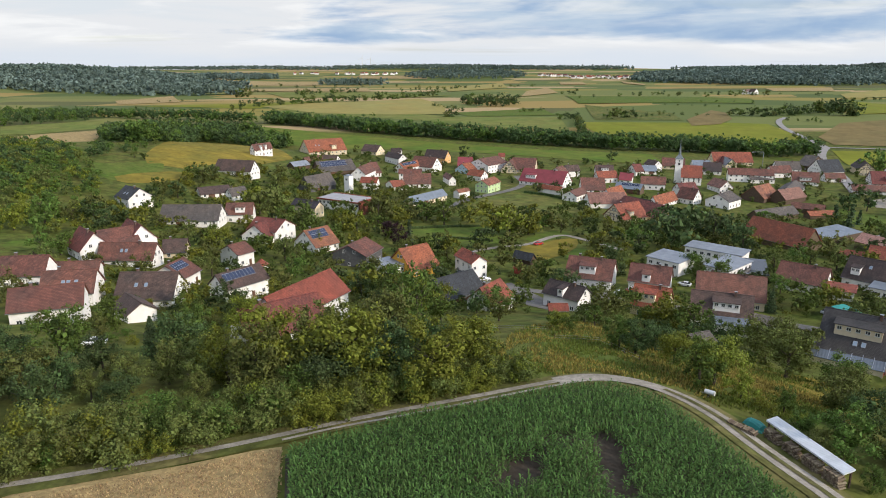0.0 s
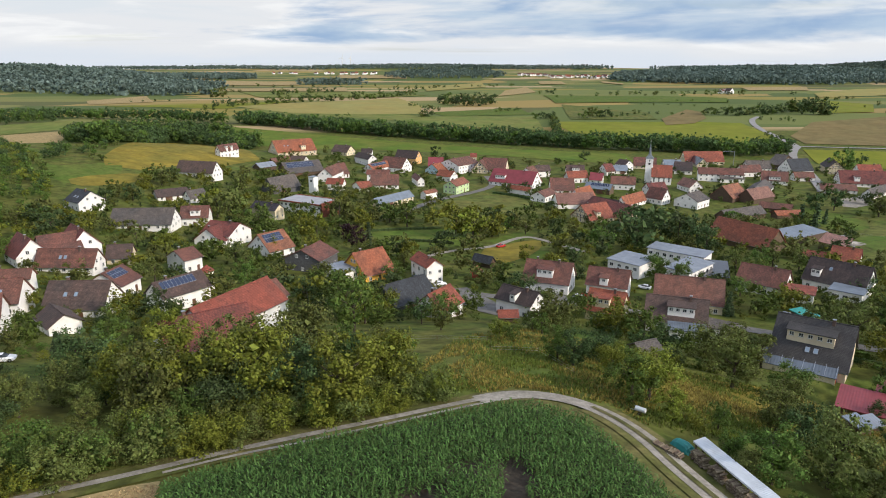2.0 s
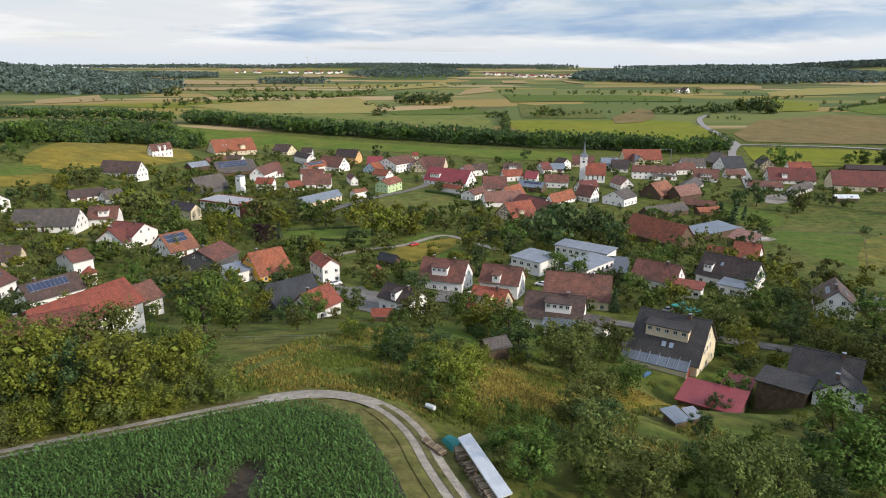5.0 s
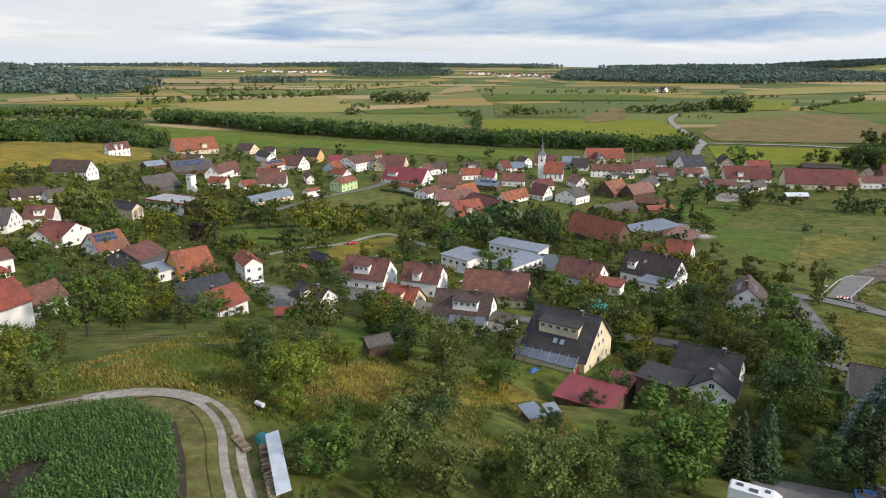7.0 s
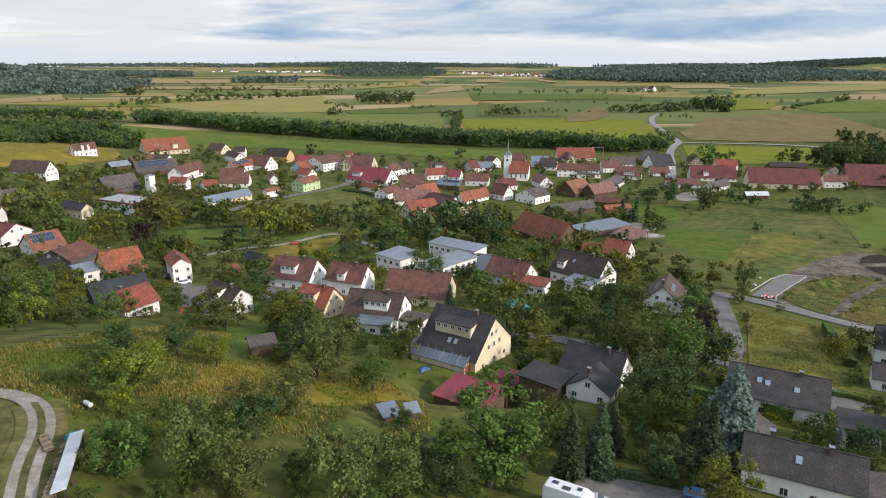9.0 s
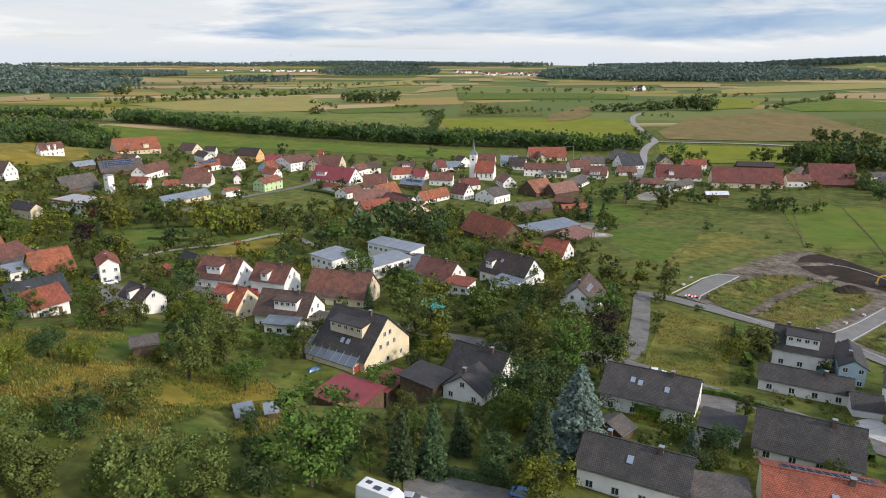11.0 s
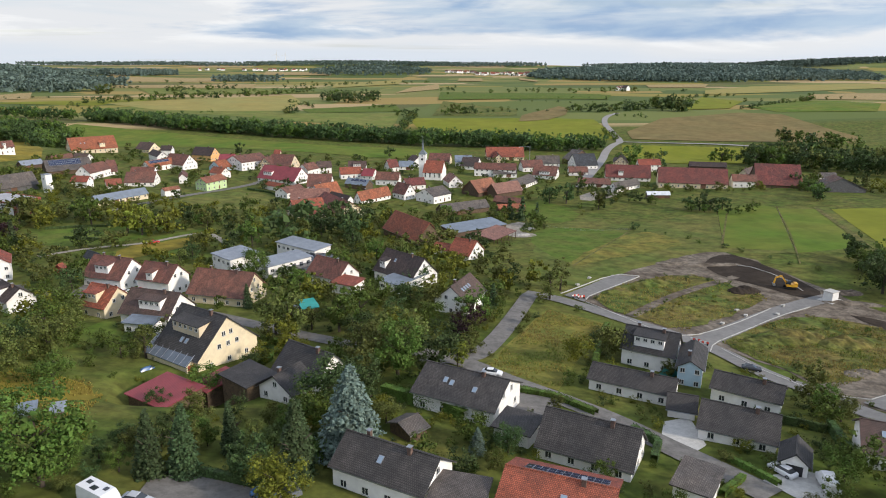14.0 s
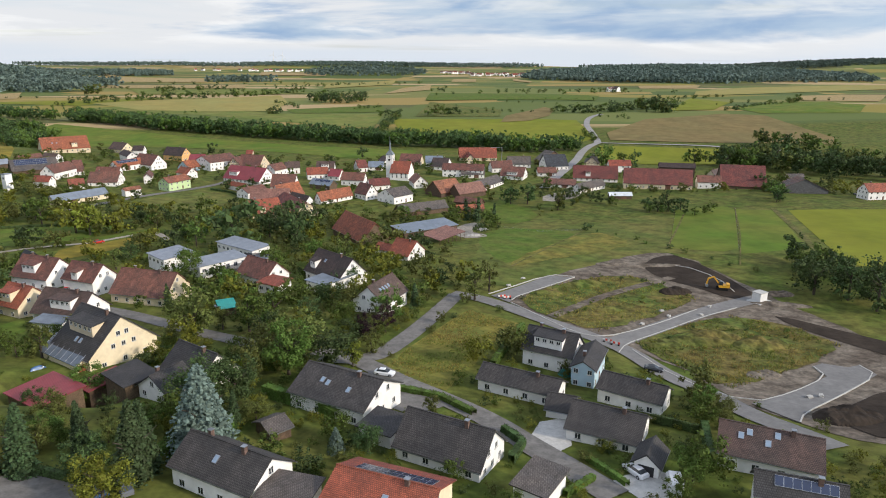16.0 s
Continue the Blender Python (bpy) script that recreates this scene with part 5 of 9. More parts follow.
ribbon("kerb", ((216.4, 143), (220.1, 124.1), (229, 109.2), (241.7, 115.6), (256.7, 125.4), (257.6, 131.9)), 0.26, KERB, 0.34, 3.0, "pale concrete kerb edging the road", "kerb", soft=1, thick=0.25)
ribbon("kerb", ((231.4, 97), (235.9, 102.6), (252.4, 114.2), (269.5, 125.8), (269.6, 132.1)), 0.26, KERB, 0.34, 3.0, "pale concrete kerb edging the road", "kerb", soft=1, thick=0.25)
ribbon("kerb", ((250.7, 222.8), (265.3, 223.6), (271.6, 207.4), (269.9, 192.4)), 0.26, KERB, 0.34, 3.0, "pale concrete kerb edging the road", "kerb", soft=1, thick=0.25)


maize(((-18.3, 60.6), (-7.4, 66.6), (3.7, 71.4), (10.3, 74.2), (16.0, 77.0), (21.5, 77.4), (26.5, 74.2), (29.8, 66), (31.3, 61), (33.2, 54), (36, 50), (33, 42), (31, 36), (-15, 36), (-14, 42)), holes=(((15.1, 63.8), (17.8, 64.9), (18.2, 61.1), (17.2, 55.8), (18.2, 52), (15.2, 51.5), (14.3, 55.7), (14.7, 59.2)), ((3.6, 55.1), (6.5, 58.9), (9.2, 58.8), (9.0, 56.2), (6.6, 53.8), (4.0, 53.6)), ((9.6, 62.2), (12.9, 64.4), (14.2, 63.0), (11.7, 60.9))))


# ---- the village ----
house(-143.4, 293.9, 142, 12.0, 11.4, 8.0, 4.0, "slate", "white", "white rendered house with a slate grey roof", sky=[(-1.5, 0.4, 1), (1.0, 0.4, 1)])
house(-109.6, 274.3, 2, 24.3, 12.5, 8.0, 2.7, "greybrown", "white", "white rendered barn with a weathered grey-brown roof", category="barn", chimney=0, big_door=(-3.6, 3.2, 2.4, -1))
house(-129.0, 399.9, 162, 25.2, 9.9, 9.0, 3.2, "brown", "white", "white rendered barn with a brown tiled roof", category="barn", chimney=0, big_door=(-3.8, 3.2, 2.9, 1), near=False)
house(-138.3, 489.4, 60, 17.6, 4.8, 9.0, 5.1, "redbrown", "white", "white rendered house with a red-brown tiled roof", near=False, dorm=[(-2.5, -1, 1.6, 0.45, 1.1), (2.0, -1, 1.6, 0.45, 1.1)])
house(-121.1, 333.5, 33, 15.0, 11.4, 5.0, 2.2, "brown", "white", "white rendered barn with a brown tiled roof", category="barn", chimney=0, big_door=(-2.3, 3.2, 1.9, -1), near=False)
house(-109.6, 334.1, 57, 9.9, 5.8, 6.0, 2.6, "greybrown", "white", "white rendered house with a weathered grey-brown roof", near=False)
house(-93.6, 288.4, 6, 11.3, 9.1, 8.0, 3.9, "redbrown", "white", "white rendered house with a red-brown tiled roof", dorm=[(0.5, -1, 4.0, 0.45, 1.2)])
house(-73.0, 261.6, 157, 13.7, 13.5, 8.0, 4.4, "darkred", "white", "white rendered house with a dark red tiled roof")
house(-75.8, 255.5, 72, 8.4, 12.2, 7.0, 2.6, "darkred", "white", "white rendered house with a dark red tiled roof")
house(-72.9, 215.4, 54, 6.5, 9.7, 7.0, 4.6, "redbrown", "white", "white rendered house with a red-brown tiled roof")
house(-52.0, 247.3, 49, 11.0, 13.6, 8.0, 2.7, "orangebrown", "white", "white rendered house with a orange-brown tiled roof and solar panels", pv=[(-1, -4.6, 3.3, 0.45, 0.92)])
house(-33.2, 226.2, 70, 12.8, 13.4, 8.0, 4.8, "redbrown", "greywood", "grey boarded house with a red-brown tiled roof")
house(-12.7, 215.5, 41, 11.6, 13.3, 9.0, 3.0, "orange", "yellow", "yellow-orange rendered house with a orange tiled roof")
house(-58.8, 171.9, 53, 13.8, 7.8, 8.0, 4.7, "brown", "white", "white rendered house with a brown tiled roof and solar panels", pv=[(-1, -5.8, 4.1, 0.45, 0.92)])
house(-34.8, 165.8, 64, 9.6, 7.4, 8.0, 4.5, "redbrown", "white", "white rendered barn with a red-brown tiled roof", category="barn", chimney=0, big_door=(-1.4, 3.2, 3.2, -1))
house(-35.2, 123.0, 37, 16.4, 11.5, 7.6, 3.0, "darkred", "white", "white rendered barn with a large weathered red tiled roof", category="barn", chimney=1, windows=False, plinth=5.0)
house(-33.4, 134.8, 63.4, 22.0, 10.0, 10.2, 6.0, "red", "white", "white rendered barn with a bright red tiled roof", category="barn", chimney=0, windows=False, plinth=5.0)
house(-113.7, 167.0, 8, 11.3, 8.9, 8.0, 4.0, "redbrown", "white", "white rendered house with a red-brown tiled roof")
house(-104.5, 175.2, 8, 11.2, 4.2, 6.0, 4.1, "redbrown", "white", "white rendered house with a red-brown tiled roof")
house(-95.5, 155.5, 11, 12.0, 9.9, 8.0, 3.6, "redbrown", "white", "white rendered house with a red-brown tiled roof", sky=[(2.0, 0.45, -1), (0.2, 0.45, -1), (-1.0, 0.45, -1)])
house(-88.8, 134.7, 19, 14.1, 8.1, 8.0, 4.3, "redbrown", "white", "white rendered house with a red-brown tiled roof")
house(-118.5, 206.7, 136, 12.4, 9.4, 9.0, 4.0, "darkred", "white", "white rendered house with a dark red tiled roof")
house(-111.7, 225.4, 133, 13.4, 9.9, 9.5, 4.3, "darkred", "white", "white rendered house with a dark red tiled roof")
house(-115.3, 218.7, 41, 11.3, 16.9, 8.0, 2.6, "redbrown", "white", "white rendered barn with a red-brown tiled roof", category="barn", chimney=0, big_door=(-1.7, 3.2, 2.3, -1))
house(-103.4, 203.0, 178, 17.9, 7.8, 7.0, 2.6, "redbrown", "white", "white rendered house with a red-brown tiled roof", sky=[(1.5, 0.5, 1), (0.0, 0.5, 1)])
house(-95.2, 219.3, 12, 7.4, 7.8, 6.0, 2.6, "brown", "cream", "cream rendered house with a brown tiled roof")
house(-80.1, 181.3, 79, 8.6, 10.4, 7.0, 3.8, "redbrown", "white", "white rendered house with a red-brown tiled roof and solar panels", pv=[(-1, -3.6, 2.6, 0.45, 0.92)])
house(-77.8, 160.2, 2, 14.2, 11.4, 8.0, 2.9, "brown", "white", "white rendered house with a brown tiled roof", sky=[(-2.5, 0.5, -1), (0.0, 0.5, -1)])
house(-72.9, 140.3, 134, 9.0, 6.5, 5.0, 2.9, "brown", "white", "white rendered garage with a brown tiled roof", category="garage", windows=False, chimney=0)
house(-105.6, 560.1, 35, 33.9, 19.9, 12.0, 3.1, "orange", "cream", "cream rendered house with a orange tiled roof", near=False, dorm=[(6.0, -1, 4.0, 0.25, 2.2)], sky=[(-9.0, 0.5, -1), (-6.0, 0.5, -1)])
house(-102.2, 496.2, 57, 18.0, 3.0, 5.0, 2.7, "redbrown", "wood", "brown boarded barn with a red-brown tiled roof", category="barn", windows=False, chimney=0, big_door=(-2.7, 3.2, 2.4, -1), near=False)
house(-105.1, 460.8, 51, 13.4, 8.0, 5.0, 2.3, "metal", "wood", "brown boarded barn with a pale grey sheet metal roof", category="barn", windows=False, chimney=0, big_door=(-2.0, 3.2, 2.0, -1), near=False)
house(-90.0, 505.0, 160, 12.0, 8.6, 6.0, 2.6, "brown", "white", "white rendered house with a brown tiled roof", near=False)
house(-79.8, 457.1, 34, 26.4, 16.6, 9.0, 2.6, "greybrown", "wood", "brown boarded barn with a weathered grey-brown roof and solar panels", category="barn", windows=False, chimney=0, big_door=(-4.0, 3.2, 2.3, -1), near=False, pv=[(-1, -11.1, 7.9, 0.45, 0.92)])
house(-78.1, 387.4, 56, 20.8, 9.9, 9.0, 2.6, "greybrown", "greywood", "grey boarded barn with a weathered grey-brown roof", category="barn", windows=False, chimney=0, big_door=(-3.1, 3.2, 2.3, -1), near=False)
house(-57.3, 442.7, 78, 21.8, 9.9, 9.0, 4.5, "redbrown", "white", "white rendered house with a red-brown tiled roof", near=False)
house(-53.0, 460.0, 32, 5.2, 15.7, 9.0, 2.6, "redbrown", "white", "white rendered house with a red-brown tiled roof", near=False)
house(-48.9, 405.5, 167, 10.3, 6.1, 7.0, 4.2, "red", "white", "white rendered house with a bright red tiled roof", near=False)
house(-69.1, 315.0, 146, 15.8, 5.8, 7.0, 4.6, "purple", "cream", "cream rendered house with a plum-grey tiled roof")
house(-64.7, 569.6, 146, 16.8, 11.1, 8.0, 3.0, "brown", "cream", "cream rendered house with a brown tiled roof", near=False)
house(-43.0, 549.9, 176, 8.2, 7.1, 8.0, 4.8, "darkbrown", "white", "white rendered house with a dark brown tiled roof", near=False)
house(-41.4, 521.0, 124, 21.9, 7.6, 8.0, 4.9, "darkbrown", "white", "white rendered house with a dark brown tiled roof", near=False)
house(-16.8, 493.3, 147, 19.4, 13.2, 10.0, 3.5, "redbrown", "white", "white rendered house with a red-brown tiled roof", near=False)
house(-29.2, 485.1, 57, 23.4, 8.8, 7.0, 3.6, "orange", "white", "white rendered barn with a orange tiled roof and solar panels", category="barn", chimney=0, big_door=(-3.5, 3.2, 3.2, -1), near=False, pv=[(-1, -9.8, 7.0, 0.45, 0.92)])
house(-20.4, 423.7, 3, 17.2, 15.6, 8.0, 2.6, "redbrown", "white", "white rendered house with a red-brown tiled roof", near=False)
house(-25.9, 443.5, 176, 14.8, 5.4, 8.0, 5.5, "redbrown", "white", "white rendered house with a red-brown tiled roof", near=False)
house(-33.3, 411.0, 26, 8.1, 14.6, 5.0, 2.2, "red", "white", "white rendered garage with a bright red tiled roof", category="garage", windows=False, chimney=0, near=False)
house(-12.9, 366.2, 53, 29.7, 6.8, 5.5, 2.6, "bluegrey", "cream", "cream rendered barn with a blue-grey sheet roof", category="barn", chimney=0, big_door=(-4.5, 3.2, 2.3, -1), near=False)
house(-8.7, 532.8, 153, 18.5, 10.3, 10.0, 4.5, "darkbrown", "orangewall", "apricot rendered house with a dark brown tiled roof", near=False)
house(0.4, 438.0, 104, 17.3, 4.5, 6.0, 3.9, "redbrown", "white", "white rendered house with a red-brown tiled roof", near=False)
house(12.8, 487.0, 54, 10.3, 12.1, 7.0, 2.6, "orange", "lightblue", "pale blue house with a orange tiled roof", near=False)
house(13.0, 511.3, 176, 10.7, 14.4, 8.0, 2.6, "crimson", "white", "white rendered house with a crimson sheet metal roof", near=False)
house(29.8, 497.4, 49, 24.0, 19.1, 10.0, 5.9, "redbrown", "white", "white rendered house with a red-brown tiled roof", near=False)
house(47.5, 496.1, 73, 19.3, 11.7, 9.0, 2.6, "redbrown", "cream", "cream rendered house with a red-brown tiled roof", near=False, timber=True)
house(56.9, 495.5, 165, 17.3, 18.7, 10.0, 2.6, "redbrown", "cream", "cream rendered barn with a red-brown tiled roof", category="barn", chimney=0, big_door=(-2.6, 3.2, 2.3, 1), near=False)
house(64.7, 439.1, 147, 31.0, 15.7, 10.0, 2.7, "crimson", "white", "white rendered house with a crimson sheet metal roof", near=False, dorm=[(8.0, 1, 7.0, 0.4, 1.2)])
house(63.5, 408.5, 138, 16.7, 3.3, 5.0, 3.1, "red", "white", "white rendered garage with a bright red tiled roof", category="garage", windows=False, chimney=0, near=False)
house(91.1, 416.2, 176, 14.3, 16.3, 9.0, 2.6, "redbrown", "white", "white rendered barn with a red-brown tiled roof", category="barn", chimney=0, big_door=(-2.1, 3.2, 2.3, 1), near=False)
house(75.5, 390.4, 55, 15.4, 9.3, 6.0, 3.4, "redbrown", "white", "white rendered house with a red-brown tiled roof", near=False)
house(96.8, 384.5, 48, 17.0, 10.0, 9.0, 2.6, "orange", "white", "white rendered house with a orange tiled roof", near=False)
house(88.2, 474.1, 13, 9.7, 8.1, 8.0, 4.3, "brown", "white", "white rendered house with a brown tiled roof", near=False)
house(91.4, 334.6, 29, 16.3, 14.6, 9.0, 2.6, "red", "cream", "cream rendered house with a bright red tiled roof", near=False, timber=True, dorm=[(-2.0, -1, 2.6, 0.3, 1.6)])
house(24.7, 411.8, 59, 16.9, 8.9, 8.0, 5.2, "orangebrown", "green", "pale green rendered house with a orange-brown tiled roof", near=False)
house(7.6, 387.0, 47, 9.5, 4.4, 5.0, 3.7, "orangebrown", "white", "white rendered garage with a orange-brown tiled roof", category="garage", windows=False, chimney=0, near=False)
house(44.3, 550.1, 176, 4.6, 6.5, 6.0, 3.3, "red", "cream", "cream rendered barn with a bright red tiled roof", category="barn", chimney=0, near=False)
house(112.0, 475.3, 176, 12.2, 10.1, 8.0, 3.5, "brown", "white", "white rendered house with a brown tiled roof", near=False, dorm=[(0.0, 1, 5.0, 0.4, 1.3)])
house(121.3, 448.5, 157, 8.0, 9.1, 7.0, 2.9, "crimson", "white", "white rendered house with a crimson sheet metal roof", near=False)
house(115.1, 416.3, 144, 16.4, 7.3, 6.0, 3.1, "bluegrey", "wood", "brown boarded barn with a blue-grey sheet roof and solar panels", category="barn", windows=False, chimney=0, big_door=(-2.5, 3.2, 2.8, 1), near=False, pv=[(1, -6.9, 4.9, 0.45, 0.92)])
house(136.6, 481.7, 21, 7.1, 10.4, 8.0, 3.3, "darkred", "white", "white rendered house with a dark red tiled roof", near=False)
house(147.7, 488.4, 176, 10.5, 8.6, 6.0, 2.6, "bluegrey", "white", "white rendered barn with a blue-grey sheet roof", category="barn", chimney=0, big_door=(-1.6, 3.2, 2.3, 1), near=False)
house(155.5, 502.6, 113, 11.0, 7.9, 8.0, 4.8, "brown", "white", "white rendered house with a brown tiled roof", near=False)
house(175.2, 515.9, 164, 16.3, 13.8, 8.0, 2.6, "redbrown", "cream", "cream rendered barn with a red-brown tiled roof", category="barn", chimney=0, big_door=(-2.4, 3.2, 2.3, 1), near=False)
house(192.2, 504.5, 176, 12.6, 9.3, 8.0, 3.8, "bluegrey", "white", "white rendered house with a blue-grey sheet roof", near=False)
house(196.9, 493.5, 161, 12.2, 18.1, 8.0, 2.6, "darkbrown", "white", "white rendered house with a dark brown tiled roof", near=False)
house(231.4, 544.7, 176, 30.7, 16.9, 10.0, 2.9, "red", "cream", "cream rendered barn with a bright red tiled roof", category="barn", chimney=0, big_door=(-4.6, 3.2, 2.6, 1), near=False)
house(222.9, 530.1, 87, 21.4, 8.5, 7.0, 2.6, "pvdark", "cream", "cream rendered house with a dark solar glass roof", near=False)
house(209.8, 458.8, 165, 28.9, 8.3, 9.0, 5.2, "redbrown", "white", "white rendered house with a red-brown tiled roof", near=False)
house(216.0, 456.9, 176, 16.0, 11.4, 6.0, 2.6, "greybrown", "white", "white rendered barn with a weathered grey-brown roof", category="barn", chimney=0, big_door=(-2.4, 3.2, 2.3, 1), near=False)
house(190.9, 400.4, 39, 18.4, 14.3, 9.0, 2.6, "orangebrown", "wood", "brown boarded barn with a orange-brown tiled roof", category="barn", windows=False, chimney=0, big_door=(-2.8, 3.2, 2.3, -1), near=False)
house(160.2, 380.2, 43, 15.1, 14.2, 8.0, 4.3, "greybrown", "white", "white rendered house with a weathered grey-brown roof", near=False)
house(143.0, 387.9, 129, 10.8, 8.9, 9.0, 3.5, "redbrown", "white", "white rendered house with a red-brown tiled roof", near=False)
house(124.4, 378.4, 45, 23.9, 5.8, 7.0, 2.6, "orange", "white", "white rendered house with a orange tiled roof", near=False)
house(106.7, 368.5, 128, 18.3, 4.3, 6.0, 3.7, "darkbrown", "white", "white rendered barn with a dark brown tiled roof", category="barn", chimney=0, big_door=(-2.7, 3.2, 3.2, 1), near=False)
house(106.3, 348.1, 117, 34.8, 15.9, 8.0, 2.6, "darkred", "cream", "cream rendered house with a dark red tiled roof", near=False, timber=True)
house(143.4, 276.8, 118, 29.1, 12.9, 10.0, 3.1, "orange", "wood", "brown boarded barn with a orange tiled roof", category="barn", windows=False, chimney=0, big_door=(-4.4, 3.2, 2.8, 1))
house(173.9, 347.3, 25, 28.6, 8.3, 6.0, 2.6, "greybrown", "wood", "brown boarded barn with a weathered grey-brown roof", category="barn", windows=False, chimney=0, big_door=(-4.3, 3.2, 2.3, -1), near=False)
house(200.9, 351.1, 8, 14.7, 5.6, 4.0, 2.2, "orange", "wood", "brown boarded carport with a orange tiled roof", category="barn", windows=False, chimney=0, big_door=(-2.2, 3.2, 1.9, -1), near=False)
house(202.5, 366.2, 144, 16.3, 6.0, 5.0, 2.5, "redbrown", "wood", "brown boarded barn with a red-brown tiled roof", category="barn", windows=False, chimney=0, big_door=(-2.4, 3.2, 2.2, 1), near=False)
house(244.9, 452.4, 156, 16.0, 15.1, 8.0, 2.6, "redbrown", "white", "white rendered house with a red-brown tiled roof", near=False, dorm=[(0.0, 1, 7.0, 0.25, 1.2)])
house(258.8, 506.9, 176, 17.7, 11.5, 8.0, 2.8, "greybrown", "white", "white rendered house with a weathered grey-brown roof", near=False)
house(284.9, 499.1, 7, 17.3, 17.3, 11.0, 3.2, "slate", "white", "white rendered house with a slate grey roof", near=False)
house(287.9, 526.0, 124, 9.4, 24.7, 11.0, 4.2, "greybrown", "wood", "brown boarded house with a weathered grey-brown roof", near=False)
house(218.6, 419.1, 55, 36.4, 12.0, 6.0, 2.6, "greybrown", "white", "white rendered barn with a weathered grey-brown roof", category="barn", chimney=0, big_door=(-5.5, 3.2, 2.3, -1), near=False)
house(270.6, 463.1, 176, 13.1, 8.4, 6.0, 2.6, "redbrown", "white", "white rendered barn with a red-brown tiled roof", category="barn", chimney=0, big_door=(-2.0, 3.2, 2.3, 1), near=False)
house(318.7, 509.1, 71, 24.9, 10.9, 10.0, 4.9, "darkbrown", "cream", "cream rendered house with a dark brown tiled roof", near=False, timber=True)
house(300.9, 444.6, 165, 29.8, 16.7, 10.0, 2.6, "darkred", "white", "white rendered house with a dark red tiled roof", near=False, timber=True, dorm=[(5.0, 1, 3.2, 0.3, 2.0)])
house(333.4, 488.7, 176, 16.5, 8.2, 9.0, 5.3, "red", "white", "white rendered house with a bright red tiled roof", near=False)
house(269.8, 420.8, 163, 20.5, 12.6, 5.0, 2.2, "redbrown", "white", "white rendered barn with a red-brown tiled roof", category="barn", chimney=0, big_door=(-3.1, 3.2, 1.9, 1), near=False)
house(284.7, 404.6, 37, 26.1, 6.0, 6.0, 2.7, "greybrown", "white", "white rendered barn with a weathered grey-brown roof", category="barn", chimney=0, big_door=(-3.9, 3.2, 2.4, -1), near=False)
house(332.1, 411.6, 162, 42.2, 19.9, 12.0, 3.6, "darkred", "cream", "cream rendered barn with a dark red tiled roof", category="barn", chimney=0, big_door=(-6.3, 3.2, 3.2, 1), near=False)
house(368.3, 464.0, 162, 25.1, 6.5, 10.0, 7.3, "darkbrown", "wood", "brown boarded barn with a dark brown tiled roof", category="barn", windows=False, chimney=0, big_door=(-3.8, 3.2, 3.2, 1), near=False)
house(387.2, 441.7, 43, 18.1, 8.4, 8.0, 3.2, "brown", "cream", "cream rendered house with a brown tiled roof", near=False)
house(363.1, 403.4, 167, 14.4, 8.1, 8.0, 4.4, "redbrown", "white", "white rendered house with a red-brown tiled roof", near=False)
house(386.6, 406.4, 160, 26.7, 28.0, 14.0, 2.6, "darkred", "wood", "brown boarded barn with a dark red tiled roof", category="barn", windows=False, chimney=0, big_door=(-4.0, 3.2, 2.3, 1), near=False)
house(408.2, 375.8, 76, 12.9, 28.0, 9.0, 2.6, "orangegrey", "greywood", "grey boarded barn with a orange and grey tiled roof", category="barn", windows=False, chimney=0, big_door=(-1.9, 3.2, 2.3, -1), near=False)
house(435.3, 347.5, 3, 15.1, 8.9, 9.0, 5.0, "red", "white", "white rendered house with a bright red tiled roof", near=False)
house(440.1, 433.0, 176, 12.4, 6.5, 5.0, 2.3, "greybrown", "white", "white rendered barn with a weathered grey-brown roof", category="barn", chimney=0, big_door=(-1.9, 3.2, 2.0, 1), near=False)
house(294.6, 374.8, 176, 13.3, 3.8, 4.0, 2.4, "whiteroof", "wood", "brown boarded barn with a pale corrugated roof", category="barn", windows=False, chimney=0, big_door=(-2.0, 3.2, 2.1, 1), near=False)
house(0.7, 178.8, 42, 14.6, 10.5, 7.0, 2.6, "slate", "greywood", "grey boarded barn with a slate grey roof", category="barn", windows=False, chimney=0, big_door=(-2.2, 3.2, 2.3, -1))
house(10.2, 163.2, 55, 9.6, 8.1, 7.0, 3.4, "red", "white", "white rendered house with a bright red tiled roof")
house(6.9, 212.4, 117, 11.6, 5.7, 8.0, 6.0, "red", "white", "white rendered house with a bright red tiled roof")
house(45.9, 204.2, 157, 14.3, 11.4, 9.0, 3.9, "redbrown", "white", "white rendered house with a red-brown tiled roof", dorm=[(0.5, 1, 5.0, 0.45, 1.4)], chimney=2)
house(63.0, 196.9, 155, 11.9, 9.1, 9.0, 4.9, "redbrown", "white", "white rendered house with a red-brown tiled roof", dorm=[(0.8, 1, 2.4, 0.3, 1.2)])
house(55.9, 172.0, 151, 9.3, 9.5, 8.0, 3.7, "red", "cream", "cream rendered house with a bright red tiled roof", dorm=[(0.8, 1, 4.6, 0.45, 1.4)])
house(32.2, 171.4, 138, 10.9, 7.1, 7.0, 4.3, "darkbrown", "white", "white rendered house with a dark brown tiled roof", dorm=[(0.0, 1, 1.6, 0.35, 1.2)])
house(71.9, 164.3, 158, 14.7, 10.7, 9.0, 4.2, "brown", "white", "white rendered house with a brown tiled roof", dorm=[(-1.2, 1, 6.5, 0.5, 1.3)])
house(84.3, 188.0, 160, 18.7, 12.4, 9.0, 3.4, "redbrown", "cream", "cream rendered house with a red-brown tiled roof", chimney=2)
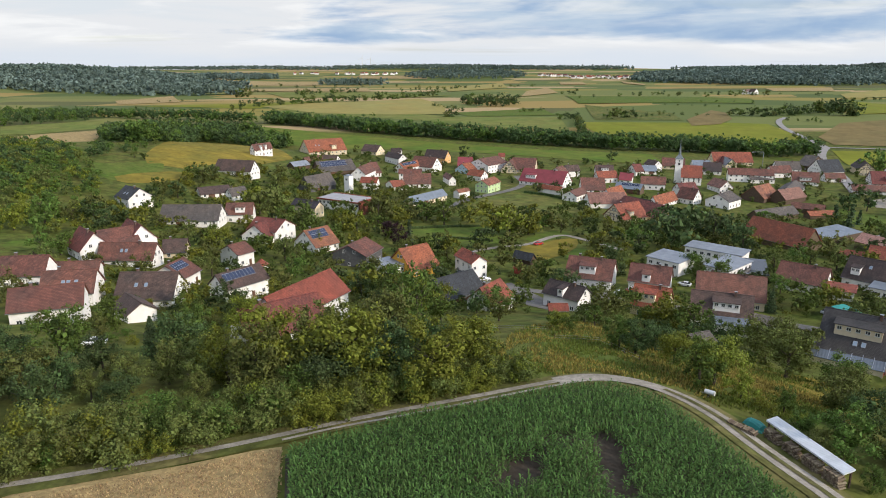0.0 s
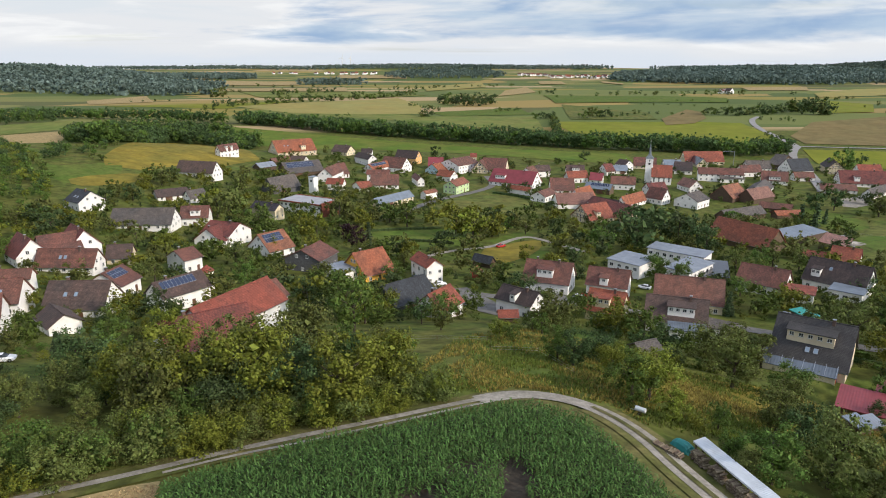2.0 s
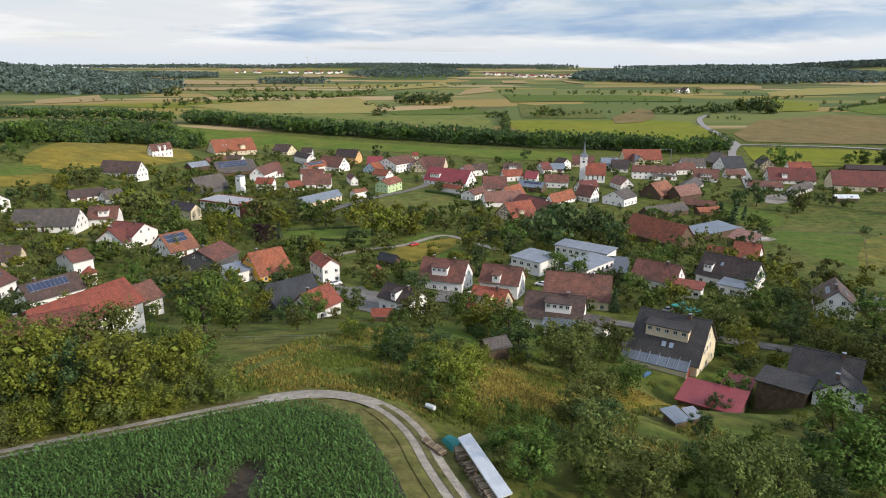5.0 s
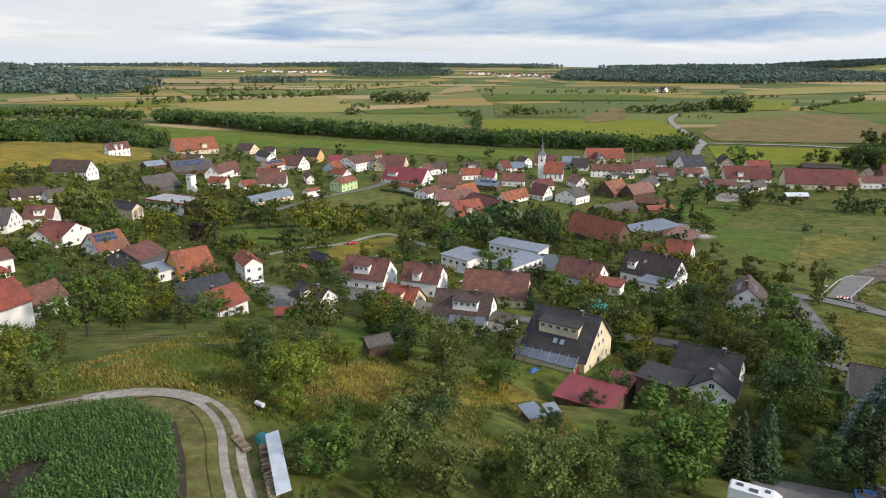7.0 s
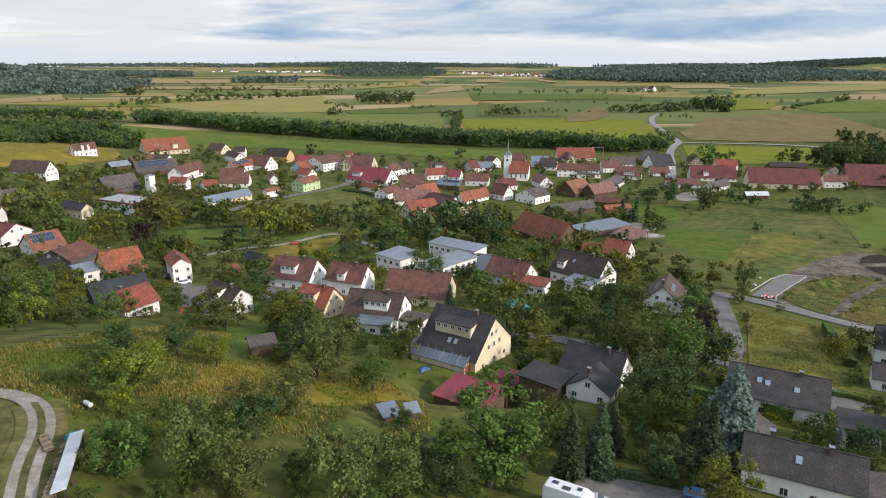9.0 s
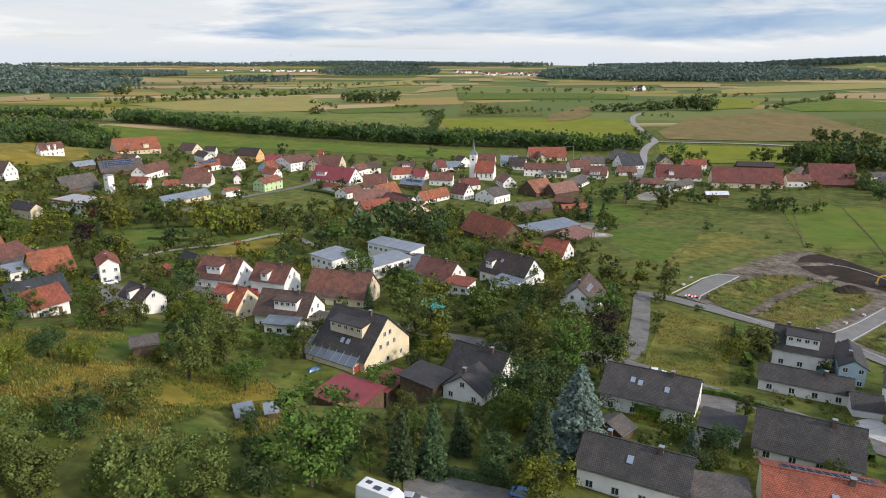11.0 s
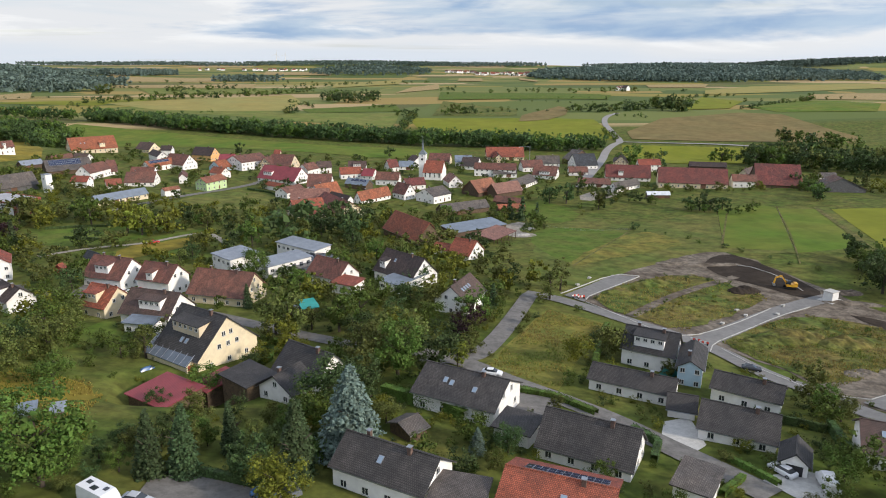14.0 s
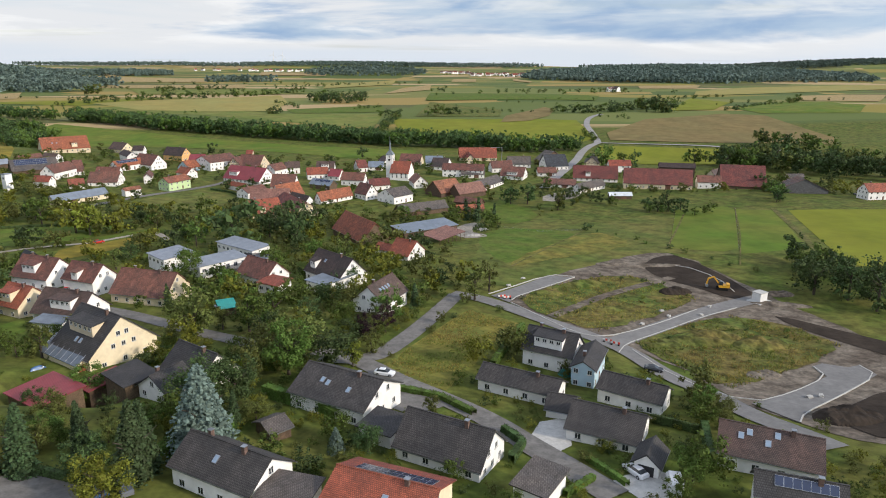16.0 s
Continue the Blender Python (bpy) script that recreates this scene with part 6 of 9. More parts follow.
house(27.4, 233.2, 139, 7.5, 3.0, 4.0, 2.3, "slate", "wood", "brown boarded garden shed with a slate grey roof", category="shed", windows=False, chimney=0)
house(49.8, 122.4, 22, 4.5, 3.8, 4.0, 3.0, "greybrown", "wood", "brown boarded garden shed with a weathered grey-brown roof", category="shed", windows=False, chimney=0)
house(23.6, 216.1, 78, 2.0, 3.0, 3.5, 2.3, "red", "redwood", "red boarded garden shed with a bright red tiled roof", category="shed", windows=False, chimney=0)
house(27.0, 156.1, 1, 4.3, 3.0, 3.0, 2.0, "red", "wood", "brown boarded garden shed with a bright red tiled roof", category="shed", windows=False, chimney=0)
house(114.6, 203.2, 138, 14.0, 9.7, 8.0, 3.6, "redbrown", "white", "white rendered house with a red-brown tiled roof")
house(138.2, 202.2, 131, 17.5, 11.8, 9.4, 3.6, "darkbrown", "white", "white rendered house with a dark brown tiled roof", sky=[(2.0, 0.6, 1)], dorm=[(5.5, 1, 2.6, 0.4, 1.1)])
house(162.5, 237.5, 141, 9.0, 11.0, 7.0, 2.6, "red", "white", "white rendered house with a bright red tiled roof")
house(155.3, 244.2, 145, 8.4, 5.7, 4.0, 2.3, "red", "white", "white rendered garage with a bright red tiled roof", category="garage", windows=False, chimney=0)
house(152.9, 171.7, 61, 13.5, 9.8, 8.2, 4.0, "brown", "white", "white rendered house with a brown tiled roof", sky=[(-3.5, 0.6, -1), (-2.0, 0.6, -1), (-0.5, 0.6, -1), (1.0, 0.6, -1), (-3.5, 0.6, 1), (-2.0, 0.6, 1), (-0.5, 0.6, 1), (1.0, 0.6, 1)])
house(91.7, 136.1, 142, 14.6, 15.9, 11.0, 3.9, "black", "cream", "cream rendered house with a anthracite tiled roof", dorm=[(0.3, 1, 9.0, 0.6, 1.3)], sky=[(-1.2, 0.28, 1), (0.4, 0.28, 1)])
house(116.6, 120.0, 140, 11.9, 9.8, 7.0, 2.6, "black", "white", "white rendered house with a anthracite tiled roof")
house(113.1, 110.9, 55, 6.7, 8.1, 5.5, 2.8, "black", "white", "white rendered house with a anthracite tiled roof")
house(146.9, 106.5, 147, 16.3, 12.4, 7.0, 3.8, "blackbrown", "white", "white rendered house with a dark grey-brown tiled roof", sky=[(3.0, 0.55, 1), (1.6, 0.5, 1), (-3.2, 0.45, 1)])
house(164.6, 86.3, 147, 14.9, 9.4, 7.0, 2.8, "blackbrown", "white", "white rendered house with a dark grey-brown tiled roof", chimney=1)
house(132.6, 77.0, 147, 14.7, 8.5, 7.0, 4.1, "blackbrown", "white", "white rendered house with a dark grey-brown tiled roof", sky=[(0.5, 0.5, 1)], chimney=2)
house(154.6, 68.4, 154, 14.2, 10.8, 7.0, 4.8, "red", "cream", "cream rendered house with a bright red tiled roof", pv=[(-1, -6.2, 5.0, 0.45, 0.95)], sky=[(-1.0, 0.45, 1)])
house(192.9, 131.4, 146, 11.5, 8.5, 8.5, 4.7, "black", "white", "white rendered house with a anthracite tiled roof", dorm=[(0.0, 1, 6.6, 0.5, 1.3)], chimney=2)
house(198.9, 123.4, 61, 11.9, 4.9, 6.5, 5.0, "black", "lightblue", "pale blue house with a anthracite tiled roof")
house(181.8, 113.3, 147, 16.4, 6.5, 5.0, 3.1, "blackbrown", "white", "white rendered bungalow with a dark grey-brown tiled roof")
house(203.7, 108.7, 142, 12.5, 6.9, 5.5, 3.5, "blackbrown", "white", "white rendered bungalow with a dark grey-brown tiled roof")
house(193.0, 92.8, 148, 12.1, 9.7, 5.5, 2.7, "blackbrown", "white", "white rendered bungalow with a dark grey-brown tiled roof")
house(187.7, 103.5, 154, 4.8, 6.4, 3.8, 2.2, "blackbrown", "white", "white rendered garage with a dark grey-brown tiled roof", category="garage", windows=False, chimney=0)
house(195.6, 80.6, 56, 5.5, 3.7, 4.0, 2.5, "black", "white", "white rendered garage with a anthracite tiled roof", category="garage", windows=False, chimney=0, big_door=(0, 2.4, 2.0, -2))
house(215.0, 80.8, 151, 14.3, 9.7, 6.0, 3.2, "brown", "white", "white rendered bungalow with a brown tiled roof", sky=[(4.2, 0.6, 1), (3.0, 0.75, 1), (0.3, 0.5, 1), (-1.0, 0.8, 1)])
house(209.8, 65.3, 155, 10.6, 4.9, 7.0, 5.0, "black", "white", "white rendered house with a anthracite tiled roof and solar panels", pv=[(1, -4.5, 3.2, 0.45, 0.92)])
house(135.4, 94.2, 39, 3.7, 5.1, 3.0, 2.0, "greybrown", "wood", "brown boarded garden shed with a weathered grey-brown roof", category="shed", windows=False, chimney=0)
flat(-53.0, 334.1, -32, 27.2, 12.6, 6.0, "palegrey", "white", "white rendered hall under a flat blue-grey sheet roof", band="red", name="hall")
flat(-20.6, 211.1, 46, 7.1, 8.7, 4.0, "metal", "white", "white rendered annex under a flat pale grey sheet metal roof", name="annex", category="annex")
flat(78.8, 225.6, -48, 12.3, 11.1, 5.5, "metal", "white", "white rendered hall under a flat pale grey sheet metal roof", name="hall")
flat(100.8, 239.9, -42, 21.2, 7.9, 5.5, "metal", "white", "white rendered hall under a flat pale grey sheet metal roof", name="hall")
flat(96.4, 218.4, 43, 17.6, 8.5, 5.0, "metal", "white", "white rendered hall under a flat pale grey sheet metal roof", name="hall")
flat(106.0, 221.4, -21, 9.0, 17.5, 3.0, "pvdark", "white", "white rendered carport under a flat dark solar glass roof", posts=True, windows=False, name="carport", category="carport")
flat(120.0, 192.0, -33, 7.9, 6.2, 3.5, "red", "white", "white rendered annex under a flat bright red tiled roof", name="annex", category="annex")
flat(137.3, 194.5, -44, 8.7, 13.1, 3.5, "bluegrey", "white", "white rendered annex under a flat blue-grey sheet roof", name="annex", category="annex")
flat(89.8, 112.6, -37, 10.5, 8.6, 4.7, "crimson", "wood", "brown boarded carport under a flat crimson sheet metal roof", windows=False, name="carport", category="carport")
flat(97.8, 118.6, -39, 4.6, 8.0, 4.7, "crimson", "wood", "brown boarded carport under a flat crimson sheet metal roof", windows=False, name="carport", category="carport")
flat(105.0, 114.6, -45, 8.5, 6.2, 4.4, "black", "wood", "brown boarded garage under a flat anthracite tiled roof", windows=False, name="garage", category="garage")
flat(74.6, 94.4, 20, 2.2, 2.8, 1.5, "bluegrey", "wood", "brown boarded shed under a flat blue-grey sheet roof", windows=False, name="garden_shed", category="shed")
flat(78.4, 96.6, 15, 1.4, 1.7, 1.5, "metal", "wood", "brown boarded shed under a flat pale grey sheet metal roof", windows=False, name="garden_shed", category="shed")
flat(141.5, 70.2, -21, 6.8, 5.3, 4.0, "greybrown", "white", "white rendered annex under a flat weathered grey-brown roof", name="annex", category="annex")
flat(176.5, 74.1, -40, 5.0, 6.8, 3.2, "greybrown", "white", "white rendered garage under a flat weathered grey-brown roof", windows=False, name="garage", category="garage")
flat(154.0, 93.4, -35, 6.3, 5.7, 3.0, "black", "white", "white rendered garage under a flat anthracite tiled roof", windows=False, name="garage", category="garage")
flat(40.4, 65.0, -75, 11.2, 1.0, 2.0, "whiteroof", "wood", "brown boarded shelter under a flat pale corrugated roof", posts=True, over=0.25, fall=0.3, name="firewood_shelter", category="shelter")
flat(80.9, 158.0, -38, 6.3, 4.5, 3.5, "greybrown", "white", "white rendered garage under a flat weathered grey-brown roof", windows=False, name="garage", category="garage")
flat(71.2, 154.9, -18, 8.1, 3.6, 3.2, "pvglass", "white", "white rendered annex under a flat grey-blue glazed roof", name="annex", category="annex")
flat(110.1, 171.1, 22, 4.0, 5.5, 2.6, "teal", "wood", "brown boarded shed under a flat teal tarpaulin roof", windows=False, name="garden_shed", category="shed")


flat(172.4, 290.0, 30, 29.0, 11.0, 4.0, "bluegrey", "wood", "brown boarded farm shed under a long blue-grey sheet roof", windows=False, name="barn", category="barn", fall=1.2)
flat(179.4, 271.5, 51, 19.0, 9.5, 3.6, "pink", "wood", "open farm shed under a bleached red tiled roof", windows=False, posts=True, name="barn", category="barn", fall=1.4)
house(89.4, 372.0, 3, 21.0, 14.0, 8.0, 3.0, "pink", "white", "white rendered barn with a bleached red tiled roof", category="barn", chimney=0, windows=False, near=False)
house(108.0, 452.0, 12, 14.0, 8.0, 7.5, 3.6, "red", "white", "white rendered house with a bright red tiled roof", near=False)
house(134.0, 430.0, 165, 15.0, 9.0, 8.0, 3.8, "redbrown", "white", "white rendered house with a red-brown tiled roof", near=False)
house(150.0, 415.0, 20, 13.0, 8.0, 7.0, 3.2, "darkred", "white", "white rendered house with a dark red tiled roof", near=False)
house(176.0, 425.0, 100, 15.0, 9.0, 7.5, 3.4, "pink", "white", "white rendered house with a bleached red tiled roof", near=False)
house(205.0, 395.0, 30, 20.0, 11.0, 8.0, 3.0, "pink", "wood", "brown boarded barn with a bleached red tiled roof", category="barn", chimney=0, windows=False, near=False)
house(78.0, 466.0, 60, 13.0, 9.0, 8.0, 4.2, "redbrown", "white", "white rendered house with a red-brown tiled roof", near=False)
house(20.0, 455.0, 140, 12.0, 8.0, 7.0, 3.6, "orange", "white", "white rendered house with a orange tiled roof", near=False)
house(240.0, 480.0, 10, 16.0, 9.0, 8.0, 3.6, "redbrown", "white", "white rendered house with a red-brown tiled roof", near=False)


# ---- vehicles ----
CAR_PAINT = {}


def paint(colour):
    if colour not in CAR_PAINT:
        rgb = {"white": (0.75, 0.76, 0.78), "black": (0.02, 0.022, 0.026), "silver": (0.42, 0.44, 0.47), "red": (0.45, 0.03, 0.025), "blue": (0.06, 0.14, 0.30), "grey": (0.16, 0.17, 0.19)}[colour]
        CAR_PAINT[colour] = material("car paint " + colour, rgb, 0.25, 0.05, 2, 0.05, 0)
    return CAR_PAINT[colour]


RUBBER = material("tyre rubber", (0.02, 0.02, 0.02), 0.9, 0.2, 8, 0.1, 0.1)
TANK = material("white plastic tank", (0.7, 0.72, 0.72), 0.5, 0.05, 2, 0.1, 0)
DIGGER = material("digger yellow", (0.75, 0.40, 0.03), 0.45, 0.2, 3, 0.2, 0)
RED_PLASTIC = material("red plastic", (0.65, 0.07, 0.04), 0.5, 0.1, 3, 0.1, 0)
TEAL = material("teal tarpaulin", (0.02, 0.22, 0.20), 0.6, 0.2, 3, 0.2, 0.3)
LOGS = material("split firewood", (0.24, 0.19, 0.135), 0.9, 0.4, 6, 0.3, 0.4, spread=0.35)
STONE = material("rubble stone", (0.42, 0.40, 0.37), 0.9, 0.3, 4, 0.25, 0.5)
CLOCK = material("dark clock face", (0.03, 0.03, 0.035), 0.4, 0.1, 2, 0.1, 0)
SPIRE = material("weathered spire slates", (0.17, 0.20, 0.22), 0.6, 0.3, 3, 0.25, 0.3)


def wheel(parent, x, y, r=0.32, wide=0.22):
    s = Shape()
    n = 12
    a = [(x + r * math.cos(t), y - wide / 2, r + r * math.sin(t)) for t in np.linspace(0, 2 * math.pi, n, endpoint=False)]
    b = [(p, q + wide, z) for p, q, z in a]
    s.prism(a[::-1], b[::-1], RUBBER)
    w = part("wheel", s.mesh("wheel"), parent)
    h = Shape()
    a = [(x + r * 0.55 * math.cos(t), y - wide / 2 - 0.01, r + r * 0.55 * math.sin(t)) for t in np.linspace(0, 2 * math.pi, 8, endpoint=False)]
    h.prism(a[::-1], [(p, q + wide + 0.02, z) for p, q, z in a][::-1], METAL)
    part("rim", h.mesh("rim"), w)


def shell(s, stations, mat):
    """A body lofted through cross sections: x, half width, bottom, shoulder and top heights, top half width."""
    rings = [[(x, -w, b), (x, w, b), (x, w * 1.02, m), (x, tw, t), (x, -tw, t), (x, -w * 1.02, m)] for x, w, b, m, t, tw in stations]
    for a, b in zip(rings, rings[1:]):
        for k in range(6):
            s.poly((a[k], a[(k + 1) % 6], b[(k + 1) % 6], b[k])[::-1], mat)
    s.poly(rings[0], mat)
    s.poly(rings[-1][::-1], mat)


def car(x, y, turn, colour="white", label="", van=False):
    c = new("car" if not van else "van")
    tagged(c, label or f"parked {colour} {'van' if van else 'car'} on the paving", "van" if van else "car")
    c.matrix_world = pose(x, y, ground(x, y) + 0.2, 0, 0, turn)
    p = paint(colour)
    s, g = Shape(), Shape()
    if van:
        shell(s, ((-2.6, 0.9, 0.3, 1.2, 2.1, 0.8), (-2.4, 0.95, 0.28, 1.2, 2.25, 0.86), (1.0, 0.95, 0.28, 1.2, 2.25, 0.86), (1.9, 0.95, 0.28, 1.1, 1.25, 0.85), (2.6, 0.88, 0.35, 0.8, 1.0, 0.78)), p)
        g.poly(((1.06, -0.8, 2.15), (1.06, 0.8, 2.15), (1.85, 0.8, 1.3), (1.85, -0.8, 1.3))[::-1], GLASS)
    else:
        shell(s, ((-2.15, 0.78, 0.35, 0.7, 0.9, 0.7), (-1.9, 0.86, 0.25, 0.75, 0.98, 0.74), (0.9, 0.88, 0.25, 0.75, 0.95, 0.76), (1.9, 0.84, 0.25, 0.65, 0.8, 0.7), (2.15, 0.72, 0.35, 0.55, 0.66, 0.62)), p)
        shell(g, ((-1.75, 0.7, 0.92, 0.94, 0.97, 0.68), (-1.2, 0.72, 0.92, 1.0, 1.38, 0.56), (0.2, 0.72, 0.92, 1.0, 1.4, 0.56), (1.0, 0.7, 0.9, 0.92, 0.94, 0.66)), GLASS)
        r = Shape()
        r.prism([(-1.2, -0.57, 1.37), (0.22, -0.57, 1.39), (0.22, 0.57, 1.39), (-1.2, 0.57, 1.37)], [(-1.1, -0.5, 1.44), (0.12, -0.5, 1.45), (0.12, 0.5, 1.45), (-1.1, 0.5, 1.44)], p)
        part("roof", r.mesh("roof"), c)
    part("body", s.mesh("body"), c)
    part("glazing", g.mesh("glazing"), c)
    for wx in (-1.35, 1.35) if not van else (-1.7, 1.7):
        for wy in (-0.78, 0.78):
            wheel(c, wx, wy)
    for side in (-1, 1):
        h = Shape()
        h.box(2.0 if not van else 2.45, 2.17 if not van else 2.62, side * 0.55 - 0.14, side * 0.55 + 0.14, 0.58, 0.7, PANEL_FRAME)
        part("headlight", h.mesh("headlight"), c)
    return c


def motorhome(x, y, turn):
    c = tagged(new("motorhome"), "white motorhome parked on asphalt with roof hatches", "motorhome")
    c.matrix_world = pose(x, y, ground(x, y) + 0.2, 0, 0, turn)
    s = Shape()
    shell(s, ((-3.4, 1.08, 0.45, 1.5, 2.75, 1.0), (-3.2, 1.12, 0.4, 1.6, 2.9, 1.05), (1.6, 1.12, 0.4, 1.6, 2.9, 1.05), (2.5, 1.08, 0.4, 1.4, 2.45, 0.95), (2.6, 1.0, 0.4, 1.1, 1.5, 0.9), (3.4, 0.92, 0.45, 0.9, 1.05, 0.8)), paint("white"))
    part("body", s.mesh("body"), c)
    g = Shape()
    g.poly(((2.62, -0.85, 1.5), (2.62, 0.85, 1.5), (3.25, 0.8, 1.12), (3.25, -0.8, 1.12))[::-1], GLASS)
    part("windscreen", g.mesh("windscreen"), c)
    for hx, hy, a, b in ((-2.2, 0.2, 0.4, 0.3), (-0.6, -0.3, 0.5, 0.35), (0.9, 0.3, 0.3, 0.3)):
        h = Shape()
        h.box(hx - a, hx + a, hy - b, hy + b, 2.88, 2.98, GLASS)
        part("roof_hatch", h.mesh("roof_hatch"), c)
    for wx in (-1.9, 2.3):
        for wy in (-0.95, 0.95):
            wheel(c, wx, wy, 0.36, 0.26)


def excavator(x, y, turn):
    c = tagged(new("excavator"), "yellow tracked excavator standing on bare soil", "excavator")
    c.matrix_world = pose(x, y, ground(x, y) + 0.15, 0, 0, turn)
    for side in (-1, 1):
        s = Shape()
        ring = [(-1.8, 0.25), (-1.5, 0), (1.5, 0), (1.8, 0.25), (1.8, 0.6), (1.5, 0.85), (-1.5, 0.85), (-1.8, 0.6)]
        s.prism([(p, side * 1.15 - 0.28, q) for p, q in ring][::-1], [(p, side * 1.15 + 0.28, q) for p, q in ring][::-1], RUBBER)
        part("track", s.mesh("track"), c)
    s = Shape()
    s.box(-2.0, 1.2, -1.25, 1.25, 0.95, 1.75, DIGGER)
    s.box(-2.2, -1.2, -1.2, 1.2, 1.1, 2.2, DIGGER)
    part("superstructure", s.mesh("superstructure"), c)
    s = Shape()
    shell(s, ((0.0, 0.45, 1.7, 2.4, 2.95, 0.4), (1.1, 0.45, 1.7, 2.4, 2.9, 0.4), (1.35, 0.42, 1.7, 2.1, 2.3, 0.38)), GLASS)
    cab = part("cab", s.mesh("cab"), c, m=pose(0, 0.7, 0))
    s = Shape()
    for a, b, w in (((0.9, 1.6), (2.9, 4.2), 0.28), ((2.9, 4.2), (4.6, 3.4), 0.24), ((4.6, 3.4), (5.0, 1.4), 0.2)):
        d = Vector((b[0] - a[0], b[1] - a[1])).normalized() * 0.22
        ring = [(a[0] + d.y, a[1] - d.x), (b[0] + d.y, b[1] - d.x), (b[0] - d.y, b[1] + d.x), (a[0] - d.y, a[1] + d.x)]
        s.prism([(p, -w - 0.3, q) for p, q in ring][::-1], [(p, w - 0.3, q) for p, q in ring][::-1], DIGGER)
    part("boom", s.mesh("boom"), c)
    s = Shape()
    ring = [(4.7, 1.5), (5.4, 1.4), (5.2, 0.6), (4.6, 0.5), (4.3, 1.0)]
    s.prism([(p, -0.85, q) for p, q in ring], [(p, 0.25, q) for p, q in ring], METAL)
    part("bucket", s.mesh("bucket"), c)


def tank_trailer(x, y, turn):
    c = tagged(new("water_trailer"), "white water tank on a small trailer beside the track", "trailer")
    c.matrix_world = pose(x, y, ground(x, y) + 0.1, 0, 0, turn) @ Matrix.Scale(0.58, 4)
    s = Shape()
    n = 12
    ring = [(0.55 * math.cos(t), 1.1 + 0.55 * math.sin(t)) for t in np.linspace(0, 2 * math.pi, n, endpoint=False)]
    s.prism([(-1.2, p, q) for p, q in ring][::-1], [(1.2, p, q) for p, q in ring][::-1], TANK)
    part("tank", s.mesh("tank"), c)
    s = Shape()
    s.box(-1.3, 2.3, -0.1, 0.1, 0.45, 0.58, METAL)
    part("drawbar", s.mesh("drawbar"), c)
    for wy in (-0.7, 0.7):
        wheel(c, 0, wy, 0.3, 0.2)


def log_stack(x, y, turn, length, high=1.3):
    """Cut logs piled in courses, ends showing."""
    c = tagged(new("log_stack"), "stack of split firewood logs under the shelter", "firewood")
    c.matrix_world = pose(x, y, ground(x, y) + 0.15, 0, 0, turn)
    r = np.random.default_rng(int(x * 10))
    s = Shape()
    s.tube(0, 0, -0.5, 0.5, 0.13, 0.13, LOGS, 6)
    me = s.mesh("log")
    for k in range(int(length / 0.27)):
        for j in range(int(high / 0.24) if r.uniform() > 0.2 else 2):
            part("log", me, c, m=pose(-length / 2 + 0.27 * (k + 0.5 * (j % 2)), r.normal(0, 0.06), 0.13 + 0.23 * j, 90, 0, r.normal(0, 5)) @ Matrix.Diagonal((r.uniform(0.8, 1.15), r.uniform(0.8, 1.15), r.uniform(0.8, 1.1), 1)))
    return c


def tarp(x, y, turn, L, W, H, mat=TEAL, label="crumpled teal tarpaulin over a heap"):
    """A sheet thrown over a heap."""
    V, F = [], []
    for i in range(9):
        for j in range(7):
            u, v = i / 4 - 1, j / 3 - 1
            z = H * max(0, (1 - u * u) * (1 - v * v)) ** 0.45 + 0.1 * noise.noise((u * 2, v * 2, x))
            V.append((u * L / 2, v * W / 2, z))
    F = [(7 * i + j, 7 * i + 7 + j, 7 * i + 8 + j, 7 * i + 1 + j) for i in range(8) for j in range(6)]
    ob = tagged(new("tarpaulin_heap", mesh("tarpaulin_heap", V, F, mat)), label, "tarpaulin")
    ob.matrix_world = pose(x, y, ground(x, y) + 0.05, 0, 0, turn)


def mound(x, y, turn, L, W, H, mat, label, name="earth_mound"):
    """A rough heap of earth or rubble that merges into the ground."""
    V, F, n, r0 = [], [], 26, np.random.default_rng(int(x + y))
    c, s = math.cos(radians(turn)), math.sin(radians(turn))
    for i in range(n):
        for j in range(n):
            u, v = 2 * i / (n - 1) - 1, 2 * j / (n - 1) - 1
            q = max(0.0, 1 - u * u - v * v)
            px, py = x + c * u * L / 2 - s * v * W / 2, y + s * u * L / 2 + c * v * W / 2
            z = H * q**0.8 * (0.75 + 0.5 * noise.noise((px * 0.35, py * 0.35, 2))) + 0.25 * noise.noise((px * 1.1, py * 1.1, 5)) * (q > 0)
            V.append((px, py, ground(px, py) + z + (0.1 if q > 0 else -0.3)))
    F = [(n * i + j, n * i + n + j, n * i + n + 1 + j, n * i + 1 + j) for i in range(n - 1) for j in range(n - 1)]
    return tagged(new(name, mesh(name, V, F, mat)), label, "mound", kind="structure")


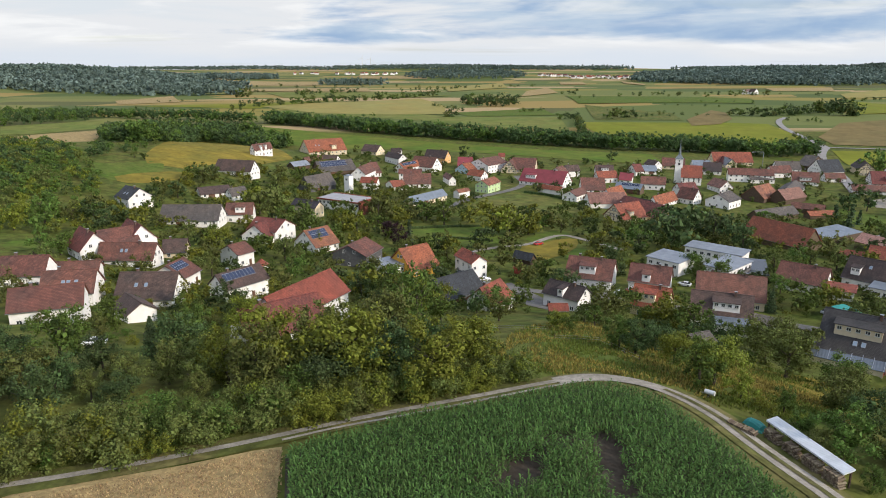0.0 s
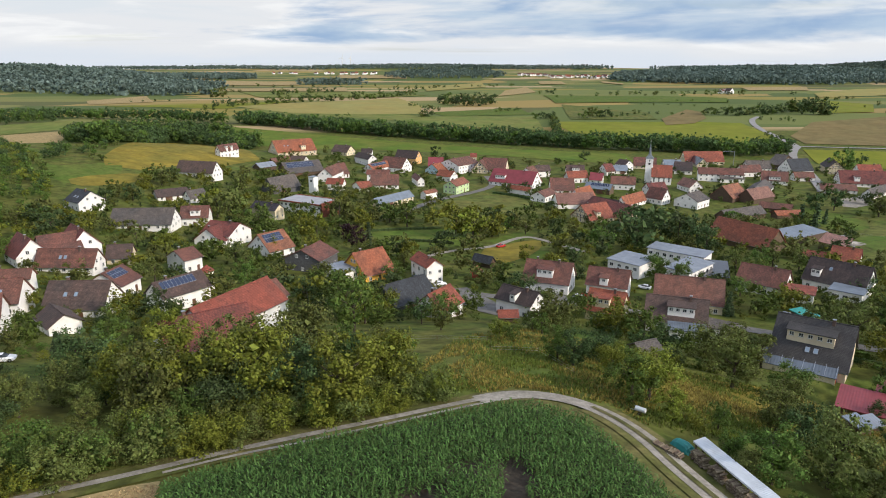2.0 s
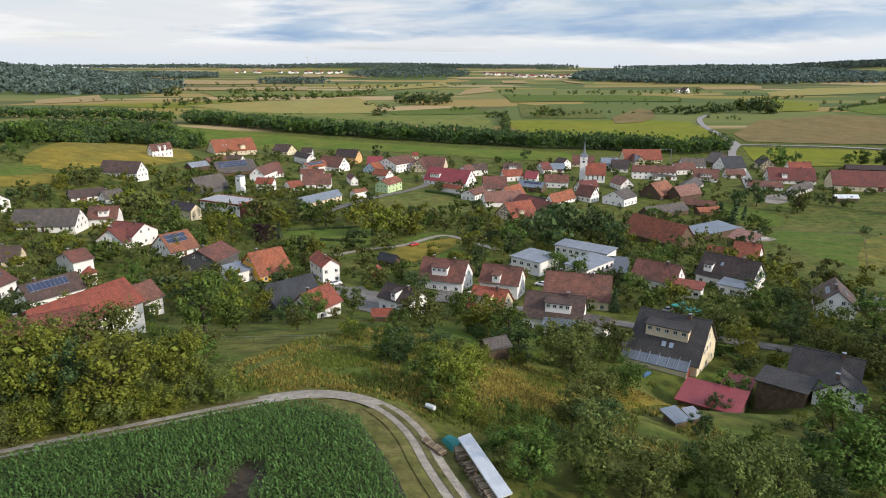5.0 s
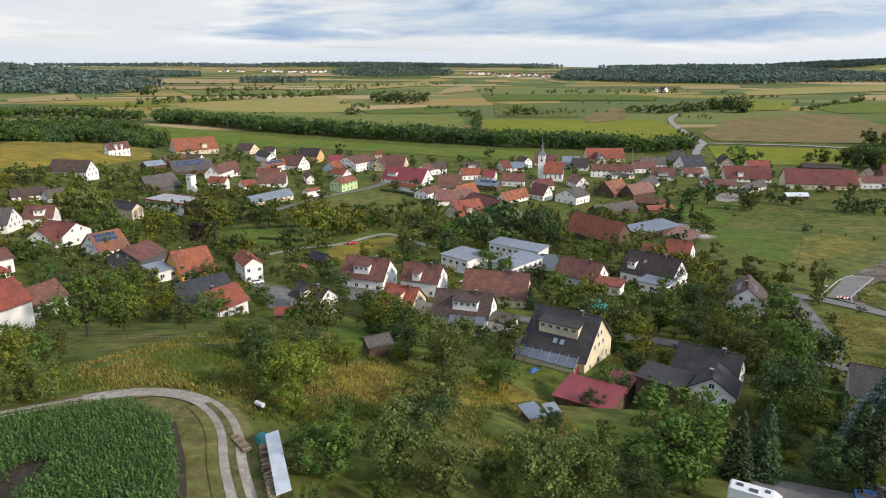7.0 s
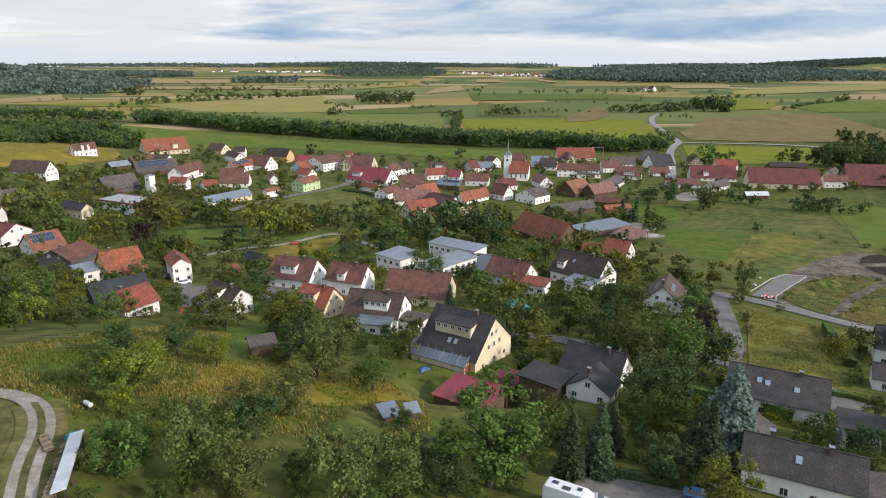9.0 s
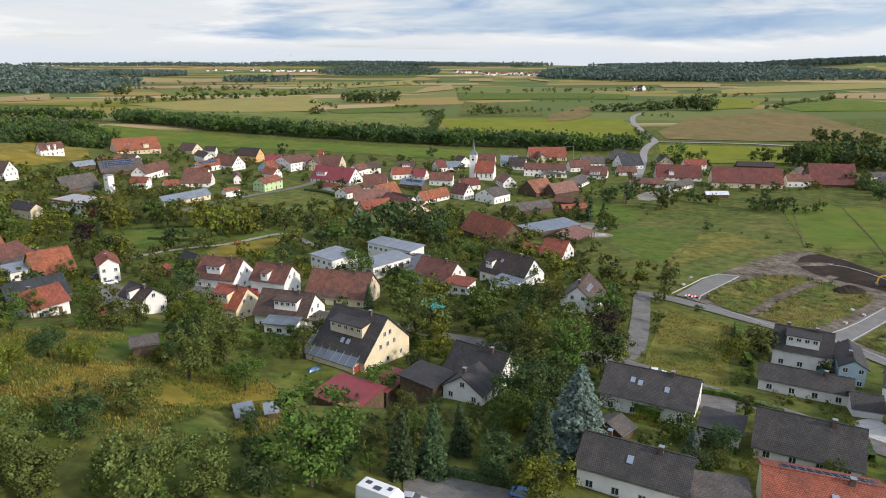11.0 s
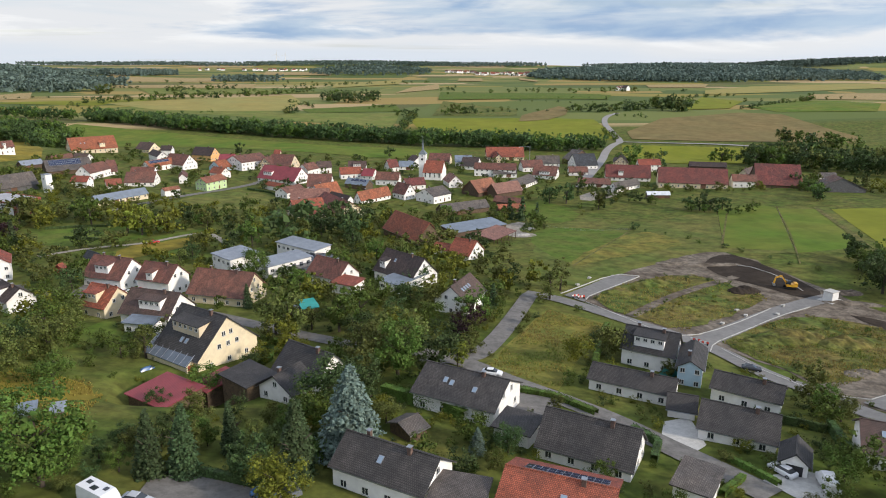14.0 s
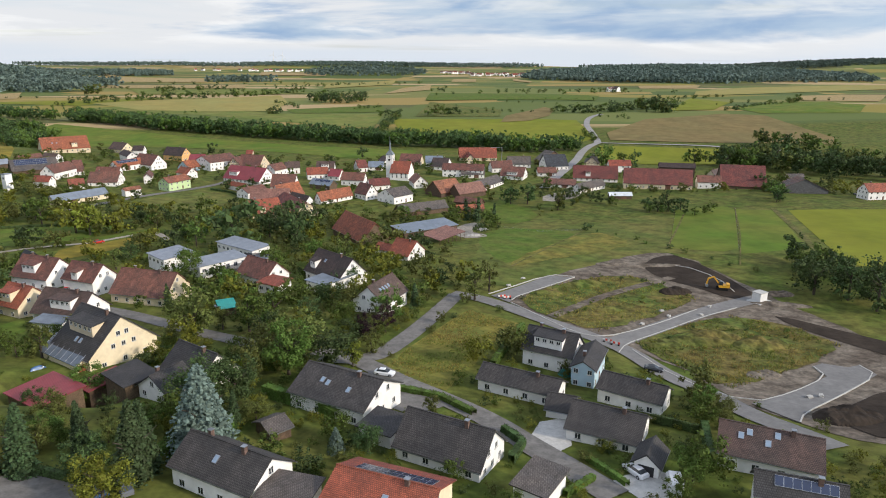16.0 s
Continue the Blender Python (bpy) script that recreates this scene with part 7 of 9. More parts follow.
def hedge(line, w, h, kind="green", label="clipped green garden hedge"):
    """A clipped hedge: a leafy box along a line."""
    r = np.random.default_rng(int(abs(line[0][0]) * 7))
    P, D, V, F = [], [], [], []
    pts = dense(line, 1.0, False)
    for a, b in zip(pts, pts[1:]):
        d = (b - a).normalized()
        sx, sy = -d.y, d.x
        n = int(70 * (h + w) / 2.5)
        for _ in range(n):
            f = r.uniform()
            q = a.lerp(b, f)
            u = r.uniform(-1, 1) * (w + 2 * h)
            if abs(u) < w / 2 + 0.01 * h:
                off, z, nn = u, h, (0, 0, 1)
            else:
                side = 1 if u > 0 else -1
                off, z, nn = side * w / 2, h * r.uniform(0, 1), (sx * side, sy * side, 0.3)
            x, y = q.x + sx * off, q.y + sy * off
            P.append((x, y, ground(x, y) + z + r.normal(0, 0.06))), D.append(nn)
        k = len(V)
        for q in (a, b):
            for off in (-0.42 * w, 0.42 * w):
                x, y = q.x + sx * off, q.y + sy * off
                z = ground(x, y)
                V += [(x, y, z - 0.1), (x, y, z + 0.9 * h)]
        F += [(k, k + 4, k + 5, k + 1), (k + 2, k + 3, k + 7, k + 6), (k + 1, k + 5, k + 7, k + 3)]
    v, f = leaf_quads(np.array(P), np.array(D), 0.26, r)
    n = len(V)
    ob = new("hedge", mesh("hedge", V + v.tolist(), F + (f + n).tolist(), LEAF[kind]))
    return tagged(ob, label, "hedge")


def fence(line, step=3.0, h=1.1, label="thin wooden post and wire pasture fence"):
    c = tagged(new("fence"), label, "fence")
    pts = dense(line, step, False)
    s = Shape()
    s.tube(0, 0, -0.3, h, 0.06, 0.05, WALL["wood"], 5)
    me = s.mesh("post")
    for p in pts:
        part("post", me, c, m=pose(p.x, p.y, ground(p.x, p.y)))
    for z in (0.5, 0.95):
        r = Shape()
        for a, b in zip(pts, pts[1:]):
            za, zb = ground(a.x, a.y) + z, ground(b.x, b.y) + z
            r.prism([(a.x, a.y, za), (b.x, b.y, zb), (b.x, b.y + 0.03, zb)], [(a.x, a.y, za + 0.03), (b.x, b.y, zb + 0.03), (b.x, b.y + 0.03, zb + 0.03)], METAL)
        part("wire", r.mesh("wire"), c)
    return c


def pole_lamp(x, y, turn, h=12.0, arm=6.0):
    c = tagged(new("street_lamp"), "tall grey steel pole with a long cantilever arm", "lamp post")
    c.matrix_world = pose(x, y, ground(x, y), 0, 0, turn)
    s = Shape()
    s.tube(0, 0, -0.3, h, 0.28, 0.2, METAL, 8)
    part("pole", s.mesh("pole"), c)
    s = Shape()
    s.box(-arm, 0.3, -0.12, 0.12, h - 0.25, h, METAL)
    part("arm", s.mesh("arm"), c)
    s = Shape()
    s.box(-arm, -arm + 0.9, -0.25, 0.25, h - 0.4, h - 0.25, PAINT)
    part("lamp_head", s.mesh("lamp_head"), c)


def church(x, y, turn, L, W, ridge, eave, tower_x, tower_y, tip):
    """Nave with a steep red roof, and a square white tower under a slender spire."""
    c = tagged(new("church"), "white village church with red roof and pointed spire", "church")
    c.matrix_world = pose(x, y, ground(x, y), 0, 0, turn)
    BUILT.append((x, y, turn, L / 2 + 3, W / 2 + 1))
    s = Shape()
    w = W / 2
    ring = [(-w, -2), (w, -2), (w, eave), (0, ridge), (-w, eave)]
    s.prism([(-L / 2, p, q) for p, q in ring][::-1], [(L / 2, p, q) for p, q in ring][::-1], WALL["white"])
    part("nave", s.mesh("nave"), c)
    for side in (-1, 1):
        r = Shape()
        roof_slab(r, L, w, ridge, eave, 0.4, 0.2, ROOF["red"], side)
        part("roof", r.mesh("roof"), c)
        for k in range(4):
            add_window(c, -L / 2 + L * (k + 0.5) / 4, side * w, 1.6, 0 if side < 0 else 180, 1.0, 3.0)
    base = ground(tower_x, tower_y) - ground(x, y)
    m = pose(0, 0, 0, 0, 0, -turn) @ pose(tower_x - x, tower_y - y, base) @ pose(0, 0, 0, 0, 0, turn)
    h = tip * 0.58
    s = Shape()
    s.box(-2.4, 2.4, -2.4, 2.4, -2, h, WALL["white"])
    t = part("tower", s.mesh("tower"), c, m=m)
    s = Shape()
    s.prism([(-2.7, -2.7, h), (2.7, -2.7, h), (2.7, 2.7, h), (-2.7, 2.7, h)], [(-0.9, -0.9, h + 2.6), (0.9, -0.9, h + 2.6), (0.9, 0.9, h + 2.6), (-0.9, 0.9, h + 2.6)], SPIRE)
    s.tube(0, 0, h + 2.5, tip - 0.8, 0.95, 0.08, SPIRE, 8)
    part("spire", s.mesh("spire"), t)
    s = Shape()
    s.tube(0, 0, tip - 0.9, tip + 0.8, 0.06, 0.05, METAL, 6)
    s.box(-0.4, 0.4, -0.05, 0.05, tip + 0.25, tip + 0.35, METAL)
    part("cross", s.mesh("cross"), t)
    for k in range(4):
        s = Shape()
        s.tube(0, 0, 0, 0.08, 0.8, 0.8, CLOCK, 16)
        part("clock_face", s.mesh("clock_face"), t, m=pose(0, 0, 0, 0, 0, 90 * k) @ pose(0, -2.4, h - 3.4, 90))
        add_window(t, *((0, -2.4), (2.4, 0), (0, 2.4), (-2.4, 0))[k], h - 2.0, 90 * k, 0.8, 1.5)


def turret(x, y):
    c = tagged(new("corner_turret"), "white round corner turret with red tiled cap", "house")
    c.matrix_world = pose(x, y, ground(x, y))
    s = Shape()
    s.tube(0, 0, -2, 5.6, 1.9, 1.9, WALL["white"], 16)
    part("wall", s.mesh("wall"), c)
    s = Shape()
    s.tube(0, 0, 5.5, 7.4, 2.4, 0.05, ROOF["red"], 8)
    part("roof", s.mesh("roof"), c)
    for k in range(3):
        a = radians(-60 * k)
        add_window(c, 1.9 * math.sin(a), -1.9 * math.cos(a), 3.4, -60 * k, 0.9, 1.2)


def site_container(x, y, turn):
    c = tagged(new("concrete_chamber"), "white concrete chamber on a pale slab", "container")
    c.matrix_world = pose(x, y, ground(x, y) + 0.1, 0, 0, turn)
    s = Shape()
    s.box(-3.2, 3.2, -2.6, 2.6, -0.3, 0.25, KERB)
    part("slab", s.mesh("slab"), c)
    s = Shape()
    s.box(-1.7, 1.7, -1.5, 1.5, 0.25, 3.1, PAINT)
    part("body", s.mesh("body"), c)
    s = Shape()
    s.box(-1.85, 1.85, -1.65, 1.65, 3.1, 3.3, KERB)
    part("cover", s.mesh("cover"), c)


def kerb_stack(x, y, turn):
    """A few concrete kerbstones left in a loose stack."""
    c = tagged(new("kerbstone_stack"), "pale concrete kerbstones stacked on the site", "kerbstones")
    c.matrix_world = pose(x, y, ground(x, y) + 0.25, 0, 0, turn)
    r = np.random.default_rng(int(x * 7))
    for k in range(6):
        s = Shape()
        s.box(-0.6, 0.6, -0.13, 0.13, 0.0, 0.24, KERB)
        part("kerbstone", s.mesh("kerbstone"), c, m=pose(r.normal(0, 0.15), -0.4 + 0.3 * (k % 3), 0.25 * (k // 3), 0, 0, r.normal(0, 6)))
    return c


def barrier(x, y, turn):
    c = tagged(new("barrier"), "red and white plastic road barrier", "barrier")
    c.matrix_world = pose(x, y, ground(x, y) + 0.2, 0, 0, turn)
    for k in range(4):
        s = Shape()
        s.box(-1.2 + 0.6 * k, -0.62 + 0.6 * k, -0.05, 0.05, 0.45, 1.0, RED_PLASTIC if k % 2 else PAINT)
        part("panel", s.mesh("panel"), c)
    for k in (-0.9, 0.9):
        s = Shape()
        s.box(k - 0.2, k + 0.2, -0.35, 0.35, 0, 0.45, RUBBER)
        part("foot", s.mesh("foot"), c)


def hall_tower(x, y):
    c = tagged(new("hose_tower"), "white square tower of the fire station", "tower")
    c.matrix_world = pose(x, y, ground(x, y), 0, 0, -32)
    s = Shape()
    s.box(-1.9, 1.9, -1.9, 1.9, -1, 10.2, WALL["white"])
    part("wall", s.mesh("wall"), c)
    s = Shape()
    s.box(-2.1, 2.1, -2.1, 2.1, 10.2, 10.5, ROOF["metal"])
    part("roof", s.mesh("roof"), c)
    add_window(c, 0, -1.9, 7.5, 0, 1.6, 1.2)


def turbine(x, y, h=70.0):
    c = tagged(new("wind_turbine"), "distant white wind turbine on the skyline", "wind turbine")
    c.matrix_world = pose(x, y, ground(x, y))
    s = Shape()
    s.tube(0, 0, 0, h, 2.2, 1.4, PAINT, 8)
    part("tower", s.mesh("tower"), c)
    for k in range(3):
        s = Shape()
        s.prism([(-1.2, -0.4, 0), (1.2, -0.4, 0), (1.2, 0.4, 0), (-1.2, 0.4, 0)], [(-0.3, -0.1, 34), (0.3, -0.1, 34), (0.3, 0.1, 34), (-0.3, 0.1, 34)], PAINT)
        part("blade", s.mesh("blade"), c, m=pose(0, -3, h, 0, 15 + 120 * k, 0))


def far_village(x, y, rx, ry, n, seed):
    """Distant houses, too small to pick apart."""
    r = np.random.default_rng(seed)
    s = Shape()
    roofs = [ROOF[k] for k in ("red", "redbrown", "orange", "brown")]
    for _ in range(n):
        px, py = x + r.uniform(-rx, rx), y + r.uniform(-ry, ry)
        z, t = ground(px, py), r.uniform(0, 3.14)
        L, W, H, E = r.uniform(6, 11), r.uniform(4.5, 6), r.uniform(9, 12), r.uniform(5, 6.5)
        c, q = math.cos(t), math.sin(t)

        def at(u, v, w):
            return (px + c * u - q * v, py + q * u + c * v, z + w)

        ring = [(-W, -3), (W, -3), (W, E), (0, H - 0.3), (-W, E)]
        s.prism([at(-L, p, w) for p, w in ring][::-1], [at(L, p, w) for p, w in ring][::-1], WALL["white"])
        m = roofs[int(r.integers(0, 4))]
        for side in (-1, 1):
            s.prism([at(-L, side * W * 1.1, E - 0.4), at(L, side * W * 1.1, E - 0.4), at(L, 0, H), at(-L, 0, H)][::side], [at(-L, side * W * 1.1, E), at(L, side * W * 1.1, E), at(L, 0, H + 0.4), at(-L, 0, H + 0.4)][::side], m)
    return tagged(new("far_village", s.mesh("far_village")), "distant village of white houses with red roofs", "village", kind="stuff")


def lean_to(x, y, turn, x0, x1, y0, y1, z0, z1):
    """A glazed lean-to that carries a house's roof on at a flatter slope; z0 at the house, z1 at the outer eave."""
    h = new("annex")
    tagged(h, "glazed lean-to annex with cream walls and an orange-brown door", "annex")
    h.matrix_world = pose(x, y, ground(x, y), 0, 0, turn)
    mid = y0 + (y1 - y0) * 0.4
    zm = z0 + (z1 - z0) * 0.4
    for name, a, b, za, zb, m in (("glass_strip", y0, mid, z0, zm, ROOF["bluegrey"]), ("roof", mid, y1 + 0.3, zm, z1 - 0.15, ROOF["pvglass"])):
        s = Shape()
        low = [(x0 - 0.2, a, za), (x1 + 0.2, a, za), (x1 + 0.2, b, zb), (x0 - 0.2, b, zb)]
        s.prism(low[::-1], [(p, q, z + 0.14) for p, q, z in low][::-1], m)
        part(name, s.mesh(name), h)
    s = Shape()
    ring = [(x0, y0), (x1, y0), (x1, y1), (x0, y1)]
    s.prism([(*p, -1.5) for p in ring], [(p, q, (z0 if q == y0 else z1) - 0.05) for p, q in ring], WALL["cream"])
    part("wall", s.mesh("wall"), h)
    s = Shape()
    s.box(x0 - 0.06, x0 + 0.1, y0 + 2.1, y1 - 0.3, -0.2, z1 - 0.1, WALL["redwood"])
    part("door", s.mesh("door"), h, "orange-brown wooden door")
    n = 7
    for k in range(n + 1):
        s = Shape()
        px = x0 + (x1 - x0) * k / n
        low = [(px - 0.05, y0 + 0.05, z0 + 0.14), (px + 0.05, y0 + 0.05, z0 + 0.14), (px + 0.05, y1 + 0.28, z1 - 0.02), (px - 0.05, y1 + 0.28, z1 - 0.02)]
        s.prism(low[::-1], [(p, q, z + 0.06) for p, q, z in low][::-1], METAL)
        part("glazing_bar", s.mesh("glazing_bar"), h)
    return h


# ---- things about the village ----
church(166.1, 451.1, 163, 12.8, 15.7, 12.0, 5.0, 158.1, 453.6, 28.0)
car(11.0, 203.2, 20, "white", "white car parked beside the village street")
car(3.1, 211.9, 60, "grey", "dark grey car parked beside a white house")
car(37.2, 266.4, 35, "red", "red car driving path between gardens")
car(52.6, 192.4, 30, "white", "white car parked before the houses")
car(56.4, 194.9, 120, "red", "dark red car parked between houses")
car(59.8, 181.1, 110, "white", "white car parked beside a cream gable")
car(216.2, 128.7, -25, "black", "black car parked on the new road")
car(192.7, 79.0, 115, "white", "white car parked before a garage")
car(100.4, 69.4, -20, "silver", "silver car parked beside a motorhome")
car(154.1, 121.1, -20, "white", "small white car parked at the roadside")
car(-150.4, 288.7, 20, "silver", "silver car parked beside a white house")
car(-67.1, 112.0, 15, "white", "white car parked on a forecourt")
car(77.2, 206.0, 150, "white", "white car parked behind houses")
car(107.6, 176.2, 30, "silver", "silver car on the street")
car(434.2, 360.2, 10, "black", "dark car in a farm yard")
car(431.1, 351.7, 10, "blue", "blue car in a farm yard")
car(115.7, 72.4, -30, "blue", "blue car at the edge of the parking area")
car(118.6, 74.7, 120, "grey", "grey-green car parked under bushes")
car(111.6, 207.5, 140, "silver", "silver car beside a house")
car(196.9, 74.4, 75, "white", "white delivery van parked on a paved yard", True)
motorhome(96.8, 67.8, -35)
excavator(266.9, 195.2, 160)
tank_trailer(35.5, 81.2, 140)
site_container(273.2, 183.2, 25)
barrier(190.1, 183.9, 10)
barrier(191.6, 182.9, 10)
barrier(211.5, 147.5, -30)
barrier(212.9, 145.6, -30)
hall_tower(-59.1, 385.4)
turret(-58.2, 192.7)
pole_lamp(248.3, 523.6, 0, 13.0, 9.0)
log_stack(38.3, 68.8, 105, 2.6, 1.2)
log_stack(39.1, 65.9, 105, 2.6, 1.3)
log_stack(39.9, 63.0, 105, 2.6, 1.4)
log_stack(40.7, 60.1, 105, 2.6, 1.5)
tarp(37.6, 72.0, 120, 3.0, 1.8, 1.1)
log_stack(35.2, 70.7, 125, 4.0, 0.5)
tarp(194.5, 124.8, 30, 3.6, 3.0, 1.6, TEAL, "pale teal garden canopy beside a house")
tarp(82.0, 125.7, 40, 3.0, 1.2, 0.7, paint("blue"), "blue tarpaulin over garden beds")
mound(249.7, 193.0, 10, 12, 7, 2.2, DARKSOIL, "dark heap of dug earth on the site")
mound(220.5, 200.2, 20, 16, 8, 1.8, ROUGH, "weedy earth mound on the site")
mound(205.6, 190.1, 15, 12, 7, 1.2, ROUGH, "weedy earth mound on the site")
mound(222.0, 175.8, 10, 14, 7, 1.2, ROUGH, "weedy earth mound on the site")
mound(240.3, 151.8, 15, 22, 12, 2.4, ROUGH, "large weedy earth mound on the site")
mound(253.3, 147.3, 15, 18, 10, 2.2, ROUGH, "large weedy earth mound on the site")
mound(226.8, 147.4, 10, 12, 7, 1.0, ROUGH, "weedy earth mound on the site")
mound(243.1, 100.0, 20, 16, 10, 2.5, DARKSOIL, "dark heap of dug earth on the site")
mound(242.0, 126.9, 20, 10, 6, 0.8, SOIL, "low heap of bare soil")
mound(200.4, 299.9, 20, 7, 4, 1.3, STONE, "heap of pale rubble stones")
mound(284.0, 189.8, 0, 10, 6, 1.2, SOIL, "churned heap of soil")
mound(253.1, 223.4, 0, 26, 5, 0.8, SOIL, "low soil bank beside the basin")
mound(278.2, 179.9, -15, 20, 5, 0.8, SOIL, "low bank of churned soil")
hedge(((191, 156.3), (186.1, 146.5), (178.2, 127.2)), 1.4, 2.0, "green", "clipped green garden hedge")
hedge(((203.2, 98.9), (206.3, 96.2), (209.5, 92.8)), 0.9, 1.8, "dark", "clipped green garden hedge")
hedge(((131.1, 110.7), (137, 106.7), (142.1, 103.6), (146, 99)), 2.2, 2.6, "green", "thick leafy hedge before a white house")
hedge(((119.8, 125), (124.8, 126.5), (129.9, 124.4)), 1.6, 2.2, "yellow", "clipped green garden hedge")
hedge(((47.2, 408.3), (61.1, 399.4), (71.7, 384)), 1.2, 1.3, "dark", "clipped green garden hedge")
hedge(((-18.3, 294), (-2.4, 299.7), (14.8, 303)), 1, 1.2, "dark", "clipped green garden hedge")
hedge(((-2.1, 275.9), (17.1, 271.8)), 1, 1.2, "dark", "clipped green garden hedge")
hedge(((174.9, 95.2), (177.3, 89.6), (174.2, 83.9)), 1.2, 1.6, "dark", "clipped green garden hedge")
hedge(((186.7, 84), (188.9, 79.3), (190.2, 75.6)), 1, 1.0, "green", "clipped green garden hedge")
hedge(((100.8, 79.8), (109.7, 77.1), (115.2, 75.1)), 1.2, 1.4, "dark", "low dark hedge beside the parking area")
hedge(((180.2, 73.6), (185.8, 77.9)), 1, 1.2, "green", "clipped green garden hedge")
hedge(((156.4, 113.8), (164.8, 110), (170.7, 102.3)), 1.5, 1.2, "green", "low shrubs along the street")
hedge(((101.8, 147), (108.9, 141.8)), 1.4, 1.5, "green", "clipped green garden hedge")
hedge(((211.5, 94.9), (208.4, 87.5), (205.6, 79.7)), 1.3, 2.0, "dark", "clipped green garden hedge")
hedge(((105.3, 140.4), (106.2, 132.1), (102.1, 126.7)), 1, 1.1, "green", "clipped green garden hedge")
hedge(((98.9, 136.3), (103.7, 140.2), (109.1, 134.7)), 1.2, 1.2, "dark", "clipped green garden hedge")
fence(((312, 335.6), (290.7, 290.1), (272, 249.6)), 4)
fence(((342.6, 330), (316.8, 278.5), (297.7, 241.5)), 4)
fence(((209.1, 306.7), (225.2, 291), (247.4, 292.4)), 4)
fence(((18.2, 108.4), (26.9, 110.7), (30, 96.3)), 4)
fence(((-10.1, 123.3), (4.5, 118.8), (18.6, 118.6)), 4)
lean_to(91.74, 136.15, 141.8, -5.8, 8.8, 5.9, 9.8, 5.45, 2.75)
far_village(470, 3080, 70, 60, 22, 3)
far_village(600, 2880, 80, 70, 30, 5)
far_village(670, 2690, 40, 60, 16, 9)
far_village(-520, 3500, 260, 60, 24, 6)
far_village(700, 1560, 26, 12, 3, 8)
turbine(-560, 4550, 66.0)
turbine(-510, 4600, 66.0)


for x, y, turn in ((237.2, 174.4, 20), (237.5, 169.8, 40), (226.5, 162.6, 35), (247.9, 170.8, 30), (254.2, 178.3, 35), (243.6, 112.3, 10), (246.4, 112.7, 60), (194.7, 197.7, 30), (201.2, 206.3, 50)):
    kerb_stack(x, y, turn)
mound(239.6, 226.8, 10, 14, 6, 0.8, SOIL, "churned heap of soil")
mound(194.0, 284.0, 20, 8, 4, 1.2, STONE, "heap of pale rubble stones")


# ---- hedges, woods and garden trees ----
for ring in (((66, 92), (72, 118), (100, 128), (112, 120), (108, 106), (92, 100), (80, 90)), ((39.3, 90.2), (51.0, 114.5), (68, 128), (79.1, 116.6), (76, 97), (60, 84), (45.8, 83.0)), ((-3.8, 131.6), (23.0, 120.2), (32.4, 133.1), (41.1, 140.1), (40.4, 112), (35.5, 92), (30.4, 86.9), (12, 80), (12, 100)), ((153, 262), (176, 312), (196, 296), (192, 262), (176, 250))):
    OPEN.append((ring, (min(q[0] for q in ring), max(q[0] for q in ring), min(q[1] for q in ring), max(q[1] for q in ring))))

tree(26.5, 283.8, 15.0, "yellow", "garden")
tree(35.6, 289.2, 12.0, "yellow", "garden")
tree(-33.3, 314.9, 14.0, "olive", "garden")
tree(-2.5, 303.4, 14.0, "green", "garden")
tree(-41.3, 285.9, 11.0, "yellow", "garden")
tree(51.3, 294.9, 8.0, "olive", "garden")
tree(128.5, 233.2, 9.0, "green", "garden")
tree(118.6, 257.4, 12.0, "dark", "garden")
tree(103.5, 281.5, 12.0, "dark", "garden")
tree(187.2, 191.2, 12.0, "birch", "garden")
tree(151.1, 134.7, 6.0, "olive", "garden")
tree(154.2, 150.2, 8.0, "purple", "garden")
tree(162.9, 174.0, 7.0, "conifer", "garden")
tree(126.1, 86.2, 16.2, "blue", "garden")
tree(108.4, 85.8, 9.0, "conifer", "garden")
tree(151.4, 88.0, 6.0, "dark", "garden")
tree(200.5, 75.9, 7.0, "green", "garden")
tree(304.9, 205.0, 11.0, "dark", "field")
tree(307.3, 191.9, 11.0, "dark", "field")
tree(311.2, 183.9, 12.0, "dark", "field")
tree(316.3, 358.3, 8.0, "dark", "field")
tree(39.2, 88.7, 9.0, "yellow", "slope")
tree(35.8, 85.9, 8.0, "green", "slope")
tree(-2.6, 135.0, 9.0, "green", "garden")
tree(-5.2, 173.4, 7.0, "green", "garden")
tree(-14.4, 217.9, 7.0, "dark", "garden")
tree(348.9, 501.1, 9.0, "dark", "garden")
tree(419.7, 554.7, 11.0, "green", "field")
tree(434.4, 553.5, 11.0, "green", "field")
tree(354.8, 539.0, 12.0, "green", "garden")
tree(211.7, 333.9, 8.0, "conifer", "garden")
tree(134.1, 158.3, 8.0, "dark", "garden")
tree(-16.8, 265.0, 10.0, "conifer", "garden")
tree(-20.7, 256.3, 9.0, "purple", "garden")
tree(-80.3, 369.4, 9.0, "olive", "garden")
tree(66.8, 313.8, 6.0, "dark", "garden")
tree(47.4, 150.0, 6.0, "green", "garden")
tree(53.8, 155.6, 8.0, "olive", "garden")
tree(38.4, 149.4, 7.0, "olive", "garden")
tree(74.3, 132.5, 6.0, "green", "slope")
tree(97.6, 210.6, 5.0, "green", "garden")
tree(-73.7, 283.8, 10.0, "green", "garden")
tree(-39.3, 116.8, 10.0, "yellow", "wood")
tree(-20.5, 93.0, 12.0, "olive", "wood")
tree(-7.4, 149.9, 10.0, "yellow", "wood")
tree(-159.2, 232.1, 12.2, "yellow", "slope")
tree(-157.0, 247.6, 14.4, "green", "slope")
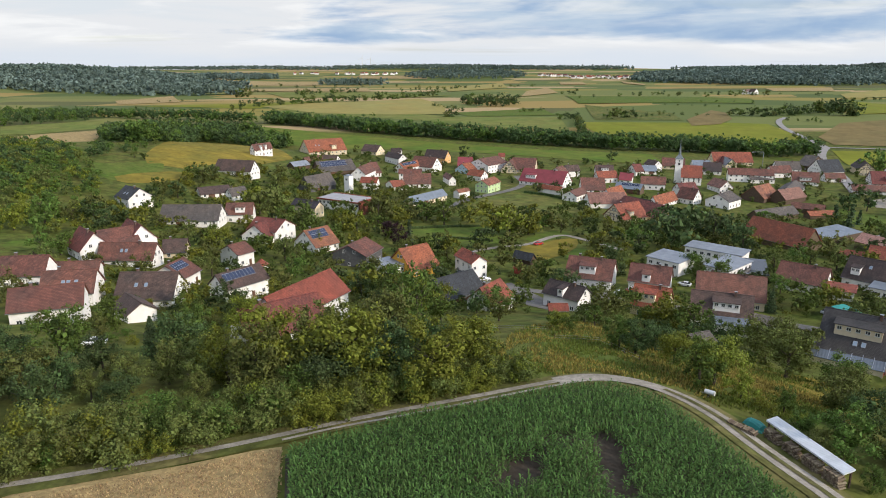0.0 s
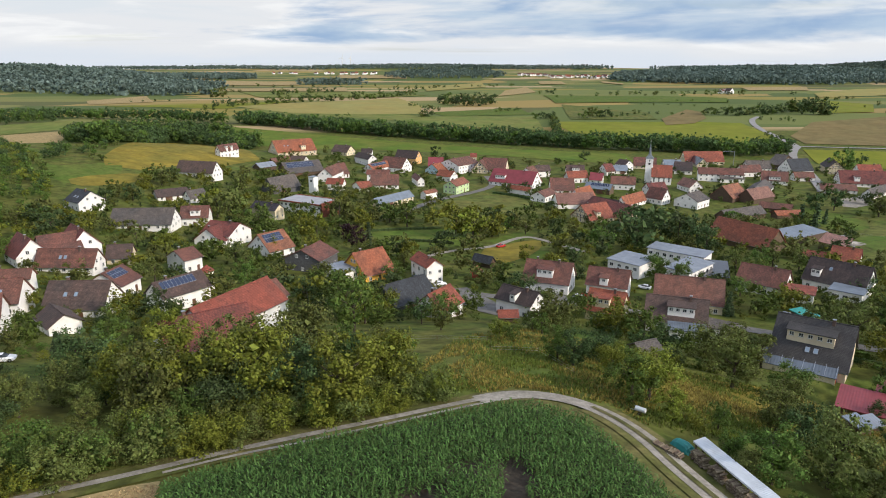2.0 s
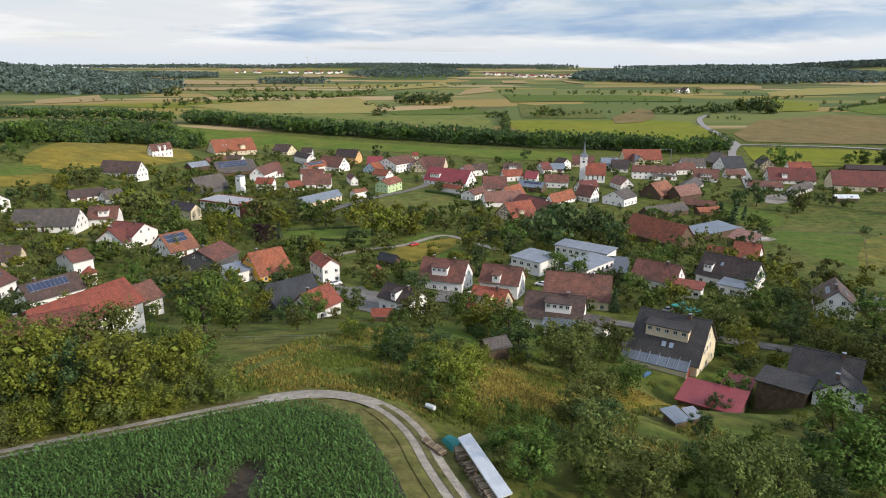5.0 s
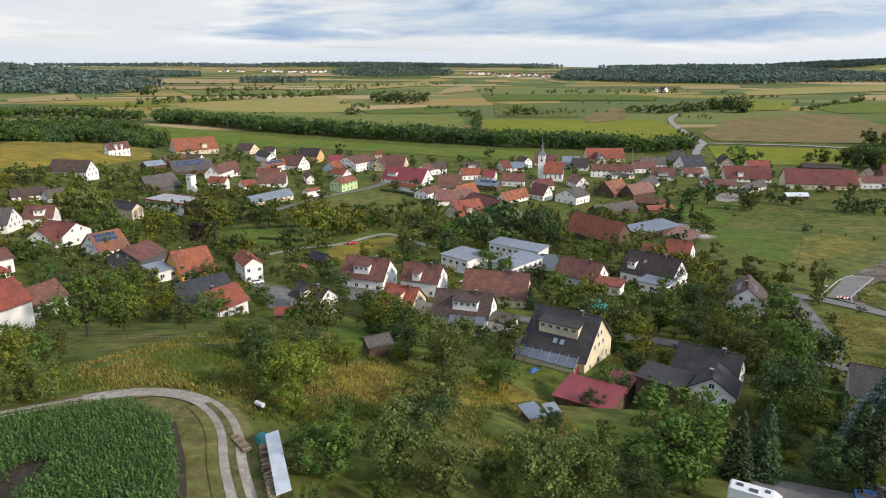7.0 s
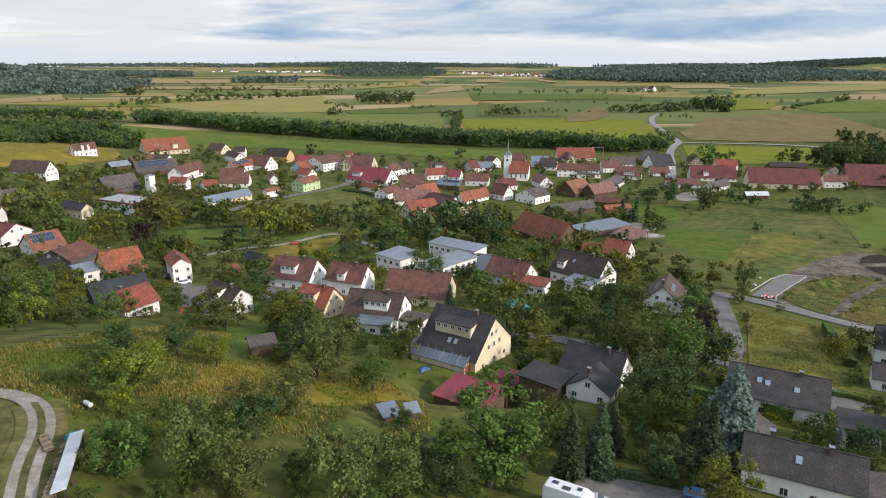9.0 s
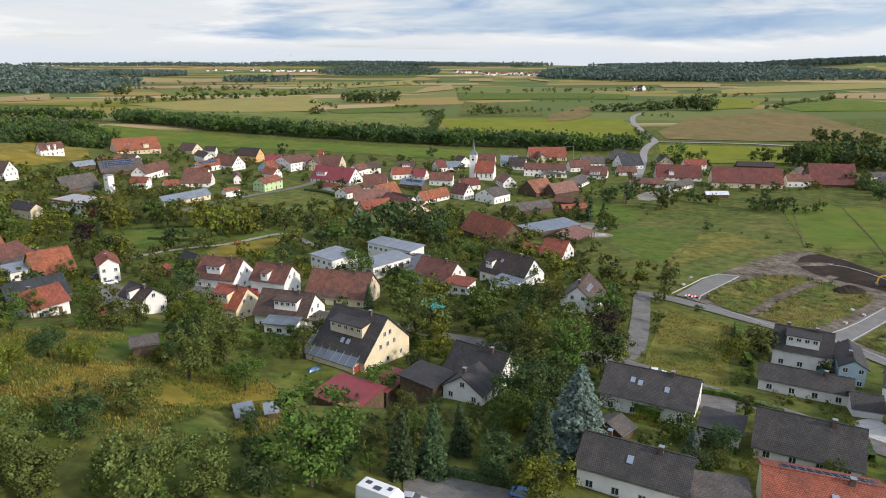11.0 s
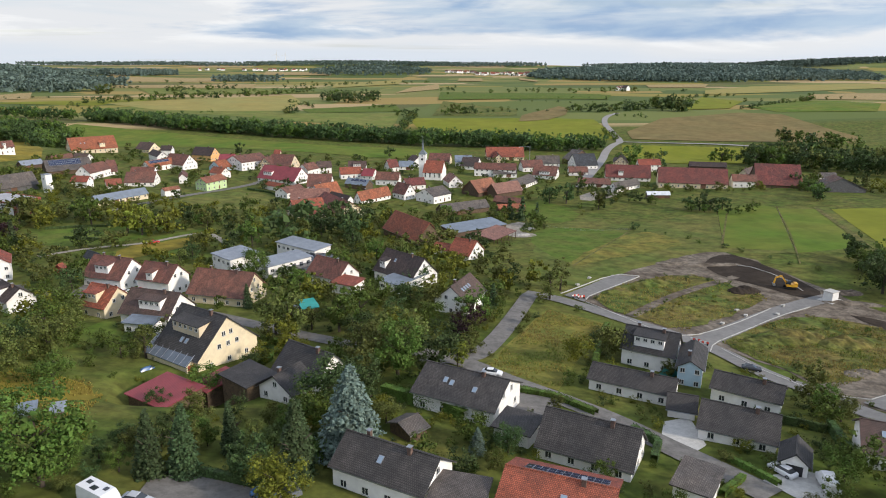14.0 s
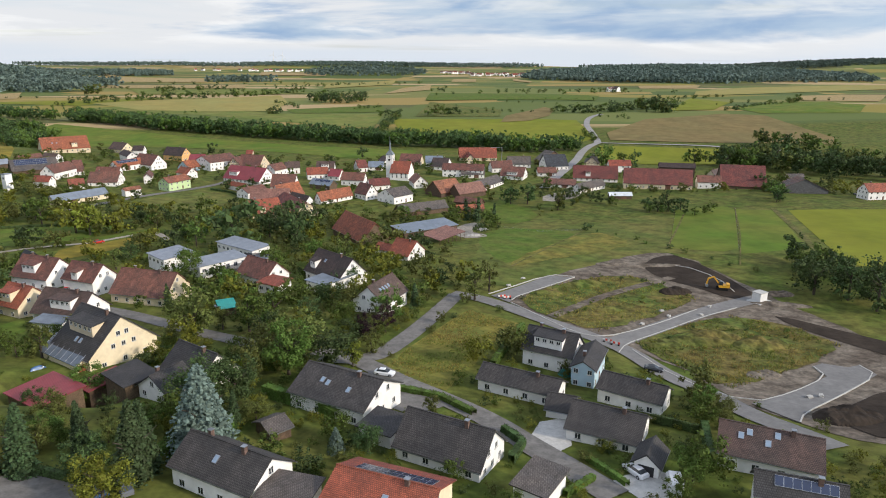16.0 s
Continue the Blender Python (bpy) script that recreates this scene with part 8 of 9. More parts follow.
tree(-148.9, 252.6, 10.2, "olive", "slope")
tree(-141.9, 255.4, 10.1, "dark", "slope")
tree(-135.9, 252.2, 8.4, "dark", "slope")
tree(-128.9, 198.0, 9.9, "green", "garden")
tree(-126.7, 204.3, 8.8, "green", "garden")
tree(-127.0, 190.5, 3.6, "purple", "garden")
tree(-125.7, 260.2, 7.5, "olive", "garden")
tree(-119.8, 261.3, 7.1, "olive", "garden")
tree(-135.5, 359.6, 13.1, "birch", "garden")
tree(-98.1, 320.2, 12.2, "yellow", "garden")
tree(-80.9, 292.7, 15.4, "birch", "garden")
tree(-86.2, 234.1, 10.5, "yellow", "garden")
tree(-133.4, 318.3, 8.9, "dark", "garden")
tree(-142.6, 310.9, 7.7, "dark", "garden")
tree(-61.7, 92.5, 10.6, "green", "wood")
tree(-57.6, 76.6, 8.4, "olive", "wood")
tree(-53.5, 77.3, 6.5, "dark", "wood")
tree(-52.5, 87.6, 7.2, "dark", "wood")
tree(-45.0, 80.9, 6.2, "olive", "wood")
tree(-53.0, 104.7, 7.2, "conifer", "wood")
tree(-45.1, 95.3, 10.2, "dark", "wood")
tree(-47.9, 112.7, 9.2, "green", "wood")
tree(-33.0, 85.2, 9.7, "yellow", "wood")
tree(-26.9, 78.3, 11.8, "olive", "wood")
tree(-23.8, 81.5, 12.6, "yellow", "wood")
tree(-19.7, 82.8, 11.6, "olive", "wood")
tree(-14.3, 79.9, 13.2, "yellow", "wood")
tree(-10.9, 93.8, 13.2, "olive", "wood")
tree(-7.6, 130.1, 13.9, "green", "wood")
tree(-25.2, 173.5, 8.6, "dark", "garden")
tree(-3.1, 78.2, 11.2, "yellow", "wood")
tree(2.2, 84.3, 9.8, "yellow", "wood")
tree(5.3, 83.2, 6.4, "olive", "wood")
tree(-8.1, 78.8, 9.8, "dark", "wood")
tree(-16.7, 77.0, 8.5, "dark", "wood")
tree(-35.7, 80.1, 6.0, "olive", "wood")
tree(-20.2, 74.4, 6.3, "green", "wood")
tree(-3.2, 207.1, 8.2, "green", "garden")
tree(10.9, 146.2, 8.1, "green", "garden")
tree(-29.4, 160.5, 5.6, "green", "garden")
tree(-25.5, 196.8, 9.7, "olive", "garden")
tree(-51.8, 245.3, 7.7, "yellow", "garden")
tree(-58.7, 224.0, 10.3, "olive", "garden")
tree(-49.5, 200.4, 8.9, "green", "garden")
tree(-14.4, 242.1, 8.7, "olive", "garden")
tree(-4.7, 248.4, 8.9, "dark", "garden")
tree(88.8, 209.9, 10.3, "green", "garden")
tree(91.9, 262.3, 21.4, "dark", "garden")
tree(113.9, 276.8, 17.5, "dark", "garden")
tree(77.6, 261.2, 12.9, "green", "garden")
tree(55.7, 140.3, 10.3, "green", "garden")
tree(37.5, 111.1, 6.6, "dark", "slope")
tree(29.5, 106.7, 6.8, "green", "slope")
tree(61.7, 110.0, 11.1, "olive", "slope")
tree(44.9, 108.1, 5.9, "yellow", "slope")
tree(54.9, 83.1, 7.5, "olive", "slope")
tree(56.9, 79.3, 7.4, "dark", "slope")
tree(-13.1, 161.6, 13.8, "green", "garden")
tree(5.9, 146.5, 7.1, "dark", "garden")
tree(10.2, 133.4, 6.2, "olive", "slope")
tree(10.9, 157.4, 8.0, "olive", "garden")
tree(21.5, 125.1, 4.6, "yellow", "slope")
tree(31.3, 102.7, 7.3, "dark", "slope")
tree(37.0, 100.0, 6.7, "yellow", "slope")
tree(32.5, 123.9, 5.0, "olive", "slope")
tree(38.5, 140.7, 6.3, "olive", "slope")
tree(36.9, 194.3, 8.5, "dark", "garden")
tree(49.0, 140.6, 3.9, "dark", "garden")
tree(53.3, 136.7, 5.2, "dark", "garden")
tree(54.9, 147.7, 8.4, "olive", "garden")
tree(85.6, 223.9, 9.7, "green", "garden")
tree(60.7, 237.0, 7.3, "dark", "garden")
tree(104.6, 197.5, 7.5, "green", "garden")
tree(116.8, 211.2, 11.3, "green", "garden")
tree(88.2, 187.0, 6.9, "conifer", "garden")
tree(92.3, 178.1, 7.5, "conifer", "garden")
tree(108.0, 147.9, 14.2, "olive", "garden")
tree(124.8, 159.6, 10.1, "poplar", "garden")
tree(64.6, 123.9, 12.4, "olive", "slope")
tree(71.7, 108.9, 8.2, "green", "slope")
tree(56.0, 129.8, 8.1, "dark", "slope")
tree(104.0, 293.6, 13.2, "dark", "garden")
tree(118.1, 266.8, 15.5, "dark", "garden")
tree(171.3, 199.3, 7.0, "dark", "garden")
tree(149.4, 143.2, 8.2, "purple", "garden")
tree(121.4, 103.3, 12, "dark", "garden")
tree(126.7, 105.8, 11, "dark", "garden")
tree(134.1, 121.4, 13.8, "green", "garden")
tree(126.2, 137.1, 8.9, "olive", "garden")
tree(124.9, 145.6, 8.4, "dark", "garden")
tree(138.8, 174.0, 9.1, "dark", "garden")
tree(154.8, 157.7, 10.1, "green", "garden")
tree(87.4, 72.6, 15.5, "green", "slope")
tree(99.1, 77.1, 10.2, "conifer", "garden")
tree(103.5, 78.2, 11.1, "conifer", "garden")
tree(118.5, 77.6, 13.2, "conifer", "garden")
tree(52.8, 67.6, 10.4, "olive", "slope")
tree(58.3, 65.2, 8.3, "olive", "slope")
tree(59.7, 89.5, 8.3, "olive", "slope")
tree(69.5, 66.3, 10.7, "olive", "slope")
tree(75.3, 67.5, 9.0, "olive", "slope")
tree(45.6, 66.5, 7.4, "green", "slope")
tree(81.6, 69.1, 6.3, "dark", "slope")
tree(104.1, 152.4, 11.8, "olive", "garden")
tree(119.9, 152.6, 12.7, "poplar", "garden")
tree(134.7, 128.7, 13.5, "olive", "garden")
tree(147.2, 125.8, 6.9, "yellow", "garden")
tree(128.3, 97.1, 7.0, "conifer", "garden")
tree(119.0, 81.2, 12.1, "conifer", "garden")
tree(146.3, 88.0, 4.8, "blue", "garden")
tree(117.9, 69.6, 8.8, "yellow", "garden")
tree(295.3, 188.9, 15.9, "dark", "field")
tree(303.0, 182.9, 15.3, "dark", "field")
tree(305.0, 172.3, 17.1, "dark", "field")
tree(305.2, 214.1, 8.6, "green", "field")
tree(214.2, 100.1, 7.8, "green", "garden")
tree(216.2, 98.2, 6.7, "olive", "garden")
tree(181.2, 181.0, 13.7, "birch", "field")
tree(125.6, 150.4, 6.8, "green", "garden")
tree(138.3, 136.6, 7.1, "dark", "garden")
tree(141.2, 196.9, 8.2, "dark", "garden")
tree(95.1, 117.0, 9.6, "green", "slope")
tree(89.2, 109.7, 5.7, "dark", "slope")
tree(100.6, 94.0, 7.1, "olive", "garden")
tree(112.8, 77.5, 8.1, "dark", "garden")
tree(326.2, 508.7, 21.1, "green", "field")
tree(370.7, 553.8, 12.2, "dark", "garden")
tree(414.1, 532.3, 16.6, "green", "field")
tree(422.6, 494.5, 23.1, "dark", "field")
tree(436.6, 493.0, 20.8, "green", "field")
tree(482.2, 525.7, 24.5, "dark", "field")
tree(196.7, 328.2, 11.4, "conifer", "garden")
tree(201.4, 324.8, 12.5, "conifer", "garden")
tree(227.2, 368.9, 12.3, "dark", "garden")
tree(236.9, 367.8, 13.3, "dark", "garden")
tree(250.4, 349.5, 12.8, "olive", "garden")
tree(298.1, 337.9, 8.5, "dark", "field")
tree(301.2, 333.7, 9.6, "dark", "field")
tree(306.6, 332.2, 8.9, "dark", "field")
tree(313.8, 333.4, 9.0, "dark", "field")
tree(300.6, 395.6, 6.4, "dark", "garden")
tree(310.5, 397.9, 5.8, "green", "garden")
tree(249.0, 292.7, 5.0, "bush_dark", "field")
tree(-90.2, 306.2, 14.6, "olive", "garden")
tree(-85.9, 314.7, 14.3, "olive", "garden")
tree(-64.9, 282.4, 13.8, "green", "garden")
tree(-48.0, 288.3, 10.4, "yellow", "garden")
tree(-33.7, 303.1, 16.1, "olive", "garden")
tree(-25.4, 310.7, 8.9, "olive", "garden")
tree(-3.5, 316.1, 12.0, "olive", "garden")
tree(-11.3, 315.7, 10.9, "green", "garden")
tree(-24.6, 274.5, 9.6, "purple", "garden")
tree(-99.2, 380.6, 11.0, "olive", "garden")
tree(19.3, 287.4, 15.8, "yellow", "garden")
tree(45.1, 308.0, 7.7, "green", "garden")
tree(48.5, 315.3, 8.4, "dark", "garden")
tree(37.4, 314.3, 6.9, "dark", "garden")
tree(75.6, 284.8, 6.6, "yellow", "garden")
tree(87.1, 325.4, 5.8, "dark", "garden")
tree(103.6, 319.1, 12.8, "dark", "garden")
tree(112.2, 319.6, 11.4, "dark", "garden")
tree(121.3, 304.7, 12.9, "dark", "garden")
tree(135.1, 313.1, 8.0, "conifer", "garden")
tree(163.6, 336.4, 8.2, "green", "garden")
tree(160.6, 274.8, 6.4, "yellow", "garden")
tree(145.6, 275.3, 5.8, "dark", "garden")
tree(13.1, 555.6, 12.1, "dark", "garden")
tree(128.0, 478.1, 8.2, "olive", "garden")
tree(135.8, 550.3, 10.3, "dark", "garden")
grove(((-48.3, 54.8), (-43.9, 56.9), (-38.4, 59.8), (-32.3, 62.6), (-25.8, 66.5), (-19.8, 69.3), (-11.9, 72.4), (-3.4, 76.1), (3.4, 79.2), (9.9, 82.3)), 3.5, 1.5, (3.2, 5.6), ('bush_green', 'bush_yellow', 'bush_olive', 'bush_yellow', 'bush_olive'), "hedge", "hedgerow bushes")
grove(((-50.2, 57.6), (-44.2, 61.4), (-36.8, 65.6), (-28.5, 70.5), (-18.2, 75.1), (-8.1, 78.8), (4.4, 83.9)), 4, 2.0, (4.0, 6.4), ('bush_green', 'bush_olive', 'bush_olive', 'bush_yellow'), "hedge", "hedgerow bushes")
wood(((-53.5, 60.5), (-76.8, 92.7), (-60.8, 97.3), (-52.6, 87), (-41.7, 85.2), (-40.6, 95.6), (-33.5, 99.5), (-28.9, 108.2), (-21.2, 111.2), (-10.8, 113.2), (-4.5, 117.3), (4, 90.5), (3.6, 84), (-8.3, 81.1), (-24, 74.8), (-35.2, 69.8), (-43.1, 65.2)), 6.0, (4, 8), ('green', 'dark', 'olive', 'olive', 'dark'), "wood", group="copse trees", fill=0.85)
wood(((15.9, 122.6), (34.4, 147.8), (35.1, 121.1), (27.9, 115.1)), 7, (3, 6), ('green', 'olive'), "slope")
wood(((37.4, 72.3), (36.9, 83.3), (38.3, 95.9), (43.1, 92.5), (51.4, 80.1), (56.9, 75.2), (60, 67.4), (60.4, 56.6), (41.9, 54.3)), 4.6, (2.2, 5.5), ('green', 'olive', 'green', 'yellow'), "slope")
wood(((60, 67.4), (68.6, 79.1), (75.2, 89.8), (81.2, 88.9), (101.1, 94.7), (109.1, 95.5), (129.5, 111.4), (134.6, 101.2), (128.4, 82.8), (113.5, 70.5), (99.4, 73.3), (95.8, 76), (88.3, 67.4), (85.8, 59.8), (60.4, 56.6)), 4.6, (2.5, 6.0), ('green', 'green', 'olive', 'dark'), "slope", shy=True)
wood(((41.6, 110.1), (57.8, 122), (74.7, 110.8), (78.8, 96.1), (64, 79.4), (53, 85), (43.9, 92.9)), 11, (2.5, 6.5), ('olive', 'green', 'yellow'), "slope", fill=0.5)
wood(((35.8, 115.8), (57.2, 142.3), (61.8, 123.5), (64, 108.3), (44, 86.5), (34.4, 83.5), (32, 93.9)), 7, (3, 7), ('green', 'olive', 'yellow', 'dark'), "slope")
wood(((32.8, 69.9), (39.7, 75.6), (44.7, 69.5), (48.7, 62.9), (40.3, 50.3), (40.3, 58.5)), 5, (3, 6), ('green', 'dark', 'olive'), "slope")
wood(((-420, 470), (-330, 470), (-262, 434), (-236, 418), (-206, 374), (-186, 344), (-170, 318), (-158, 300), (-190, 255), (-260, 250), (-420, 300)), 6.0, (4.0, 8.5), ('green', 'dark', 'olive', 'dark', 'green', 'yellow'), "wood", level=2, stuff="hillside_wood", fill=0.9)
wood(((-232, 424), (-198, 470), (-190, 440), (-206, 404), (-196, 384), (-214, 388)), 7, (4, 8), ('green', 'dark', 'olive'), "wood", level=2, stuff="hillside_wood", fill=0.8)
wood(((-190, 255), (-152, 290), (-138, 256), (-146, 228), (-165, 222), (-200, 225)), 8, (4, 9), ('green', 'olive', 'yellow', 'green'), "wood", level=2, stuff="hillside_wood", fill=0.8)
wood(((-200, 225), (-156, 205), (-146, 186), (-170, 170), (-230, 190)), 8, (4, 8), ('green', 'olive', 'dark'), "wood", level=2, stuff="hillside_wood", fill=0.7)
wood(((-391.5, 754.9), (-355.9, 791.4), (-261.7, 790.1), (-193.2, 730.2), (-152.1, 656.2), (-162.9, 512.3), (-196.2, 457.2), (-237.4, 469.9)), 8, (9, 19), ('dark', 'green', 'dark'), "wood", level=2, stuff="hillside_wood")
wood(((-208.6, 410.6), (-192.7, 444.1), (-167.1, 385.3), (-171, 371.4)), 8, (5, 8), ('green', 'olive'), "wood")
wood(((-704, 983.1), (-525.7, 975.3), (-450.1, 844.4), (-586.2, 813.6)), 14, (12, 16), ('dark', 'dark', 'green'), "wood", level=2, stuff="hillside_wood")
grove(((-535.1, 946.3), (-437, 922.3), (-343.6, 902), (-252.7, 872.1)), 12, 4.5, (13, 17), ('dark', 'green', 'dark'), "river", stuff="river_trees")
grove(((-230.9, 853.9), (-199, 841.6), (-85, 768.8), (-18.8, 734.9), (42.7, 701.6), (118.9, 666.9), (170.1, 631.7), (230.8, 620.2), (280, 597.7), (335, 605.6)), 9, 4.2, (14, 18), ('dark', 'green', 'dark'), "river", stuff="river_trees")
grove(((-228.4, 871), (-88.3, 787.2), (42.3, 718.8), (120.3, 684.3), (173.1, 650), (234, 632.1), (284.2, 609.9)), 11, 6, (15, 19), ('dark', 'green', 'dark'), "river", stuff="river_trees")
grove(((30.5, 1169.1), (78.3, 1142.5), (115.3, 1166.3)), 30, 7.2, (11.2, 22.799999999999997), ('dark', 'bush_dark', 'green', 'bush_green', 'olive', 'bush_dark'), "field", stuff="farmland_trees")
grove(((33.8, 1235.1), (114.9, 1225.1)), 30, 8.0, (11.2, 20.9), ('dark', 'bush_dark', 'green', 'bush_green', 'olive', 'bush_dark'), "field", stuff="farmland_trees")
grove(((395, 960.2), (439.4, 944.4), (494.8, 956.2)), 30, 7.2, (8.399999999999999, 17.099999999999998), ('dark', 'bush_dark', 'green', 'bush_green', 'olive', 'bush_dark'), "field", stuff="farmland_trees")
grove(((495.8, 978.1), (595.6, 1001.9)), 25, 7.2, (11.2, 22.799999999999997), ('dark', 'bush_dark', 'green', 'bush_green', 'olive', 'bush_dark'), "field", stuff="farmland_trees")
grove(((536.6, 945.6), (556.9, 927.7)), 20, 6.4, (15.399999999999999, 26.599999999999998), ('dark', 'bush_dark', 'green', 'bush_green', 'olive', 'bush_dark'), "field", stuff="farmland_trees")
grove(((218.6, 907.3), (252.5, 913.6)), 25, 7.2, (9.799999999999999, 19.0), ('dark', 'bush_dark', 'green', 'bush_green', 'olive', 'bush_dark'), "field", stuff="farmland_trees")
grove(((258.5, 905.1), (335.1, 985.9)), 40, 12.8, (4.199999999999999, 9.5), ('dark', 'bush_dark', 'green', 'bush_green', 'olive', 'bush_dark'), "field", stuff="farmland_trees")
grove(((-3.2, 933.9), (7, 942.9)), 10, 6.4, (9.799999999999999, 17.099999999999998), ('dark', 'bush_dark', 'green', 'bush_green', 'olive', 'bush_dark'), "field", stuff="farmland_trees")
grove(((-24.5, 1136.9), (25, 1050.5)), 20, 11.200000000000001, (4.199999999999999, 8.549999999999999), ('dark', 'bush_dark', 'green', 'bush_green', 'olive', 'bush_dark'), "field", stuff="farmland_trees")
grove(((-341.3, 1107.7), (-260.1, 1133.5)), 30, 11.200000000000001, (8.399999999999999, 17.099999999999998), ('dark', 'bush_dark', 'green', 'bush_green', 'olive', 'bush_dark'), "field", stuff="farmland_trees")
grove(((-433.9, 1389.3), (-409.6, 1387.6)), 20, 9.600000000000001, (14.0, 26.599999999999998), ('dark', 'bush_dark', 'green', 'bush_green', 'olive', 'bush_dark'), "field", stuff="farmland_trees")
grove(((-263.3, 1178.1), (-157.7, 1271.3)), 40, 11.200000000000001, (8.399999999999999, 19.0), ('dark', 'bush_dark', 'green', 'bush_green', 'olive', 'bush_dark'), "field", stuff="farmland_trees")
grove(((-156.2, 1324.5), (-27.5, 1502.4)), 40, 14.4, (9.799999999999999, 19.0), ('dark', 'bush_dark', 'green', 'bush_green', 'olive', 'bush_dark'), "field", stuff="farmland_trees")
grove(((-343.3, 1514.7), (-225.5, 1669.2)), 50, 20.0, (9.799999999999999, 19.0), ('dark', 'bush_dark', 'green', 'bush_green', 'olive', 'bush_dark'), "field", stuff="farmland_trees")
grove(((638.9, 924.5), (674.7, 941)), 15, 8.0, (5.6, 11.399999999999999), ('dark', 'bush_dark', 'green', 'bush_green', 'olive', 'bush_dark'), "field", stuff="farmland_trees")
grove(((843.5, 1109), (880, 1131.5)), 15, 7.2, (8.399999999999999, 17.099999999999998), ('dark', 'bush_dark', 'green', 'bush_green', 'olive', 'bush_dark'), "field", stuff="farmland_trees")
grove(((698, 977.6), (819.8, 1082.3)), 10, 8.0, (2.8, 6.6499999999999995), ('dark', 'bush_dark', 'green', 'bush_green', 'olive', 'bush_dark'), "field", stuff="farmland_trees")
grove(((149.8, 895.2), (175.2, 917.8), (151.7, 748.6)), 8, 8.0, (5.6, 11.399999999999999), ('dark', 'bush_dark', 'green', 'bush_green', 'olive', 'bush_dark'), "field", stuff="farmland_trees")
grove(((265.8, 1562), (289.2, 1560.6)), 20, 9.600000000000001, (8.399999999999999, 17.099999999999998), ('dark', 'bush_dark', 'green', 'bush_green', 'olive', 'bush_dark'), "field", stuff="farmland_trees")
grove(((407.6, 1489), (606.6, 1544.6)), 40, 20.0, (5.6, 13.299999999999999), ('dark', 'bush_dark', 'green', 'bush_green', 'olive', 'bush_dark'), "field", stuff="farmland_trees")
grove(((622.7, 1515), (678.3, 1457.5)), 40, 16.0, (8.399999999999999, 17.099999999999998), ('dark', 'bush_dark', 'green', 'bush_green', 'olive', 'bush_dark'), "field", stuff="farmland_trees")
grove(((110.5, 1020.2), (146.1, 1039.8)), 20, 8.0, (3.5, 8.549999999999999), ('dark', 'bush_dark', 'green', 'bush_green', 'olive', 'bush_dark'), "field", stuff="farmland_trees")
grove(((376.7, 732.5), (371.4, 669.1)), 6, 7.2, (4.199999999999999, 8.549999999999999), ('dark', 'bush_dark', 'green', 'bush_green', 'olive', 'bush_dark'), "field", stuff="farmland_trees")
grove(((443.9, 876.1), (475, 859)), 10, 8.0, (4.199999999999999, 8.549999999999999), ('dark', 'bush_dark', 'green', 'bush_green', 'olive', 'bush_dark'), "field", stuff="farmland_trees")
grove(((248, 685.7), (363.1, 715.1)), 4, 22.400000000000002, (2.8, 5.699999999999999), ('dark', 'bush_dark', 'green', 'bush_green', 'olive', 'bush_dark'), "field", stuff="farmland_trees")
grove(((701.7, 1226.2), (834.8, 1323)), 10, 14.4, (4.199999999999999, 9.5), ('dark', 'bush_dark', 'green', 'bush_green', 'olive', 'bush_dark'), "field", stuff="farmland_trees")
grove(((437.6, 1177.4), (513.2, 1160.2)), 10, 20.0, (3.5, 7.6), ('dark', 'bush_dark', 'green', 'bush_green', 'olive', 'bush_dark'), "field", stuff="farmland_trees")
grove(((-533.7, 1726.4), (-450.1, 1671.5)), 20, 16.0, (5.6, 11.399999999999999), ('dark', 'bush_dark', 'green', 'bush_green', 'olive', 'bush_dark'), "field", stuff="farmland_trees")
grove(((-549.5, 1281.5), (-483.2, 1310.9)), 10, 24.0, (3.5, 6.6499999999999995), ('dark', 'bush_dark', 'green', 'bush_green', 'olive', 'bush_dark'), "field", stuff="farmland_trees")
grove(((-117.6, 945.9), (-106.1, 945.7)), 3, 6.4, (3.5, 6.6499999999999995), ('dark', 'bush_dark', 'green', 'bush_green', 'olive', 'bush_dark'), "field", stuff="farmland_trees")
grove(((351.3, 954.1), (363.4, 953)), 5, 7.2, (4.199999999999999, 8.549999999999999), ('dark', 'bush_dark', 'green', 'bush_green', 'olive', 'bush_dark'), "field", stuff="farmland_trees")
grove(((73.6, 2000.7), (213, 2105.3)), 30, 32.0, (5.6, 11.399999999999999), ('dark', 'bush_dark', 'green', 'bush_green', 'olive', 'bush_dark'), "field", stuff="farmland_trees")
grove(((-111.2, 1732.3), (57.2, 2001.5)), 60, 24.0, (7.0, 13.299999999999999), ('dark', 'bush_dark', 'green', 'bush_green', 'olive', 'bush_dark'), "field", stuff="farmland_trees")
grove(((522.7, 634.7), (574.6, 594.7)), 25, 7.2, (9.799999999999999, 19.0), ('dark', 'bush_dark', 'green', 'bush_green', 'olive', 'bush_dark'), "field", stuff="farmland_trees")
grove(((362.9, 1125), (442.7, 1101.5)), 8, 17.6, (2.8, 6.6499999999999995), ('dark', 'bush_dark', 'green', 'bush_green', 'olive', 'bush_dark'), "field", stuff="farmland_trees")
grove(((-497.5, 1083.4), (-297.7, 1011.7)), 8, 24.0, (2.8, 7.6), ('dark', 'bush_dark', 'green', 'bush_green', 'olive', 'bush_dark'), "field", stuff="farmland_trees")
